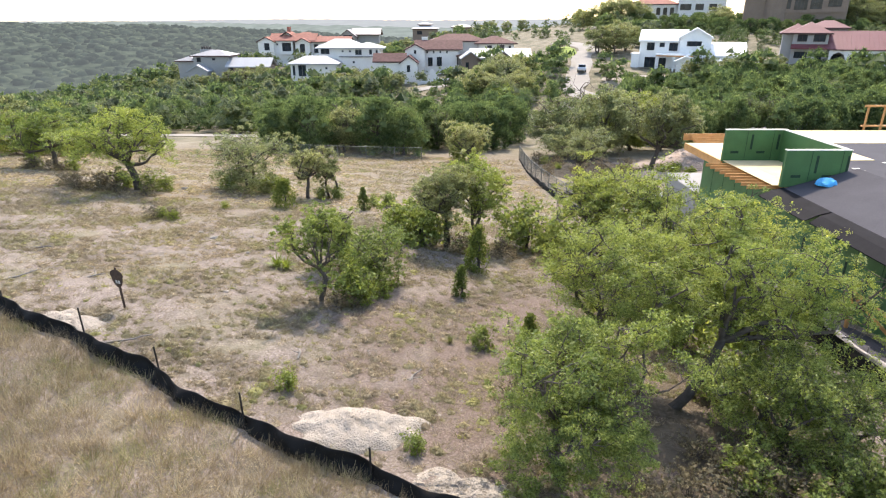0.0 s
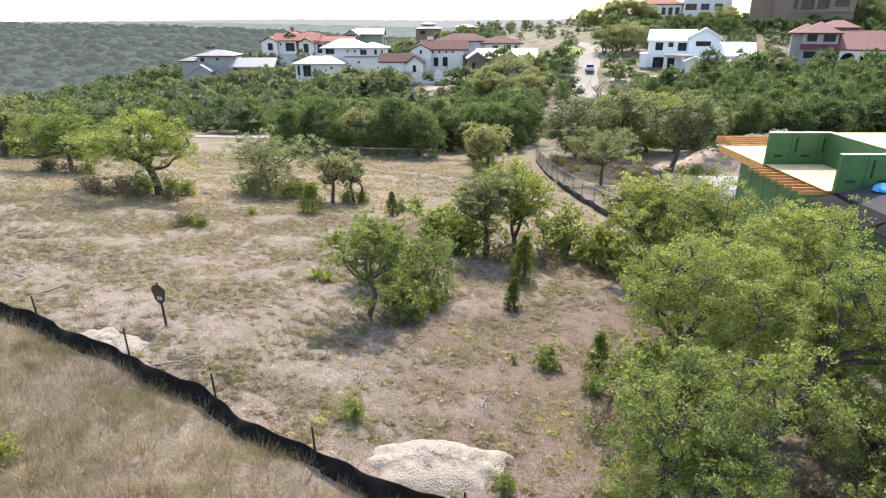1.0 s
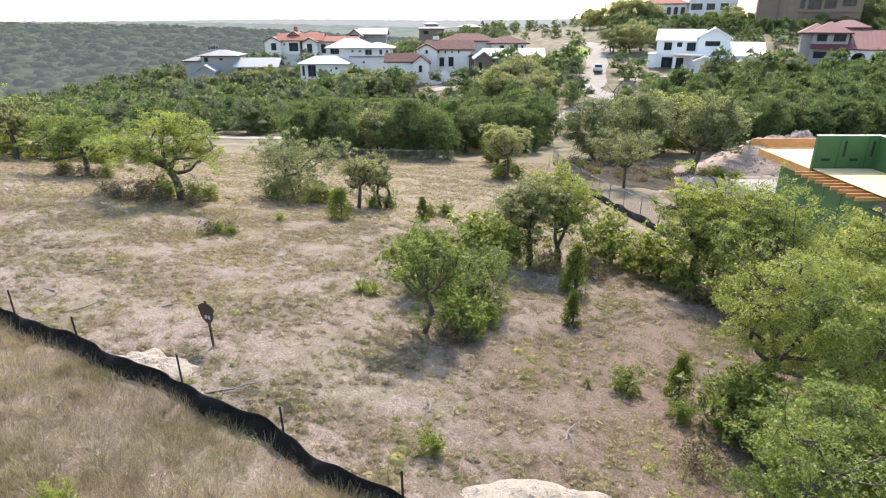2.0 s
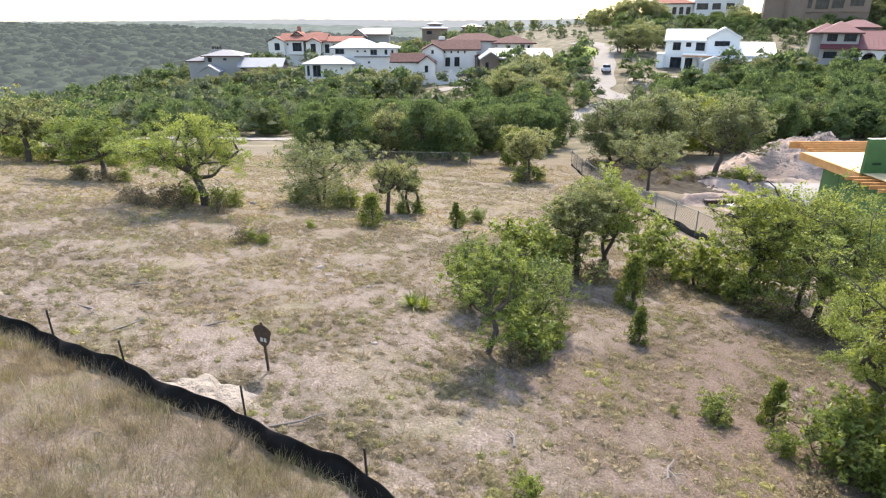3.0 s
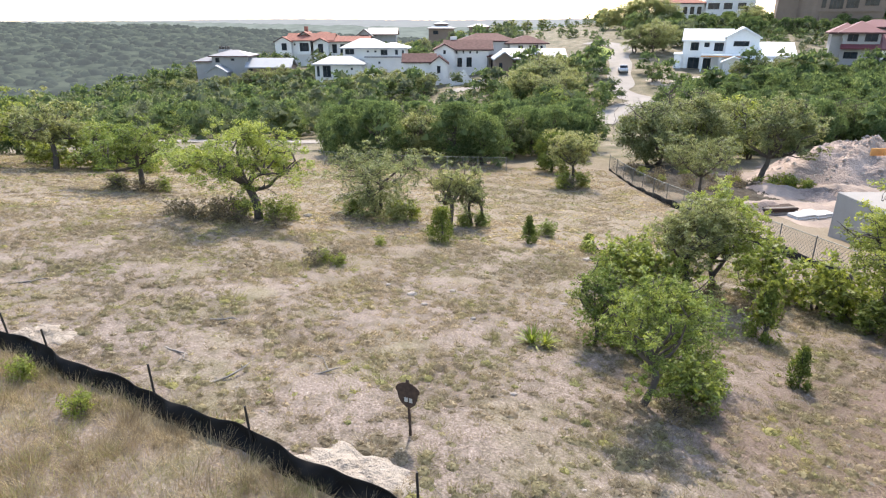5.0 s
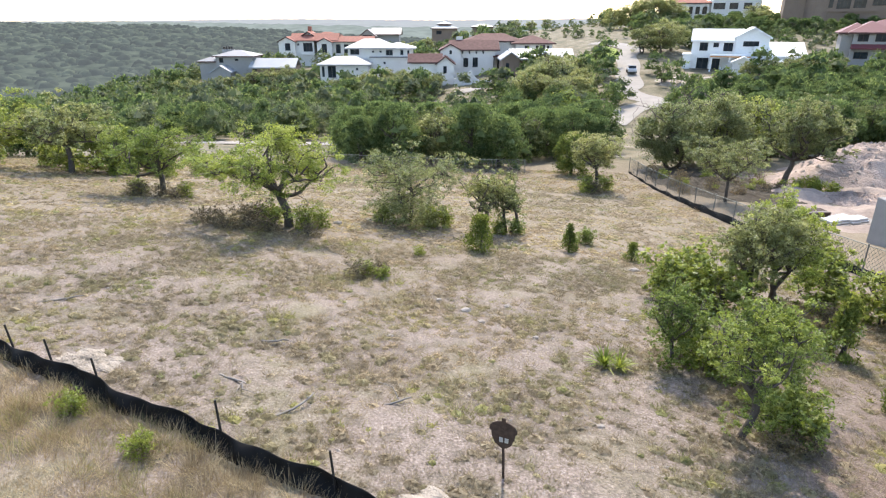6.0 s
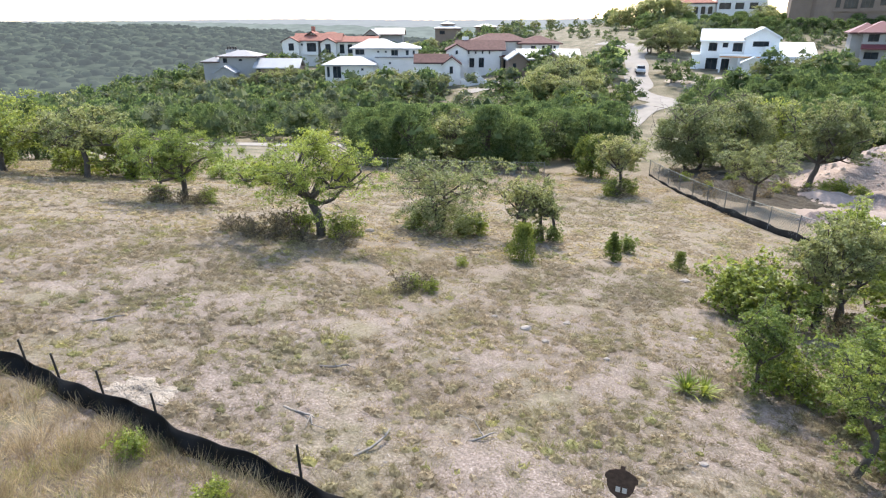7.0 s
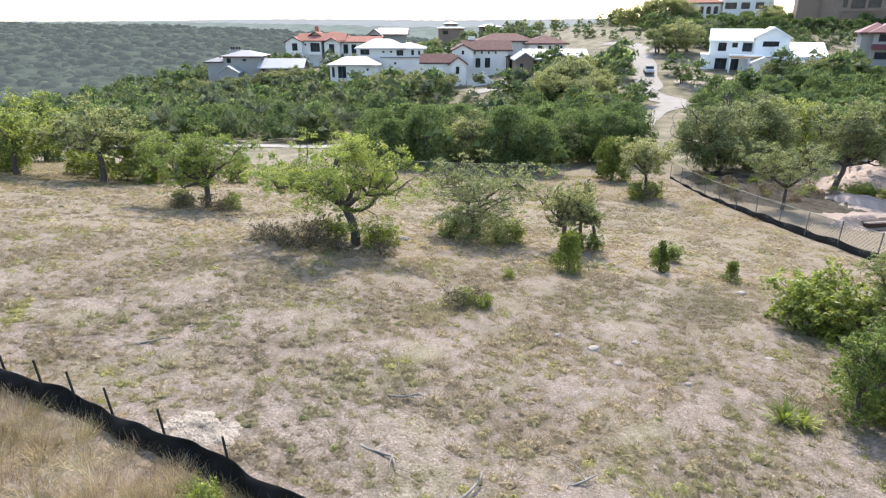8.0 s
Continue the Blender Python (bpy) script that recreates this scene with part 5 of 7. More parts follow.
def new_house():
    """The house under construction: sheathed walls, roof deck, parapet box, membrane roof, rafters."""
    e = thing("unfinished_house", (13.2, 27.0, -3.2), "unfinished flat-roofed house in green sheathing, plywood and grey membrane", "house")
    o = Vector(e.matrix_world.translation)

    def add(name, x0, x1, y0, y1, z0, z1, mat, label="", bevel=0.0, parent=e):
        return part(name, cube(x0 - o.x, x1 - o.x, y0 - o.y, y1 - o.y, z0 - o.z, z1 - o.z, bevel), M[mat], parent, label)

    def pitch(x):
        return 1.3 + 0.29 * (min(x, 16.3) - 13.55)

    wall = add("wall", 14.1, 14.3, 22.9, 31.5, -4.2, 1.05, "green_board", "green sheathing wall under the eaves")
    add("wall", 14.3, 26.0, 31.3, 31.5, -4.2, 1.05, "green_board", "green sheathing back wall")
    low = add("wall", 13.75, 13.95, 6.0, 22.85, -3.6, 0.92, "green_board", "green sheathing wall below the grey roof")
    for y in np.arange(7.2, 22.5, 1.22):
        add("panel_joint", 13.742, 13.75, y, y + 0.014, -3.5, 0.9, "tape", "dark taped panel joint", parent=low)
    add("panel_joint", 13.74, 13.748, 6.0, 22.8, -1.12, -1.1, "tape", "dark taped panel joint", parent=low)
    for k, y in enumerate(np.arange(7.6, 22.5, 0.61)):
        add("stamp", 13.742, 13.75, y + 0.07 * (k % 3), y + 0.1 + 0.07 * (k % 3), -0.75 + 0.35 * (k % 2), -0.15 + 0.35 * (k % 2), "tape", "dark printed panel mark", parent=low)
    for y in np.arange(24.1, 31.3, 1.22):
        add("panel_joint", 14.09, 14.1, y, y + 0.014, -3.5, 1.0, "tape", "dark taped panel joint", parent=wall)
    # roof deck sheets
    for x in np.arange(13.25, 20.0, 1.22):
        add("deck_sheet", x, x + 1.212, 27.75, 32.0, 1.31, 1.335, "plywood")
    for x in np.arange(13.2, 15.7, 0.86):
        add("deck_sheet", x, x + 0.853, 22.98, 27.48, 1.36, 1.385, "plywood")
    add("fascia", 13.14, 13.24, 27.62, 32.05, 0.98, 1.34, "lumber", "orange-brown laminated edge beam")
    add("fascia", 13.24, 20.5, 31.96, 32.06, 0.98, 1.31, "lumber", "orange-brown laminated edge beam")
    # rafter tails along the open side
    for y in np.arange(23.2, 27.6, 0.5):
        add("rafter", 12.3, 14.0, y, y + 0.05, 1.16, 1.31, "lumber", bevel=0.004)
    for k, y in enumerate(np.arange(32.5, 34.8, 0.61)):
        add("rafter", 14.0 + k * 0.15, 19.5, y, y + 0.05, 1.06, 1.3, "lumber", bevel=0.004)
    add("fascia", 14.2, 19.5, 34.85, 34.95, 0.95, 1.32, "lumber", "orange-brown laminated edge beam")
    for x, y in ((17.0, 34.7), (19.3, 34.7)):
        add("roof_post", x, x + 0.14, y, y + 0.14, -1.35, 0.95, "lumber", "timber post")
    # parapet box
    for name, x0, x1, y0, y1 in (("parapet", 13.15, 15.95, 27.5, 27.66), ("parapet", 15.79, 15.95, 23.0, 27.5), ("parapet", 13.42, 15.95, 22.84, 23.0)):
        p = add(name, x0, x1, y0, y1, 1.34, 2.8, "green_board", "green sheathing parapet wall")
        add("coping", x0 - 0.015, x1 + 0.015, y0 - 0.015, y1 + 0.015, 2.8, 2.83, "flashing", "pale plywood coping", parent=p)
        if x1 - x0 > 1:
            for x in np.arange(x0 + 1.0, x1 - 0.2, 1.22):
                add("panel_joint", x, x + 0.014, y0 - 0.008, y0, 1.4, 2.8, "tape", "dark taped panel joint", parent=p)
                add("stamp", x - 0.68, x - 0.3, y0 - 0.008, y0, 1.72, 1.83, "tape", "dark printed panel mark", parent=p)
                add("stamp", x + 0.2, x + 0.3, y0 - 0.008, y0, 1.9, 2.6, "tape", "dark printed panel mark", parent=p)
    # grey membrane roof and its turned-down edge
    def pitched(name, x0, x1, y0, y1, label):
        """A slab on the roof's slope, which climbs from the eave to a ridge and runs on level."""
        xs = [x0] + ([16.3] if x0 < 16.3 < x1 else []) + [x1]
        top = [(x, pitch(x)) for x in xs]
        prof = top + [(x, q - 0.28) for x, q in reversed(top)]
        n = len(prof)
        vs = [(x - o.x, y - o.y, q - o.z) for y in (y0, y1) for x, q in prof]
        faces = [tuple(range(n)), tuple(range(n, 2 * n))] + [(i, (i + 1) % n, n + (i + 1) % n, n + i) for i in range(n)]
        return part(name, solid(vs, faces), M["membrane"], e, label)
    pitched("membrane_roof", 13.55, 27.0, 6.0, 22.82, "grey membrane laid over the pitched roof")
    # membrane sheets lapped over the edge and hanging out
    for y0, y1, out, drop in ((19.7, 22.9, 0.95, 0.30), (14.6, 19.62, 0.80, 0.36), (6.0, 14.52, 0.62, 0.42)):
        flap = [(13.6, y0, 1.312), (13.6, y1, 1.312), (13.6 - out * 0.55, y1, 1.29 - drop * 0.3), (13.6 - out, y1, 1.29 - drop), (13.6 - out, y0, 1.27 - drop), (13.6 - out * 0.55, y0, 1.26 - drop * 0.3)]
        vs = [Vector(p) - o for p in flap] + [Vector(p) - o - Vector((0, 0, 0.03)) for p in flap]
        part("roof_edge", solid([tuple(v) for v in vs], [(0, 1, 2, 5), (5, 2, 3, 4), (6, 7, 8, 11), (11, 8, 9, 10), (0, 5, 11, 6), (5, 4, 10, 11), (1, 2, 8, 7), (2, 3, 9, 8), (4, 3, 9, 10)]), M["membrane_flap"], e, "black membrane lapped over the roof edge")
    # higher roofs behind
    add("upper_roof", 15.97, 27.0, 22.84, 32.0, 1.0, 1.31, "membrane", "grey membrane laid over the flat roof")
    for x in np.arange(20.05, 27.5, 1.22):
        add("deck_sheet", x, x + 1.212, 32.02, 36.0, 1.29, 1.33, "plywood")
    for x, y, w in ((18.4, 26.0, 0.35), (20.6, 27.2, 0.5), (17.6, 23.6, 0.3), (22.5, 25.0, 0.6)):
        add("offcut", x, x + w, y, y + 0.16, 1.312, 1.33, "flashing", "pale offcut left on the roof")
    # timber frame going up behind
    for x in (28.2, 29.3, 30.4):
        add("stud", x, x + 0.1, 39.9, 40.0, -4.4, 2.2, "lumber")
    add("top_plate", 28.0, 31.0, 39.88, 40.02, 2.2, 2.32, "lumber")
    add("top_plate", 28.0, 31.0, 39.88, 40.02, 0.9, 1.0, "lumber")
    # concrete podium
    add("podium", 14.0, 26.0, 31.6, 36.3, -4.9, -1.35, "concrete", "grey concrete foundation block", 0.03)
    return e


new_house()


def tarp():
    e = thing("blue_tarp", (14.75, 22.1, 1.62), "crumpled blue plastic sheet on the grey roof", "tarp")
    r = np.random.default_rng(8)
    bm = bmesh.new()
    bmesh.ops.create_icosphere(bm, subdivisions=3, radius=1)
    for v in bm.verts:
        k = 1 + 0.22 * noise.noise(v.co * 2.3)
        v.co = Vector((v.co.x * 0.4 * k, v.co.y * 0.34 * k, max(0.0, v.co.z) * 0.28 * k + 0.005))
    part("sheet", bm, M["blue_sheet"], e)
    pts = [(0.3 + 1.3 * u, 0.5 * u + 0.15 * math.sin(u * 5), 0.02 + 0.9 * max(0, u - 0.5)) for u in np.linspace(0, 1, 10)]
    me = tubes("cord", [(pts, [0.018] * 10)], M["flashing"], None)
    c = new("cord", me)
    c.parent = e


tarp()


def wrapped_stack():
    e = thing("material_stack", (16.2, 41.0, ground_z(16.2, 41.0) + 0.2), "low stack of white-wrapped building material on soil", "building material", turn=12)
    for i in range(4):
        for k in range(2):
            part("bundle", cube(-1.7 + i * 0.72, -1.7 + i * 0.72 + 0.68, -0.5 + k * 0.1 + 0.13 * (i % 2), 0.5 + 0.2 * (i % 3), k * 0.13, k * 0.13 + 0.12, 0.03), M["white_wrap"], e)
    part("pallet", cube(-1.8, 1.9, -0.6, 0.6, -0.16, 0, 0.01), M["dead_wood"], e, "grey timber pallet")


wrapped_stack()


def timber_pile():
    e = thing("timber_pile", (14.3, 42.0, ground_z(14.3, 42.0) + 0.2), "low pile of weathered brown timber boards on soil", "building material", turn=8)
    r = np.random.default_rng(8)
    for k in range(4):
        for i in range(5):
            w = r.uniform(-0.08, 0.08)
            part("board", cube(-1.1 + w, 1.1 + w, -0.5 + i * 0.21, -0.32 + i * 0.21, k * 0.09, k * 0.09 + 0.075, 0.01), M["rust"] if (i + k) % 4 else M["dead_wood"], e)


timber_pile()


def trench():
    e = thing("soil_bank", (13.4, 42.0, ground_z(13.4, 42.0)), "cut bank of reddish soil beside a trench", "soil bank", turn=12)
    bm = bmesh.new()
    bmesh.ops.create_grid(bm, x_segments=24, y_segments=8, size=1)
    for v in bm.verts:
        x, y = v.co.x, v.co.y
        v.co = Vector((x * 1.6, y * 0.8, 0.12 + 0.75 * (0.5 + 0.5 * math.tanh(y * 3)) * (1 - abs(x) ** 4) * (1 - max(0, y) ** 3) + 0.08 * noise.noise(v.co * 5)))
    part("bank", bm, M["dirt"], e, smooth=True)


trench()


def chain_fence(name, pts, h, label, fabric=True):
    """Posts, rail, woven wire and dark fabric along the foot."""
    pts = np.array(pts, float)
    e = thing(name, (pts[0][0], pts[0][1], ground_z(*pts[0])), label, "fence")
    o = Vector(e.matrix_world.translation)
    seg = np.linalg.norm(np.diff(pts, axis=0), axis=1)
    s = np.r_[0, np.cumsum(seg)]
    n = int(s[-1] / 2.4) + 1
    at = np.linspace(0, s[-1], n)
    px, py = np.interp(at, s, pts[:, 0]), np.interp(at, s, pts[:, 1])
    pz = land(px, py)
    r = np.random.default_rng(len(pts) + n)
    for x, y, z in zip(px, py, pz):
        part("post", rod(Vector((x, y, z - 0.2)) - o, Vector((x + r.uniform(-0.05, 0.05), y, z + h + 0.08)) - o, 0.03, 0.028, 6), M["fence_post"], e, "grey steel post")
    wires, cloth = [], []
    m = int(s[-1] / 0.2)
    q = np.linspace(0, s[-1], m)
    wx, wy = np.interp(q, s, pts[:, 0]), np.interp(q, s, pts[:, 1])
    wz = land(wx, wy)
    P = np.stack([wx, wy, wz], 1) - np.array(o)
    k = int(h / 0.2)
    for i in range(m):
        for sgn in (-1, 1):
            j = i + sgn * k
            if 0 <= j < m:
                wires.append(([P[i] + [0, 0, 0.02], P[j] + [0, 0, h]], [0.0065, 0.0065]))
    wires.append((P + [0, 0, h], [0.02] * m))
    w = new("woven_wire", tubes("woven_wire", wires, M["zinc"], None, 3))
    w.parent = e
    tagged(w, "grey woven wire mesh")
    if fabric:
        top = 0.16 + 0.24 * step(52, 42, wy) + 0.05 * np.sin(q * 2.1)
        f = np.stack([P + [-0.03, 0, -0.05], P + np.stack([-0.03 + 0.05 * np.sin(q * 3.3), 0 * q, top], 1)], 1).reshape(-1, 3)
        i = np.arange(m * 2).reshape(m, 2)
        lp = np.stack([i[:-1, 0], i[1:, 0], i[1:, 1], i[:-1, 1]], -1).reshape(-1, 4)
        b = f + [0.015, 0, 0]
        rim = np.stack([i[:-1, 1], i[1:, 1], i[1:, 1] + 2 * m, i[:-1, 1] + 2 * m], -1)
        lp = np.concatenate([lp, lp[:, ::-1] + 2 * m, rim]).reshape(-1)
        c = arrays("fabric", np.concatenate([f, b]), np.full(len(lp) // 4, 4), lp, M["fabric"], e)
        tagged(c, "dark silt fabric along the foot")


chain_fence("wire_fence", [(7.5, 57.5), (7.3, 50.0), (7.3, 44.0), (7.5, 38.0), (8.0, 32.0), (8.3, 26.0)], 1.35, "chain-link fence with dark silt fabric along the building site")
chain_fence("boundary_fence", [(-17.5, 54.5), (-12.5, 54.0), (-8.5, 54.2), (-2.0, 55.5)], 1.15, "low grey wire fence behind the meadow", False)


def screen_fence():
    e = thing("screen_fence", (44, 79, ground_z(44, 79)), "dark mesh screen fence behind the dirt pile", "fence")
    for k in range(9):
        x, y = 38 + k * 2.4, 78.2 + k * 0.1
        z = ground_z(x, y)
        part("screen", cube(x - 44, x - 44 + 2.36, y - 79, y - 79 + 0.06, z - e.location.z, z - e.location.z + 1.9), M["metal_grey"], e)
        part("post", cube(x - 44.05, x - 43.97, y - 79.05, y - 78.9, z - e.location.z, z - e.location.z + 2.0), M["steel_dark"], e)


screen_fence()


def yard_fence():
    """Black silt fence with a pale folded top, between the thicket and the new house."""
    pts = np.array([(11.3, 18.6), (11.0, 16.2), (10.75, 14.1), (10.6, 11.8), (10.5, 9.0), (10.4, 6.0)])
    e = thing("silt_fence", (10.7, 14.0, ground_z(10.7, 14.0)), "black silt fence with a pale folded top beside the building", "fence")
    o = np.array(e.matrix_world.translation)
    u = np.linspace(0, len(pts) - 1, 90)
    c = np.stack([glide(range(len(pts)), pts[:, k], u) for k in (0, 1)], 1)
    z = land(c[:, 0], c[:, 1])

    def strip(name, lo, hi, off, thick, mat, label):
        q = np.sin(u * 7.0) * 0.04
        rows_ = [np.stack([c[:, 0] + off + q * w + t, c[:, 1], z + lo + (hi - lo) * w + 0.03 * w * np.sin(u * 5)], 1) for t in (0, thick) for w in (0, 0.5, 1)]
        v = np.stack(rows_, 1).reshape(-1, 3) - o
        i = np.arange(len(u) * 6).reshape(-1, 6)
        lp = np.concatenate([np.stack([i[:-1, a], i[1:, a], i[1:, b], i[:-1, b]], -1) for a, b in ((0, 1), (1, 2), (2, 5), (5, 4), (4, 3))])
        m = arrays(name, v, np.full(len(lp), 4), lp.reshape(-1), M[mat], e, True)
        if label:
            tagged(m, label)
    strip("fabric", -0.05, 0.8, 0.0, 0.012, "fabric", "")
    strip("top_fold", 0.78, 0.88, -0.03, 0.09, "stone", "pale folded top edge")
    for k in range(0, 90, 11):
        part("stake", rod(Vector((c[k, 0] + 0.1, c[k, 1], z[k] - 0.1)) - Vector(o), Vector((c[k, 0] + 0.1, c[k, 1], z[k] + 1.0)) - Vector(o), 0.022, 0.02, 6), M["dead_wood"], e)


yard_fence()
heap("ground_sheet", 12.4, 14.5, 1.15, 4.0, 0.03, M["membrane"], "dark plastic sheet lying beside the new house", "plastic sheet", 27, rough=0.05)


def barricade():
    z = ground_z(13.0, 16.9)
    e = thing("timber_barricade", (13.0, 16.9, z), "low orange-brown timber barricade beside the green wall", "barricade")
    part("post", bar((0, 0, -0.1), (-0.05, 0, 1.5), 0.09, 0.09), M["lumber"], e)
    part("post", bar((0.1, -2.6, -0.1), (0.1, -2.6, 1.3), 0.09, 0.09), M["lumber"], e)
    part("rail", bar((0.0, 0.1, 1.25), (0.12, -2.7, 1.05), 0.05, 0.12), M["lumber"], e)
    part("rail", bar((0.05, 0.1, 1.1), (0.5, -1.4, 0.3), 0.05, 0.1), M["lumber"], e)


barricade()

# ---- the houses on the far slope ----
def house(name, label, x, y, z):
    e = thing(name, (x, y, z), label, "house")
    o = Vector(e.matrix_world.translation)

    def shift(bm):
        bmesh.ops.translate(bm, vec=-o, verts=bm.verts)
        return bm

    def block(x0, x1, y0, y1, z0, z1, mat, label=""):
        return part("wall", shift(cube(x0, x1, y0, y1, z0, z1)), M[mat], e, label)

    def roof(bm, mat, label=""):
        o = part("roof", shift(bm), M[mat], e, label)
        if mat not in ("metal_pale", "board_white"):
            # dark fascia and soffit below the covering
            o.data.materials.append(M["fascia"])
            for p in o.data.polygons:
                if p.normal.z < 0.25:
                    p.material_index = 1
        return o

    def win(x0, x1, yy, z0, z1, bars=1, mat="trim_dark"):
        return window(e, x0 - o.x, x1 - o.x, yy - o.y, z0 - o.z, z1 - o.z, M[mat], bars)

    def piece(nm, x0, x1, y0, y1, z0, z1, mat, label=""):
        return part(nm, shift(cube(x0, x1, y0, y1, z0, z1)), M[mat], e, label)

    def gwall(*a, mat="stucco", **k):
        return part("wall", shift(gable_wall(*a, **k)), M[mat], e)

    return e, block, roof, win, piece, gwall, shift


def face(e, x, y, degrees):
    """Turn a house about a point of its front so that it looks down its own street."""
    a = radians(degrees)
    m = Matrix.Translation((x, y, 0)) @ Matrix.Rotation(-a, 4, "Z") @ Matrix.Diagonal((math.cos(a), 1, 1, 1)) @ Matrix.Translation((-x, -y, 0))
    p = m @ Vector((e.location.x, e.location.y, e.location.z))
    e.location, e.rotation_euler, e.scale = p, (0, 0, -a), (math.cos(a), 1, 1)


def arcade(e, shift, xs, width, y0, y1, z0, z1, spring, mat):
    """A wall of round arches standing on piers."""
    for k, xc in enumerate(xs):
        r = width / 2
        gap = (xs[1] - xs[0]) / 2
        arc = [(xc - r * math.cos(a), spring + r * math.sin(a)) for a in np.linspace(0, math.pi, 13)]
        prof = [(xc - gap, z0), (xc - r, z0)] + arc + [(xc + r, z0), (xc + gap, z0), (xc + gap, z1), (xc - gap, z1)]
        bm = bmesh.new()
        f = bm.faces.new([bm.verts.new((p, y0, q)) for p, q in prof])
        out = bmesh.ops.extrude_face_region(bm, geom=[f])
        bmesh.ops.translate(bm, vec=(0, y1 - y0, 0), verts=[v for v in out["geom"] if isinstance(v, bmesh.types.BMVert)])
        bmesh.ops.recalc_face_normals(bm, faces=bm.faces)
        part("arch", shift(bm), M[mat], e)


def seams(e, shift, x0, x1, ya, za, yb, zb, step_, mat):
    """Standing seams up a metal roof slope."""
    for x in np.arange(x0, x1, step_):
        part("roof_seam", shift(bar((x, ya, za + 0.03), (x, yb, zb + 0.03), 0.06, 0.06)), M[mat], e)


def white_farmhouse():
    e, block, roof, win, piece, gwall, shift = house("white_farmhouse", "new white two-storey farmhouse with white roof on stone base", 49, 137, -4)
    block(42.0, 51.0, 134.0, 141.5, -2.8, 3.85, "board_white")
    roof(gable(42.0, 52.0, 134.0, 141.5, 3.85, 2.0, "x", 0.35), "board_white", "white roof underlay")
    gwall(50.8, 57.4, 133.4, 142.5, -2.8, 4.45, 1.75, mat="board_white")
    roof(gable(50.8, 57.4, 133.4, 142.5, 4.5, 1.75, "y", 0.4), "board_white", "white roof underlay")
    for x0, x1, y, z0, z1, b in ((43.6, 45.3, 134, 1.6, 3.2, 1), (46.4, 47.5, 134, 2.3, 3.2, 0), (48.5, 50.4, 134, 1.55, 3.2, 1), (52.3, 55.4, 133.4, 2.55, 3.55, 2),
                                 (43.4, 45.8, 134, -2.2, 0.2, 1), (46.6, 48.2, 134, -2.4, 0.1, 1)):
        win(x0, x1, y, z0, z1, b)
    block(40.4, 42.0, 133.2, 139.0, -2.8, 0.75, "board_white")
    piece("coping", 40.2, 42.2, 133.0, 139.2, 0.75, 0.95, "board_white")
    piece("porch_roof", 46.0, 54.2, 130.8, 133.4, 0.75, 1.0, "board_white")
    piece("porch_beam", 46.0, 54.0, 130.9, 131.1, 0.5, 0.74, "lumber", "unpainted timber beam")
    for x in (46.1, 49.8, 53.6):
        piece("porch_post", x, x + 0.35, 130.95, 131.3, -2.8, 0.5, "board_white")
    roof(gable(50.5, 54.8, 128.6, 131.0, -0.1, 0.95, "y", 0.3), "board_white", "white porch gable")
    gwall(50.7, 54.6, 128.8, 131.0, -2.8, -0.1, 0.85, mat="board_white")
    block(57.4, 65.0, 134.6, 143.0, -2.8, 0.7, "board_white")
    roof(solid([(56.9, 134.2, 0.75), (65.3, 134.2, 0.75), (65.3, 143.0, 3.2), (56.9, 143.0, 3.2), (56.9, 134.2, 0.55), (65.3, 134.2, 0.55), (65.3, 143.0, 3.0), (56.9, 143.0, 3.0)],
               [(0, 1, 2, 3), (4, 5, 6, 7), (0, 1, 5, 4), (1, 2, 6, 5), (2, 3, 7, 6), (3, 0, 4, 7)]), "board_white", "white roof underlay")
    roof(solid([(56.0, 131.0, -1.0), (67.8, 131.0, -1.0), (67.8, 134.6, 0.2), (56.0, 134.6, 0.2), (56.0, 131.0, -1.2), (67.8, 131.0, -1.2), (67.8, 134.6, 0.0), (56.0, 134.6, 0.0)],
               [(0, 1, 2, 3), (4, 5, 6, 7), (0, 1, 5, 4), (1, 2, 6, 5), (2, 3, 7, 6), (3, 0, 4, 7)]), "board_white", "white roof underlay")
    block(56.4, 67.4, 131.4, 134.6, -4.0, -1.2, "board_white")
    piece("chimney", 54.6, 57.0, 132.6, 133.3, 0.3, 2.6, "board_white")
    piece("stone_base", 39.5, 58.0, 130.4, 134.0, -4.4, -2.8, "stone", "rough tan stone base")
    piece("handrail", 42.6, 46.0, 130.5, 130.6, -2.0, -1.9, "trim_dark", "dark handrail")
    face(e, 50, 134, 22)


white_farmhouse()


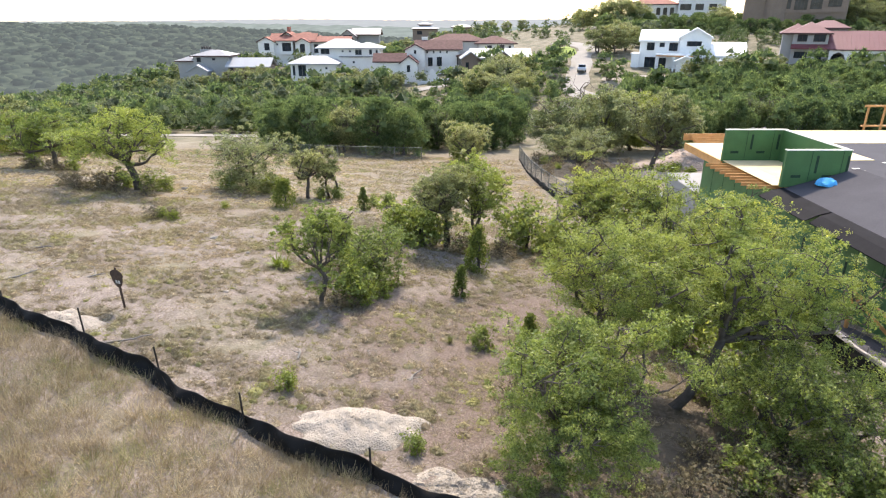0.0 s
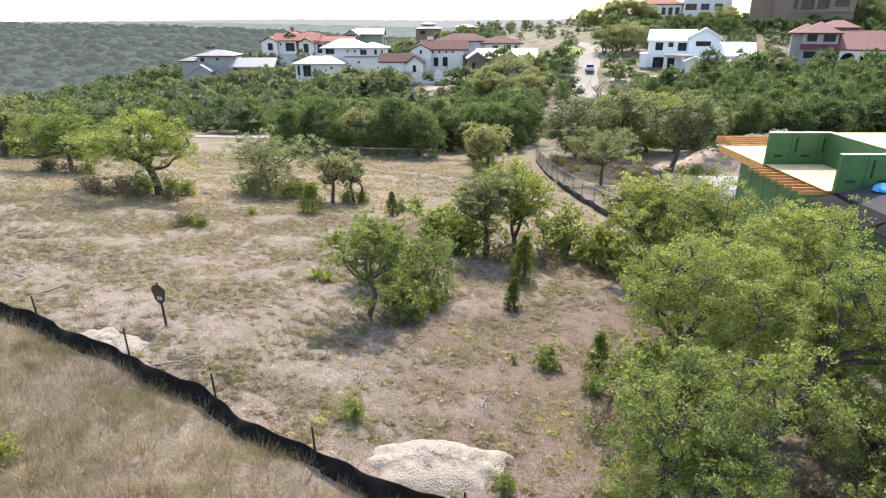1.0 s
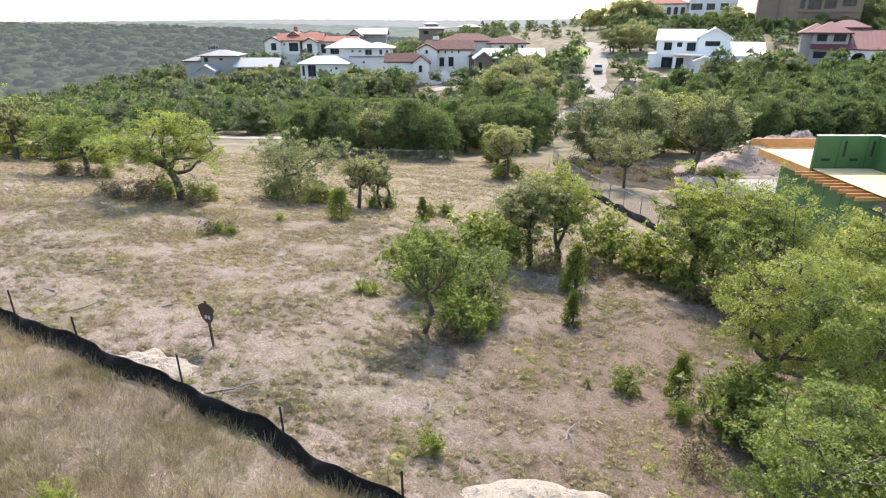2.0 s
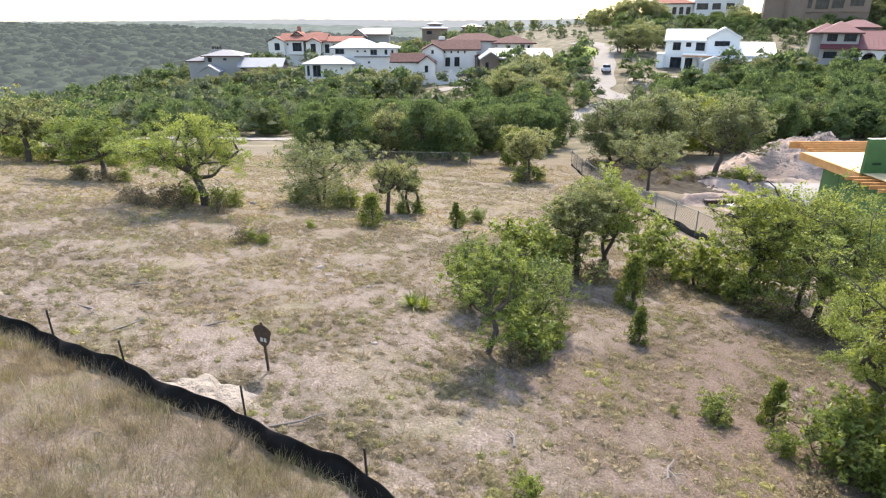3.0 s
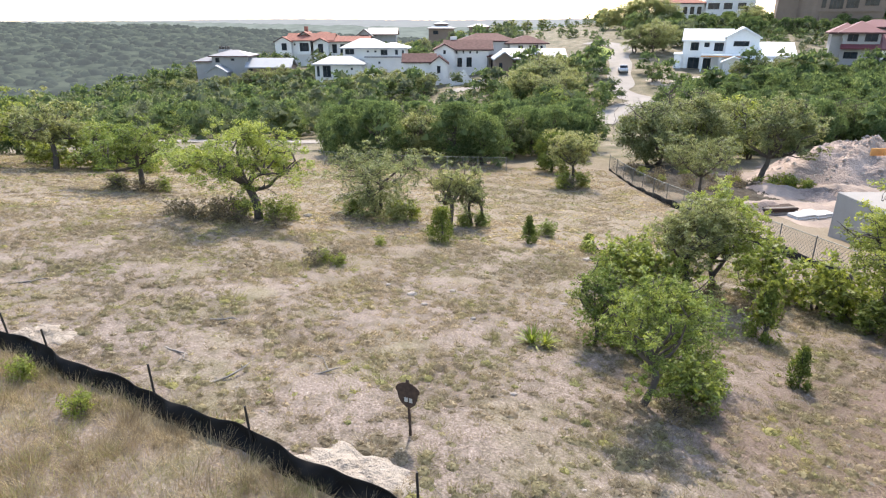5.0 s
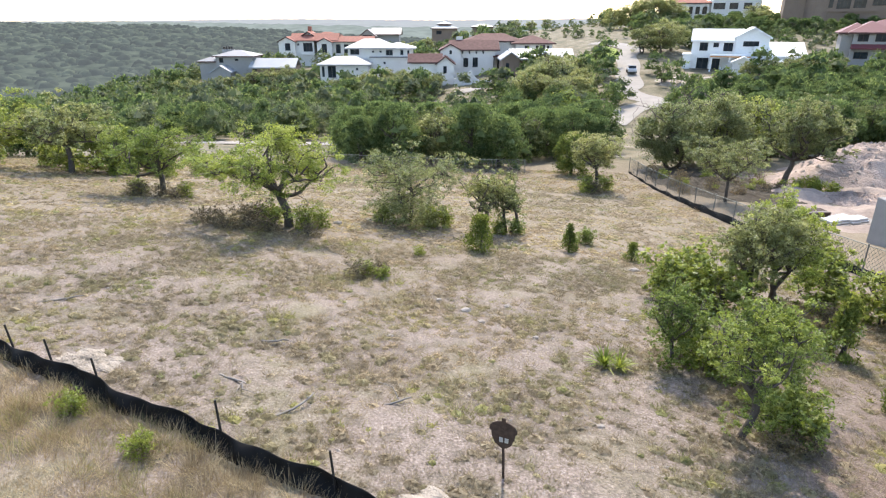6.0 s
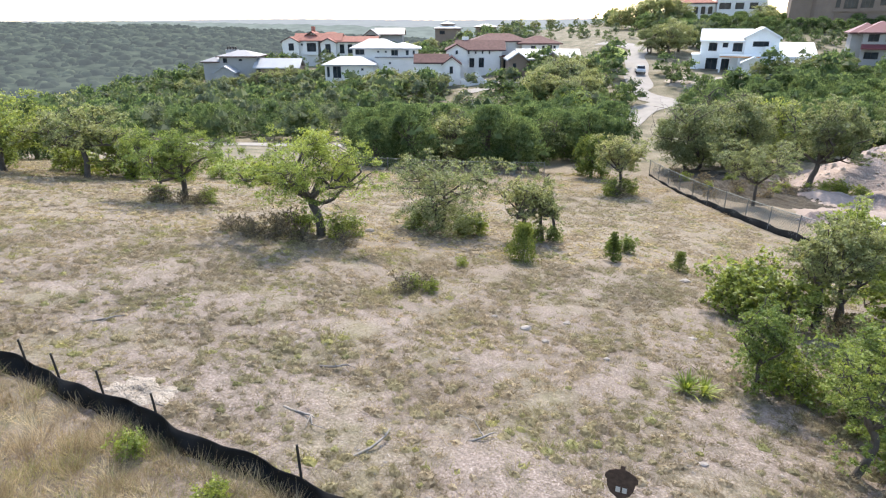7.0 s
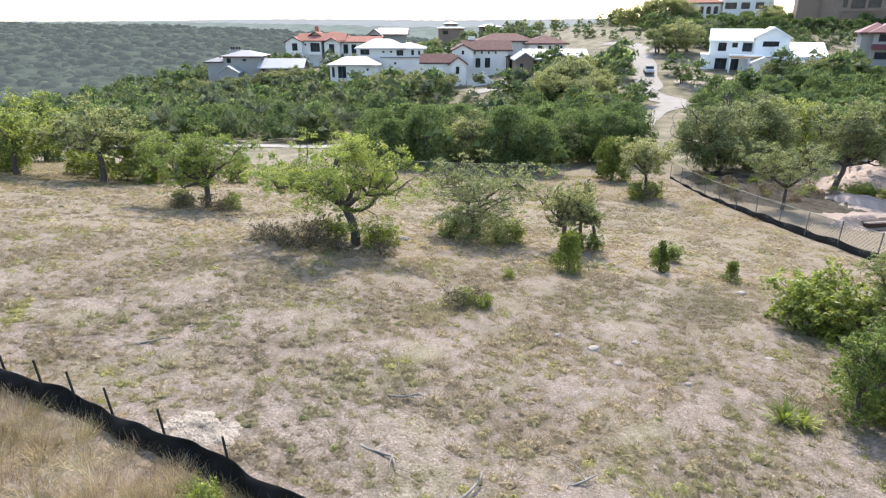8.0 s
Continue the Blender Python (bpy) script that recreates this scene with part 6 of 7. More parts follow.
def red_roof_house():
    e, block, roof, win, piece, gwall, shift = house("red_roof_house", "large stucco house with red metal roofs and arcade", 82, 138, -2.5)
    block(72.2, 74.4, 134.6, 142, -2.5, 5.2, "stucco_grey")
    block(74.4, 81.8, 133.0, 142, -2.5, 5.2, "stucco_grey")
    roof(hip(74.0, 81.8, 133.0, 142, 5.2, 2.2, 0.8), "metal_red")
    roof(hip(72.2, 78.0, 134.6, 142, 5.15, 1.9, 0.8), "metal_red")
    block(78, 86, 140, 146, 2, 6.2, "stucco_grey")
    roof(hip(78, 86, 140, 146, 6.2, 1.5, 0.7), "metal_red")
    piece("awning", 74.2, 81.9, 131.6, 133.0, 1.9, 2.2, "metal_red")
    roof(solid([(74.2, 131.6, 2.2), (81.9, 131.6, 2.2), (81.9, 133, 2.9), (74.2, 133, 2.9), (81.9, 133, 2.2), (74.2, 133, 2.2)],
               [(0, 1, 2, 3), (1, 4, 2), (0, 3, 5), (0, 5, 4, 1), (3, 2, 4, 5)]), "metal_red")
    for x0, x1, z0, z1 in ((75.3, 77.4, 3.4, 4.85), (78.7, 81.2, 3.4, 4.95), (75.2, 78.0, 0.0, 1.35), (80.0, 81.1, -0.2, 1.3)):
        win(x0, x1, 133.0, z0, z1, 1)
    block(82.0, 98.0, 134.6, 143, -2.5, 2.0, "stucco_grey")
    arcade(e, shift, [84.3, 88.1, 91.9, 95.7], 3.0, 131.6, 132.0, -2.5, 2.0, -0.15, "stucco")
    roof(solid([(81.9, 131.2, 2.0), (98.5, 131.2, 2.0), (98.5, 139, 5.6), (81.9, 139, 5.6), (81.9, 146, 2.0), (98.5, 146, 2.0),
                (81.9, 131.2, 1.8), (98.5, 131.2, 1.8), (81.9, 146, 1.8), (98.5, 146, 1.8)],
               [(0, 1, 2, 3), (3, 2, 5, 4), (6, 7, 1, 0), (8, 9, 5, 4), (6, 8, 9, 7), (0, 3, 4, 8, 6), (1, 2, 5, 9, 7)]), "metal_red")
    seams(e, shift, 82.2, 98.4, 131.2, 2.0, 139, 5.6, 0.9, "metal_red")
    for x in (84.3, 88.1, 91.9):
        win(x - 1.0, x + 1.0, 134.6, -2.2, 0.9, 1)
    face(e, 81.8, 133, 27)


red_roof_house()


def hill_houses():
    e, block, roof, win, piece, gwall, shift = house("tan_villa", "tall tan stucco villa with dark windows on the hill", 106, 200, 4)
    block(91.5, 101, 195, 207, 3, 16, "stucco_tan")
    block(101, 121.5, 193.2, 206, 3, 17, "stucco_tan")
    bm = rod((101.5, 196.5, 3), (101.5, 196.5, 15.5), 4.2, 4.2, 24)
    part("round_bay", shift(bm), M["stucco_tan"], e)
    for x0, x1, z0, z1, b in ((102.6, 105.2, 11.0, 14.4, 1), (106.2, 110.0, 10.7, 14.4, 3), (110.8, 114.2, 10.9, 14.4, 2), (115.8, 119.6, 11.5, 14.4, 2)):
        win(x0, x1, 193.2, z0, z1, b)
    piece("ledge", 101, 121.6, 192.7, 193.2, 9.9, 10.3, "stucco_tan")
    roof(hip(91.5, 121.5, 193.2, 207, 17, 2.5), "tile_dark")
    face(e, 106, 193.2, 24)

    e, block, roof, win, piece, gwall, shift = house("white_villa", "long white villa with terracotta roof on the hill", 80, 228, 6)
    block(64.5, 82.0, 224.2, 232, 6, 13.1, "stucco")
    arcade(e, shift, [75.2, 77.6, 80.0], 1.8, 223.2, 223.6, 6, 13.1, 11.2, "stucco")
    block(64.5, 74.0, 223.2, 224.2, 6, 13.1, "stucco")
    roof(hip(64.5, 82.0, 223.2, 232, 13.2, 1.8), "tile_red")
    block(82.0, 98.0, 222.4, 232, 6, 16, "stucco")
    roof(hip(82, 98, 222.4, 232, 16, 1.5), "tile_red")
    for x0, x1 in ((82.6, 86.4), (87.8, 90.6), (92.4, 95.0)):
        win(x0, x1, 222.4, 11.1, 13.1, 1)
    win(71.2, 72.0, 223.2, 11.2, 12.2, 0)
    win(66.0, 67.4, 223.2, 11.4, 12.8, 0)
    for x in (75.2, 77.6, 80.0):
        win(x - 0.7, x + 0.7, 224.2, 9.6, 12.0, 0)
    face(e, 82, 222.4, 18)


hill_houses()


def grey_house():
    e, block, roof, win, piece, gwall, shift = house("grey_house", "grey stucco house with low grey metal roofs", -68, 190, -10)
    block(-75.4, -64.8, 187.2, 196, -12, -2.2, "stucco_grey")
    roof(hip(-75.4, -64.8, 187.2, 196, -2.15, 1.5, 0.8), "metal_grey")
    win(-74.4, -73.2, 187.2, -4.0, -2.7, 0)
    win(-69.8, -68.8, 187.2, -3.5, -2.9, 0)
    block(-80.6, -75.4, 188, 196, -12, -3.7, "stucco_grey")
    roof(hip(-80.6, -75.0, 188, 196, -3.65, 1.2, 0.7), "metal_grey")
    for k in range(4):
        piece("chimney_pot", -75.2 + k * 0.8, -74.7 + k * 0.8, 194, 194.5, -2.4, 0.2, "trim_dark")
    piece("chimney", -75.6, -71.8, 193.8, 194.7, -2.4, -0.6, "stucco_grey")
    gwall(-75.6, -70.0, 182.6, 187.2, -12, -6.2, 1.6, mat="stucco_grey")
    roof(gable(-75.6, -70.0, 182.6, 187.2, -6.08, 1.6, "y", 0.4), "metal_pale")
    block(-64.8, -52.2, 186.0, 193, -12, -4.9, "stucco_tan")
    roof(gable(-64.8, -52.2, 185.2, 193, -4.9, 2.1, "x", 0.5), "metal_pale")
    win(-64.4, -63.3, 186.0, -6.8, -5.4, 0)


def white_hip_house():
    e, block, roof, win, piece, gwall, shift = house("white_hip_house", "white two-storey house with pale hipped metal roofs", -28, 174, -8)
    block(-34.0, -17.2, 170, 178, -9, 0.75, "stucco")
    roof(hip(-34.0, -22.0, 170, 178, 0.8, 2.2, 0.9), "metal_pale")
    roof(hip(-25.0, -17.0, 170.4, 177.6, 0.75, 1.3, 0.8), "metal_pale")
    block(-40.4, -28.2, 163.5, 170.5, -10, -2.95, "stucco")
    roof(hip(-40.4, -28.2, 163.5, 170.5, -2.9, 1.8, 0.8), "metal_pale")
    piece("eave", -28.2, -16.8, 168.2, 170.0, -1.6, -1.35, "metal_grey")
    block(-28.2, -17.2, 168.6, 170.0, -9, -1.6, "stucco")
    for x0, x1, yy, z0, z1, b in ((-33.4, -31.0, 170, -0.9, 0.5, 1), (-27.7, -27.1, 170, -0.4, 0.1, 0), (-25.7, -25.1, 170, -0.4, 0.1, 0), (-24.0, -22.2, 170, -1.1, 0.3, 1),
                                  (-20.2, -19.4, 170, -1.0, 0.3, 0), (-18.4, -17.8, 170, -0.9, 0.2, 0), (-38.4, -36.3, 163.5, -6.2, -3.3, 1), (-31.2, -30.6, 163.5, -4.4, -3.8, 0),
                                  (-39.9, -39.2, 163.5, -6.0, -3.4, 0), (-24.6, -24.0, 168.6, -3.2, -2.6, 0)):
        win(x0, x1, yy, z0, z1, b, "metal_grey")


def red_tile_house():
    e, block, roof, win, piece, gwall, shift = house("terracotta_house", "white stucco house with terracotta tile gables", -52, 228, -6)
    gwall(-66.0, -60.4, 223.0, 232, -7.5, 0.9, 1.4)
    roof(gable(-66.0, -60.4, 223.0, 232, 0.95, 1.4, "y", 0.5), "tile_red")
    block(-60.4, -54.0, 224.4, 233, -7.5, 1.3, "stucco")
    roof(gable(-62.0, -46.0, 224.4, 234, 1.3, 2.1, "x", 0.5), "tile_red")
    gwall(-58.6, -54.6, 228, 236, -2, 2.7, 1.2)
    roof(gable(-58.6, -54.6, 227.4, 236, 2.8, 1.2, "y", 0.5), "tile_red")
    block(-54.0, -47.0, 229, 236, -2, 2.5, "stucco")
    roof(hip(-55.0, -46.0, 229, 236, 2.5, 1.3, 0.5), "tile_red")
    gwall(-52.6, -47.4, 222.4, 231, -7.5, 0.6, 1.3)
    roof(gable(-52.6, -47.4, 222.0, 231, 0.7, 1.3, "y", 0.4), "tile_red")
    block(-47.4, -35.0, 224.5, 233, -7.5, 0.9, "stucco")
    roof(gable(-48.0, -33.5, 224.0, 233, 0.95, 1.5, "x", 0.6), "tile_red")
    for x0, x1, yy, z0, z1, b in ((-63.8, -62.0, 223, -2.2, 0.2, 0), (-59.8, -59.2, 224.4, -0.6, 0.1, 0), (-57.8, -54.6, 224.4, -3.0, 0.3, 2), (-51.0, -49.2, 222.4, -3.2, 0.0, 0),
                                  (-46.4, -44.8, 224.5, -3.2, -0.2, 0), (-43.6, -42.0, 224.5, -3.2, -0.2, 0), (-40.6, -39.4, 224.5, -1.6, -0.3, 0), (-37.8, -36.8, 224.5, -1.6, -0.3, 0)):
        win(x0, x1, yy, z0, z1, b)
    piece("balcony", -58.4, -53.8, 223.2, 224.4, -3.6, -2.6, "stucco")
    piece("chimney", -57.4, -56.2, 232, 233.2, 2, 5.6, "tile_red")


def brown_tile_house():
    e, block, roof, win, piece, gwall, shift = house("courtyard_house", "white courtyard house with brown tile roofs", 4, 165, -6)
    gwall(-9.6, -4.6, 158.0, 166, -7.5, 0.9, 1.3)
    roof(gable(-9.6, -4.6, 158.0, 168, 0.95, 1.3, "y", 0.4), "tile_dark")
    block(-4.6, 4.0, 160.5, 168, -7.5, 1.0, "stucco")
    roof(gable(-7.0, 4.6, 160.5, 168, 1.05, 1.9, "x", 0.5), "tile_dark")
    block(3.0, 11.0, 165.5, 174, -6, 2.6, "stucco")
    roof(hip(-3.0, 11.0, 165.5, 174, 2.7, 1.7, 0.7), "tile_dark")
    block(9.4, 18.6, 163.5, 172, -6, 2.1, "stucco")
    roof(hip(9.0, 18.6, 163.5, 172, 2.2, 1.7, 0.8), "tile_dark")
    piece("porch_roof", 3.4, 8.6, 160.0, 165.4, -1.0, -0.7, "tile_dark")
    for x in (3.6, 5.8, 8.2):
        piece("porch_post", x, x + 0.25, 160.1, 160.35, -6, -1.0, "trim_dark")
    gwall(-16.5, -10.0, 152.5, 158, -8, -1.6, 1.6, along="x")
    roof(gable(-17.0, -9.4, 152.5, 158, -1.48, 1.6, "x", 0.4), "tile_dark")
    gwall(-10.4, -6.4, 152.0, 158, -8, -1.9, 1.5)
    roof(gable(-10.4, -6.4, 152.0, 158, -1.78, 1.5, "y", 0.4), "tile_dark")
    for x0, x1, yy, z0, z1, b in ((-3.9, -2.7, 160.5, -3.4, -1.2, 1), (-1.6, -0.3, 160.5, -3.4, -1.1, 1), (-4.3, -3.9, 160.5, -0.2, 0.4, 0), (-2.6, -2.2, 160.5, -0.2, 0.4, 0), (-0.9, -0.5, 160.5, -0.2, 0.4, 0),
                                  (0.8, 1.2, 160.5, -0.2, 0.4, 0), (3.6, 4.9, 165.5, 0.4, 1.9, 0), (11.6, 12.8, 163.5, 0.4, 1.6, 1), (14.4, 15.0, 163.5, 0.4, 1.6, 0), (17.2, 17.8, 163.5, 0.4, 1.6, 0),
                                  (-8.9, -8.1, 152.0, -4.2, -2.6, 0), (-7.4, -6.8, 158.0, -0.2, 0.7, 0), (5.0, 7.6, 165.5, -4.2, -1.4, 2)):
        win(x0, x1, yy, z0, z1, b)
    piece("chimney", -5.6, -4.0, 164.5, 165.6, 1.5, 3.7, "stucco")
    # curved courtyard wall
    prof = [(-6.4, -8.5)] + [(-6.4 + 8.6 * u, -5.3 + 1.9 * math.exp(-((u - 0.42) / 0.12) ** 2) + 0.5 * math.cos(u * 12) * 0.5) for u in np.linspace(0, 1, 30)] + [(2.2, -8.5)]
    bm = bmesh.new()
    f = bm.faces.new([bm.verts.new((p, 148.0, q)) for p, q in prof])
    out = bmesh.ops.extrude_face_region(bm, geom=[f])
    bmesh.ops.translate(bm, vec=(0, 0.4, 0), verts=[v for v in out["geom"] if isinstance(v, bmesh.types.BMVert)])
    bmesh.ops.recalc_face_normals(bm, faces=bm.faces)
    part("courtyard_wall", shift(bm), M["stucco"], e, "white courtyard wall with a curved crest")

    e, block, roof, win, piece, gwall, shift = house("gabled_house", "tan house with pale metal gables among trees", 12, 153, -5)
    gwall(4.6, 8.6, 147.6, 156, -8, -0.6, 1.3, mat="stucco_tan")
    roof(gable(4.6, 8.6, 147.6, 156, -0.5, 1.35, "y", 0.5), "metal_pale")
    block(7.4, 20.5, 150.0, 156, -8, -0.5, "stucco_tan")
    roof(gable(7.0, 21.0, 149.4, 157, -0.5, 1.8, "x", 0.5), "metal_pale")
    gwall(12.6, 16.2, 148.2, 156, -8, -0.5, 1.3, mat="stucco_tan")
    roof(gable(12.6, 16.2, 148.2, 154, -0.4, 1.35, "y", 0.4), "metal_pale")
    win(5.4, 6.2, 147.6, -3.8, -1.6, 0)
    win(7.0, 8.2, 147.6, -6.6, -4.4, 1)
    piece("chimney", 14.0, 15.0, 152.5, 153.3, 0.5, 2.2, "trim_dark")


def farthest_houses():
    e, block, roof, win, piece, gwall, shift = house("dark_gabled_house", "dark-gabled house with pale roof far off", -36, 264, -4)
    gwall(-42.6, -36.2, 260, 268, -6, 1.9, 2.4, mat="stucco_grey")
    roof(gable(-42.6, -36.2, 260, 268, 2.0, 2.4, "y", 0.7), "metal_grey")
    block(-37, -27, 264, 271, -6, 2.6, "stucco_grey")
    roof(gable(-38, -26.5, 263, 272, 2.6, 2.2, "x", 0.5), "metal_grey")
    win(-41.4, -37.6, 260, 0.2, 2.2, 2)
    e, block, roof, win, piece, gwall, shift = house("hilltop_house", "tan house with pale stepped roofs on the far hill", -8, 294, 0)
    block(-14.0, -2.5, 290, 298, -3, 4.3, "stucco_tan")
    roof(hip(-14.0, -2.5, 290, 298, 4.4, 1.2, 0.8), "stucco")
    block(-11.0, -5.5, 293, 298, 4, 6.2, "stucco_tan")
    roof(hip(-11.0, -5.5, 293, 298, 6.2, 1.0, 0.8), "stucco")
    win(-12.0, -9.6, 290, 1.8, 3.4, 1)
    e, block, roof, win, piece, gwall, shift = house("low_house", "low dark-roofed house on the far hill", 9, 294, 0)
    block(4.5, 13.5, 290, 297, -2, 5.0, "stucco_tan")
    roof(hip(4.5, 13.5, 290, 297, 5.0, 1.2, 0.9), "metal_grey")
    win(6.0, 8.0, 290, 3.2, 4.6, 1)


for build in (grey_house, white_hip_house, red_tile_house, brown_tile_house, farthest_houses):
    build()


def gatehouse():
    z = ground_z(28.6, 147.0)
    e, block, roof, win, piece, gwall, shift = house("stone_gatehouse", "small reddish stone gatehouse with hipped grey roof by the road", 28.6, 147.0, z)
    block(27.1, 30.1, 145.5, 148.5, z - 0.6, -2.35, "gate_stone", "reddish stone wall")
    roof(hip(27.1, 30.1, 145.5, 148.5, -2.3, 0.95, 0.5), "stucco_grey")
    win(27.9, 29.2, 145.5, -4.4, -3.0, 1)


gatehouse()


def parked_car():
    x, y = 30.2, 134.2
    e = thing("parked_car", (x, y, ground_z(x, y) + 0.2), "pale silver car parked beside the road", "car", turn=78)
    prof = [(-2.2, 0.35), (2.2, 0.35), (2.25, 0.75), (1.9, 0.95), (1.0, 1.05), (-2.1, 1.0), (-2.25, 0.7)]
    bm = bmesh.new()
    f = bm.faces.new([bm.verts.new((p, -0.88, q)) for p, q in prof])
    out = bmesh.ops.extrude_face_region(bm, geom=[f])
    bmesh.ops.translate(bm, vec=(0, 1.76, 0), verts=[v for v in out["geom"] if isinstance(v, bmesh.types.BMVert)])
    bmesh.ops.recalc_face_normals(bm, faces=bm.faces)
    bmesh.ops.bevel(bm, geom=bm.edges[:], offset=0.08, segments=2, affect="EDGES")
    part("body", bm, M["paint_car"], e)
    cab = [(-1.9, 1.0), (0.9, 1.0), (0.3, 1.48), (-1.5, 1.5)]
    bm = bmesh.new()
    f = bm.faces.new([bm.verts.new((p, -0.74, q)) for p, q in cab])
    out = bmesh.ops.extrude_face_region(bm, geom=[f])
    bmesh.ops.translate(bm, vec=(0, 1.48, 0), verts=[v for v in out["geom"] if isinstance(v, bmesh.types.BMVert)])
    bmesh.ops.recalc_face_normals(bm, faces=bm.faces)
    part("cabin_glass", bm, M["glass"], e, "dark glass")
    part("roof", cube(-1.45, 0.25, -0.7, 0.7, 1.48, 1.54, 0.02), M["paint_car"], e)
    for wx in (-1.35, 1.35):
        for wy in (-0.82, 0.82):
            w = part("wheel", rod((wx, wy - 0.11, 0.33), (wx, wy + 0.11, 0.33), 0.33, sides=16), M["rubber"], e)
            part("rim", rod((wx, wy - 0.12, 0.33), (wx, wy + 0.12, 0.33), 0.2, sides=12), M["metal_pale"], w)


parked_car()

# ---- grass, stones and litter ----
def tuft(seed, blades, height, spread, width, droop=0.5):
    """One tussock of thin blades, each a single narrow triangle."""
    r = np.random.default_rng(seed)
    a = r.uniform(0, 6.28, blades)
    q = np.sqrt(r.random(blades)) * spread * 0.35
    base = np.stack([np.cos(a) * q, np.sin(a) * q, np.zeros(blades) - 0.02], 1)
    b = a + r.normal(size=blades) * 0.6
    out = spread * r.uniform(0.2, 1.0, blades)
    h = height * r.uniform(0.45, 1.0, blades) * (1 - droop * 0.5 * (out / spread) ** 2)
    tip = base + np.stack([np.cos(b) * out, np.sin(b) * out, h], 1)
    side = np.stack([-np.sin(b), np.cos(b), np.zeros(blades)], 1) * width / 2
    v = np.stack([base - side, base + side, tip], 1).reshape(-1, 3)
    return v


def dome(seed, blades, height, spread, width):
    """A soft low cushion of fine dry grass: hair-thin blades springing from all over a low mat."""
    r = np.random.default_rng(seed)
    a, q = r.uniform(0, 6.28, blades), np.sqrt(r.random(blades))
    d = np.stack([np.cos(a), np.sin(a), np.zeros(blades)], 1)
    lobe = 1 + 0.25 * np.sin(a * 2 + seed) + 0.15 * np.sin(a * 3 + 2.0 * seed)
    full = height * (1.1 - 0.75 * q ** 2)
    low = full * r.uniform(0.0, 0.55, blades)
    base = d * (q * lobe * spread * 0.8)[:, None] + np.stack([0 * low, 0 * low, low - 0.015], 1)
    run = spread * r.uniform(0.15, 0.5, blades)
    lean = d * (0.25 + 0.75 * q)[:, None] + r.normal(size=(blades, 3)) * [0.5, 0.5, 0]
    tip = base + lean * run[:, None] + np.stack([0 * low, 0 * low, full * r.uniform(0.25, 0.75, blades)], 1)
    b = a + r.normal(size=blades) * 1.5
    side = np.stack([-np.sin(b), np.cos(b), r.normal(size=blades) * 0.5], 1) * width / 2
    body = thatch_cap(r, spread * 0.56, height * 0.3, 7 if blades > 40 else 5)
    return np.concatenate([body, np.stack([base - side, base + side, tip], 1).reshape(-1, 3)])


def thatch_cap(r, radius, height, n=9):
    """The matted heart of a tussock: a ragged low cap of small faces."""
    a = np.linspace(0, 6.283, n, endpoint=False)
    rim = np.stack([np.cos(a), np.sin(a), 0 * a], 1) * (radius * r.uniform(0.75, 1.2, n))[:, None] - [0, 0, 0.015]
    mid = np.stack([np.cos(a + 0.3), np.sin(a + 0.3), 0 * a], 1) * (radius * 0.55 * r.uniform(0.7, 1.25, n))[:, None]
    mid[:, 2] = height * r.uniform(0.55, 0.95, n)
    top = np.tile([0, 0, height], (n, 1)) + r.normal(size=(n, 3)) * 0.01
    nr, nm = np.roll(rim, -1, 0), np.roll(mid, -1, 0)
    return np.stack([rim, nr, mid, nr, nm, mid, mid, nm, top], 1).reshape(-1, 3)


def strew(name, kinds, x, y, size, mat, label, category, sides=3, seed=0, lift=0.0):
    """Copies of small shapes laid on the ground and joined into one."""
    r = np.random.default_rng(seed)
    pick = r.integers(0, len(kinds), len(x))
    out = []
    for k, base in enumerate(kinds):
        m = pick == k
        if not m.any():
            continue
        xs, ys, s = x[m], y[m], size[m]
        a = r.uniform(0, 6.28, m.sum())
        ca, sa = (np.cos(a) * s)[:, None], (np.sin(a) * s)[:, None]
        v = np.empty((m.sum(), len(base), 3), np.float32)
        v[:, :, 0] = xs[:, None] + ca * base[None, :, 0] - sa * base[None, :, 1]
        v[:, :, 1] = ys[:, None] + sa * base[None, :, 0] + ca * base[None, :, 1]
        v[:, :, 2] = (land(xs, ys) + lift)[:, None] + s[:, None] * base[None, :, 2]
        out.append(v.reshape(-1, 3))
    v = np.concatenate(out)
    n = len(v) // sides
    return tagged(new(name, mesh_from(name, v, np.full(n, sides), np.arange(n * sides), mat)), label, category, kind="stuff")


def fence_line(x):
    p = np.array(FENCE)
    return np.interp(x, p[:, 0], p[:, 1])


def spread_over(seed, x0, x1, y0, y1, per, keep):
    r = np.random.default_rng(seed)
    n = int((x1 - x0) * (y1 - y0) * per)
    x, y = r.uniform(x0, x1, n), r.uniform(y0, y1, n)
    ok = keep(x, y, r)
    return x[ok], y[ok], r


def patches(x, y, seed, waves, level):
    return wrinkle(x, y, seed, waves, 1.0 / waves[0]) / 2.5 > level


def seen(x, y):
    """The stretch of meadow that can come into view."""
    return (x > -8 - 0.78 * (y - 3) - 7) & (x < 2 + 0.75 * y) & (x < 7.2)


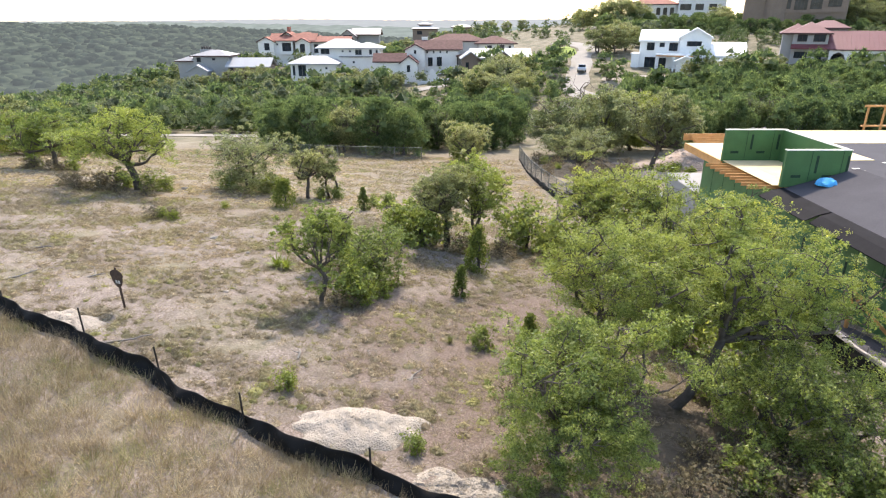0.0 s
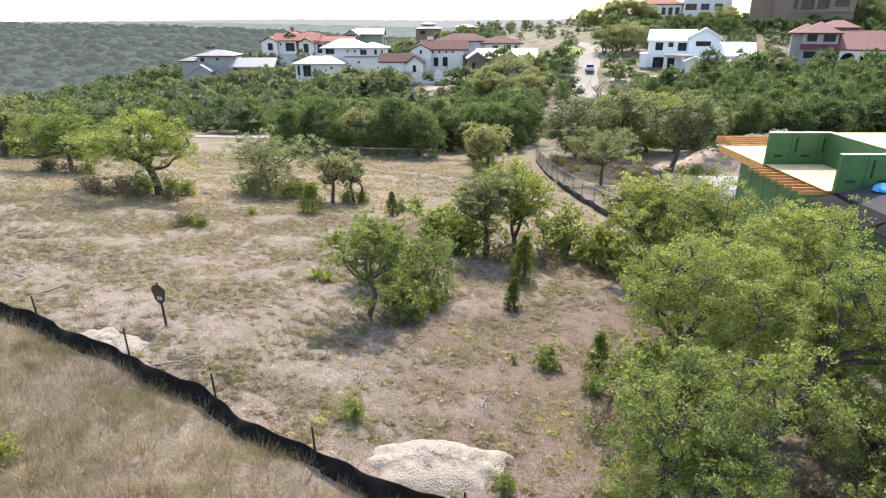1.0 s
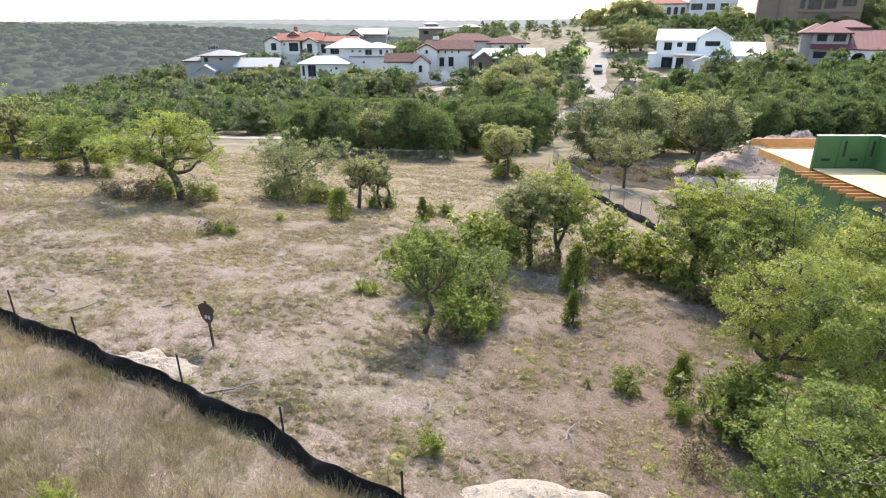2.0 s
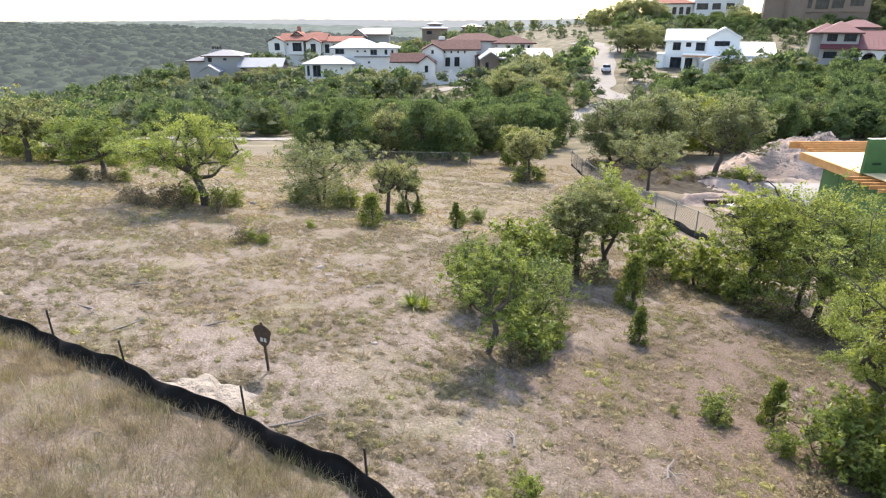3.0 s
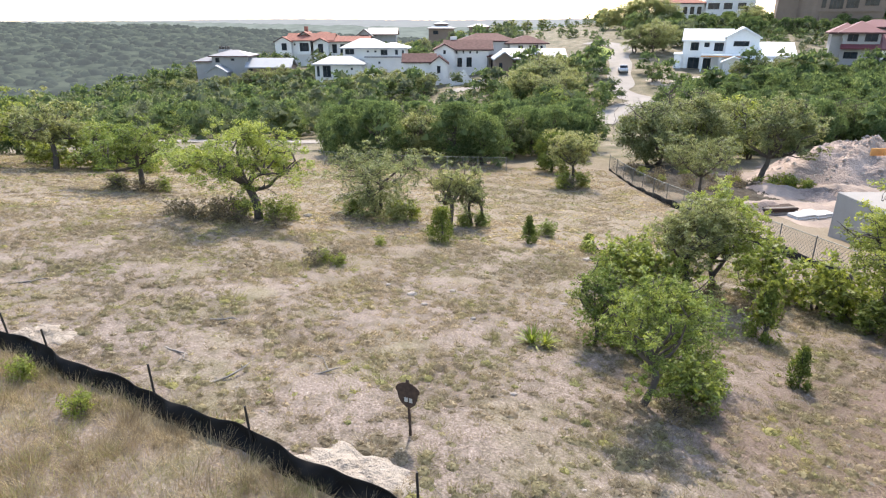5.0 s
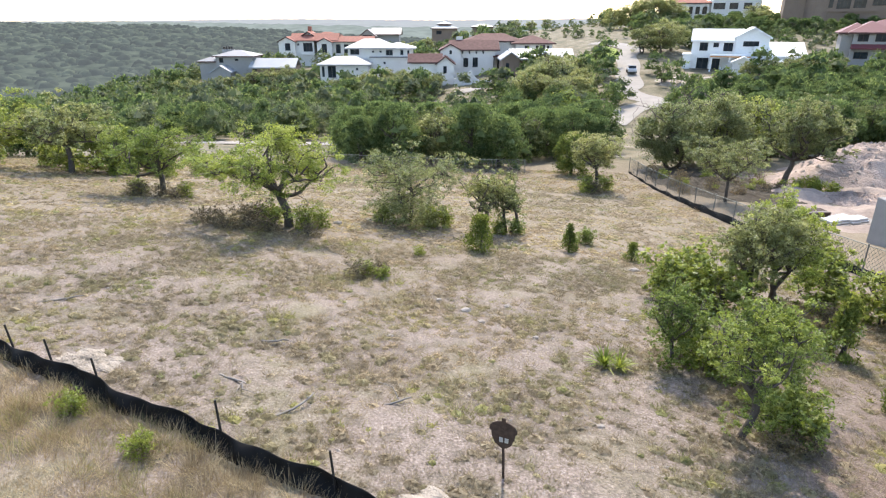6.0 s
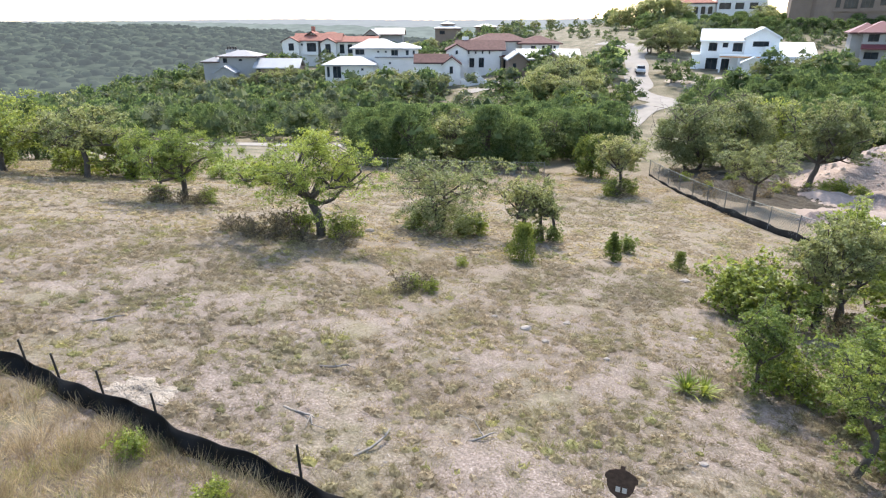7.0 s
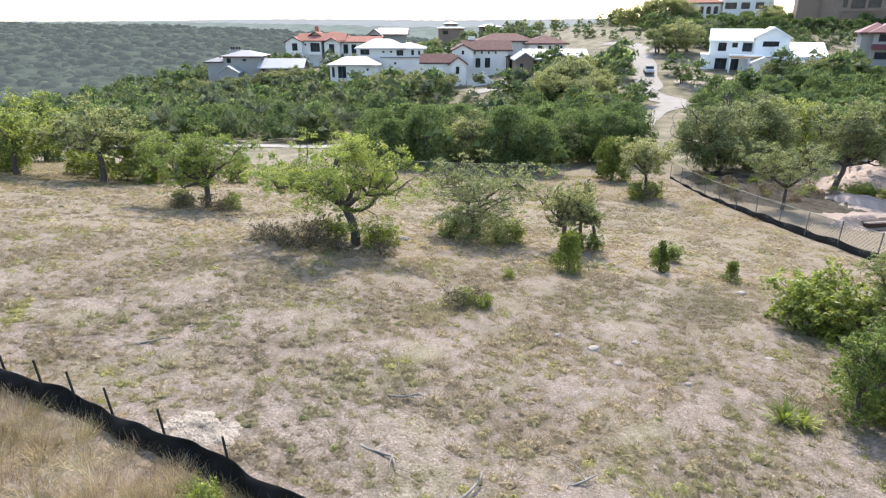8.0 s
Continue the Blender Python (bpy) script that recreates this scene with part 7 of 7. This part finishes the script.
BARE = lambda x, y: (((x + 1.6) / 1.35) ** 2 + ((y - 9.1) / 0.75) ** 2 < 0.8) | (((x + 8.8) / 1.0) ** 2 + ((y - 12.45) / 0.5) ** 2 < 0.7) \
    | (((x + 15.7) / 0.8) ** 2 + ((y - 15.9) / 0.45) ** 2 < 0.7) | (((x - 0.2) / 1.1) ** 2 + ((y - 7.7) / 0.45) ** 2 < 0.7)
def tussocks(seed, x0, x1, y0, y1, gap, thin):
    """Bunch grass keeps its distance: a jittered grid, thinned where the soil is bare."""
    r = np.random.default_rng(seed)
    xs, ys = np.meshgrid(np.arange(x0, x1, gap), np.arange(y0, y1, gap))
    x = xs.ravel() + r.uniform(-0.48, 0.48, xs.size) * gap
    y = ys.ravel() + r.uniform(-0.48, 0.48, xs.size) * gap
    ok = seen(x, y) & (y > fence_line(x) + 0.25) & ~BARE(x, y) & (patches(x, y, 4 + seed, (3.7, 1.9), -0.45) | (r.random(x.size) < thin))
    ok &= (((x - 1.4) / 3.0) ** 2 + ((y - 14.2) / 2.0) ** 2 > 1) | (r.random(x.size) < 0.9)
    x, y = x[ok], y[ok]
    kind = wrinkle(x, y, 30 + seed, (2.9, 1.3), 1 / 2.9) / 2.5 + r.normal(size=x.size) * 0.55
    return x, y, kind, r


for seed, y0, y1, x0, gap, kinds, blades in ((1, 7, 27, -34, 0.27, 9, (92, 0.135, 0.24, 0.009)), (2, 27, 57.5, -52, 0.34, 7, (26, 0.12, 0.36, 0.02))):
    shapes = [dome(100 + 20 * seed + k, *blades) for k in range(kinds)]
    x, y, kind, r = tussocks(seed, x0, 7.0, y0, y1, gap, 0.5)
    size = 0.45 + 0.95 * r.random(len(x)) ** 1.6
    for lo, hi, mat, label in ((-9, 0.05, "straw", "dry straw-coloured bunch grass on stony ground"), (0.05, 1.35, "sage", "faded olive bunch grass on stony ground"), (1.35, 9, "green_blade", "yellow-green bunch grass on the dry meadow")):
        m = (kind > lo) & (kind <= hi)
        strew("dry_grass", shapes, x[m], y[m], size[m], M[mat], label, "grass", seed=seed)
thin_kinds = [tuft(140 + k, 13, 0.1, 0.34, 0.009, 0.9) for k in range(8)]
x, y, r = spread_over(15, -34, 6.5, 7, 27, 27, lambda x, y, r: seen(x, y) & (y > fence_line(x) + 0.25) & ~BARE(x, y))
strew("dry_grass", thin_kinds, x, y, r.uniform(0.5, 1.3, len(x)), M["straw"], "thin short dry grass between the tussocks", "grass", seed=15)
tall_kinds = [tuft(120 + k, 40, 0.36, 0.42, 0.0075, 1.0) for k in range(6)]
x, y, r = spread_over(3, -36, 4, 2.5, 23, 34, lambda x, y, r: seen(x, y) & (y < fence_line(x) - 0.1) & (y > fence_line(x) - 8.5))
strew("tall_grass", tall_kinds, x, y, 0.45 + 0.8 * r.random(len(x)) ** 1.2, M["hay"], "thick tall dry grass in front of the silt fence", "grass", seed=3)
x, y, r = spread_over(4, -36, 4, 2.5, 23, 17, lambda x, y, r: seen(x, y) & (y < fence_line(x) - 0.1) & (y > fence_line(x) - 8.5) & patches(x, y, 8, (3.3, 1.6), -0.3))
strew("green_grass", tall_kinds, x, y, r.uniform(0.4, 0.95, len(x)), M["green_blade"], "fresh yellow-green grass among the dry stems", "grass", seed=4)
x, y, r = spread_over(5, -45, 6.5, 8, 57, 1.0, lambda x, y, r: seen(x, y) & (y > fence_line(x) + 0.2) & ~BARE(x, y) & patches(x, y, 9, (5.3, 2.6), -0.1))
strew("green_weeds", [dome(130 + k, 26, 0.17, 0.2, 0.014) for k in range(4)], x, y, r.uniform(0.4, 1.1, len(x)), M["green_blade"], "low yellow-green weeds scattered over the meadow", "weeds", seed=5)


def stones_base(seed):
    r = np.random.default_rng(seed)
    p = np.array([(1, 0, 0), (0, 1, 0), (-1, 0, 0), (0, -1, 0), (0, 0, 0.7), (0, 0, -0.4)]) * r.uniform(0.6, 1.2, (6, 1)) * np.array([1, 0.75, 0.6])
    f = [(0, 1, 4), (1, 2, 4), (2, 3, 4), (3, 0, 4), (1, 0, 5), (2, 1, 5), (3, 2, 5), (0, 3, 5)]
    return p[np.array(f).ravel()]


x, y, r = spread_over(6, -30, 6, 8, 30, 26, lambda x, y, r: seen(x, y) & (y > fence_line(x) + 0.2) & (~patches(x, y, 3, (3.1, 1.7), -0.1) | (r.random(len(x)) < 0.25)))
strew("gravel", [stones_base(k) for k in range(6)], x, y, 0.012 + 0.05 * r.random(len(x)) ** 3, M["stone"], "loose pale limestone pebbles", "stones", seed=6)


def rosette(x, y, size, mat, label):
    e = thing("sotol_plant", (x, y, ground_z(x, y)), label, "plant", "spiky rosettes")
    r = np.random.default_rng(int(abs(x * 37 + y * 11)))
    v, lp = [], []
    for k in range(60):
        a, up = r.uniform(0, 6.28), r.uniform(0.25, 1.35)
        d = np.array([math.cos(a) * math.cos(up), math.sin(a) * math.cos(up), math.sin(up)])
        s = np.array([-math.sin(a), math.cos(a), 0]) * 0.014 * size
        n = size * r.uniform(0.6, 1.0) * 0.5
        m = d * n * 0.55 + [0, 0, 0.02]
        t = d * n + [0, 0, -0.12 * n]
        i = len(v)
        v += [-s, s, m + s, m - s, t]
        lp += [[i, i + 1, i + 2, i + 3], [i + 3, i + 2, i + 4]]
    me = bpy.data.meshes.new("leaves")
    me.from_pydata([tuple(q) for q in v], [], lp)
    me.materials.append(mat)
    o = new("leaves", me)
    o.parent = e


rosette(-5.35, 17.65, 1.3, M["lime_leaf"], "yellow-green sotol rosette with narrow leaves")
rosette(-5.05, 17.55, 1.1, M["lime_leaf"], "yellow-green sotol rosette with narrow leaves")
rosette(0.17, 13.1, 0.6, M["green_blade"], "small spiky yucca rosette on gravel")

BRUSH = oak_parts(44, 1.0, 0.8, 900, 0.06, M["brush_leaf"], 2, 0.2, 0.2, skirt=1.0, twigs=0)
bushes(BRUSH, [(-16.8, 28.0, 0.8, 0), (-17.7, 27.6, 0.7, 80), (-15.4, 27.2, 0.6, 170), (-23.4, 32.8, 0.6, 60), (-21.3, 32.6, 0.6, 190), (-11.6, 22.4, 0.55, 10), (-10.9, 22.8, 0.5, 110),
               (-3.0, 14.7, 0.5, 20), (-2.5, 14.8, 0.45, 240), (-16.2, 27.4, 0.8, 111), (-17.1, 27.1, 0.7, 211), (-16.4, 28.6, 0.9, 51), (-13.9, 27.0, 0.6, 151), (-18.4, 28.0, 0.6, 31), (-22.9, 32.5, 0.7, 61), (-22.0, 32.7, 0.7, 161), (0.6, 21.6, 0.8, 10), (2.4, 21.4, 0.8, 100), (1.5, 10.4, 0.6, 50), (3.6, 9.6, 0.6, 70), (3.4, 7.4, 0.7, 30), (4.3, 7.7, 0.8, 130), (5.2, 8.2, 0.7, 230), (6.0, 7.9, 0.8, 330), (4.8, 8.9, 0.6, 15), (2.7, 6.9, 0.5, 115), (6.6, 8.8, 0.7, 215), (4.9, 19.4, 0.5, 15), (6.8, 18.2, 0.7, 200), (5.9, 18.9, 0.6, 70), (7.6, 17.4, 0.7, 20), (6.0, 18.0, 0.7, 120), (7.2, 18.8, 0.8, 220), (8.1, 18.3, 0.9, 320), (5.4, 19.7, 0.6, 40), (1.6, 46.6, 0.9, 30), (9.3, 51.5, 1.0, 10), (10.6, 53.5, 1.1, 60), (12.4, 51.6, 1.0, 110), (11.4, 49.6, 0.9, 160), (14.2, 52.6, 1.1, 210), (13.2, 49.0, 0.9, 260), (15.6, 50.4, 1.0, 310), (16.8, 53.6, 1.2, 20), (9.0, 55.5, 1.2, 70), (17.4, 51.0, 0.9, 120), (8.9, 48.6, 0.8, 170)],
       "dry_brush", "low dry brown brush in the shade", "shrub", "dry brush")
bushes(LIM, [(-11.3, 22.7, 0.45, 30), (-10.8, 22.5, 0.4, 130), (-9.8, 25.5, 0.35, 0), (1.2, 46.9, 0.8, 60)], "lime_shrub", "low yellow-green shrub in the grass", "shrub", "low shrubs")


def fallen(x, y, n, length, turn):
    e = thing("fallen_branch", (x, y, ground_z(x, y) + 0.02), "weathered grey fallen branch on the ground", "branch", "fallen branches", turn)
    r = np.random.default_rng(int(abs(x * 91 + y * 17)))
    limbs = [(bent(r, (-length / 2, 0, 0.02), (length / 2, 0, 0.05), 0.06, 6), np.linspace(0.03, 0.012, 6))]
    for k in range(n):
        i = limbs[0][0][r.integers(1, 5)]
        limbs.append((bent(r, i, i + r.normal(size=3) * [0.25, 0.25, 0.05] + [0, 0, 0.04], 0.1, 3), np.linspace(0.012, 0.005, 3)))
    o = new("branch", tubes("branch", limbs, M["dead_wood"], None, 5))
    o.parent = e


for spec in ((-11.6, 14.9, 2, 0.9, 50), (-7.1, 11.7, 3, 1.0, 20), (-12.6, 17.4, 6, 0.6, 0), (-12.9, 15.6, 2, 0.7, -30), (-17.9, 18.6, 4, 1.0, 20), (-0.6, 11.2, 3, 0.5, 60), (-9.9, 15.3, 1, 0.7, 15), (-3.3, 11.7, 2, 0.4, 100)):
    fallen(*spec)


def rock(x, y, s, k):
    bm = bmesh.new()
    bmesh.ops.create_icosphere(bm, subdivisions=2, radius=1)
    for v in bm.verts:
        q = 1 + 0.35 * noise.noise(v.co * 1.7 + Vector((k * 3.1, 0, 0)))
        v.co = Vector((v.co.x * s * q, v.co.y * s * 0.75 * q, v.co.z * s * 0.5 * q))
    ob = put("rock", bm, M["stone"])
    ob.location = (x, y, ground_z(x, y) + s * 0.12)
    tagged(ob, "pale weathered limestone rock in the grass", "rock", "loose rocks")


for k, (x_, y_, s_) in enumerate(((-8.35, 20.3, 0.16), (-8.0, 19.6, 0.1), (-7.2, 20.9, 0.12), (-9.1, 21.0, 0.09), (-2.0, 26.0, 0.2), (-6.7, 18.9, 0.08), (-10.2, 18.2, 0.1), (-13.4, 29.8, 0.2), (-6.1, 15.1, 0.08), (-4.0, 20.6, 0.12))):
    rock(x_, y_, s_, k)
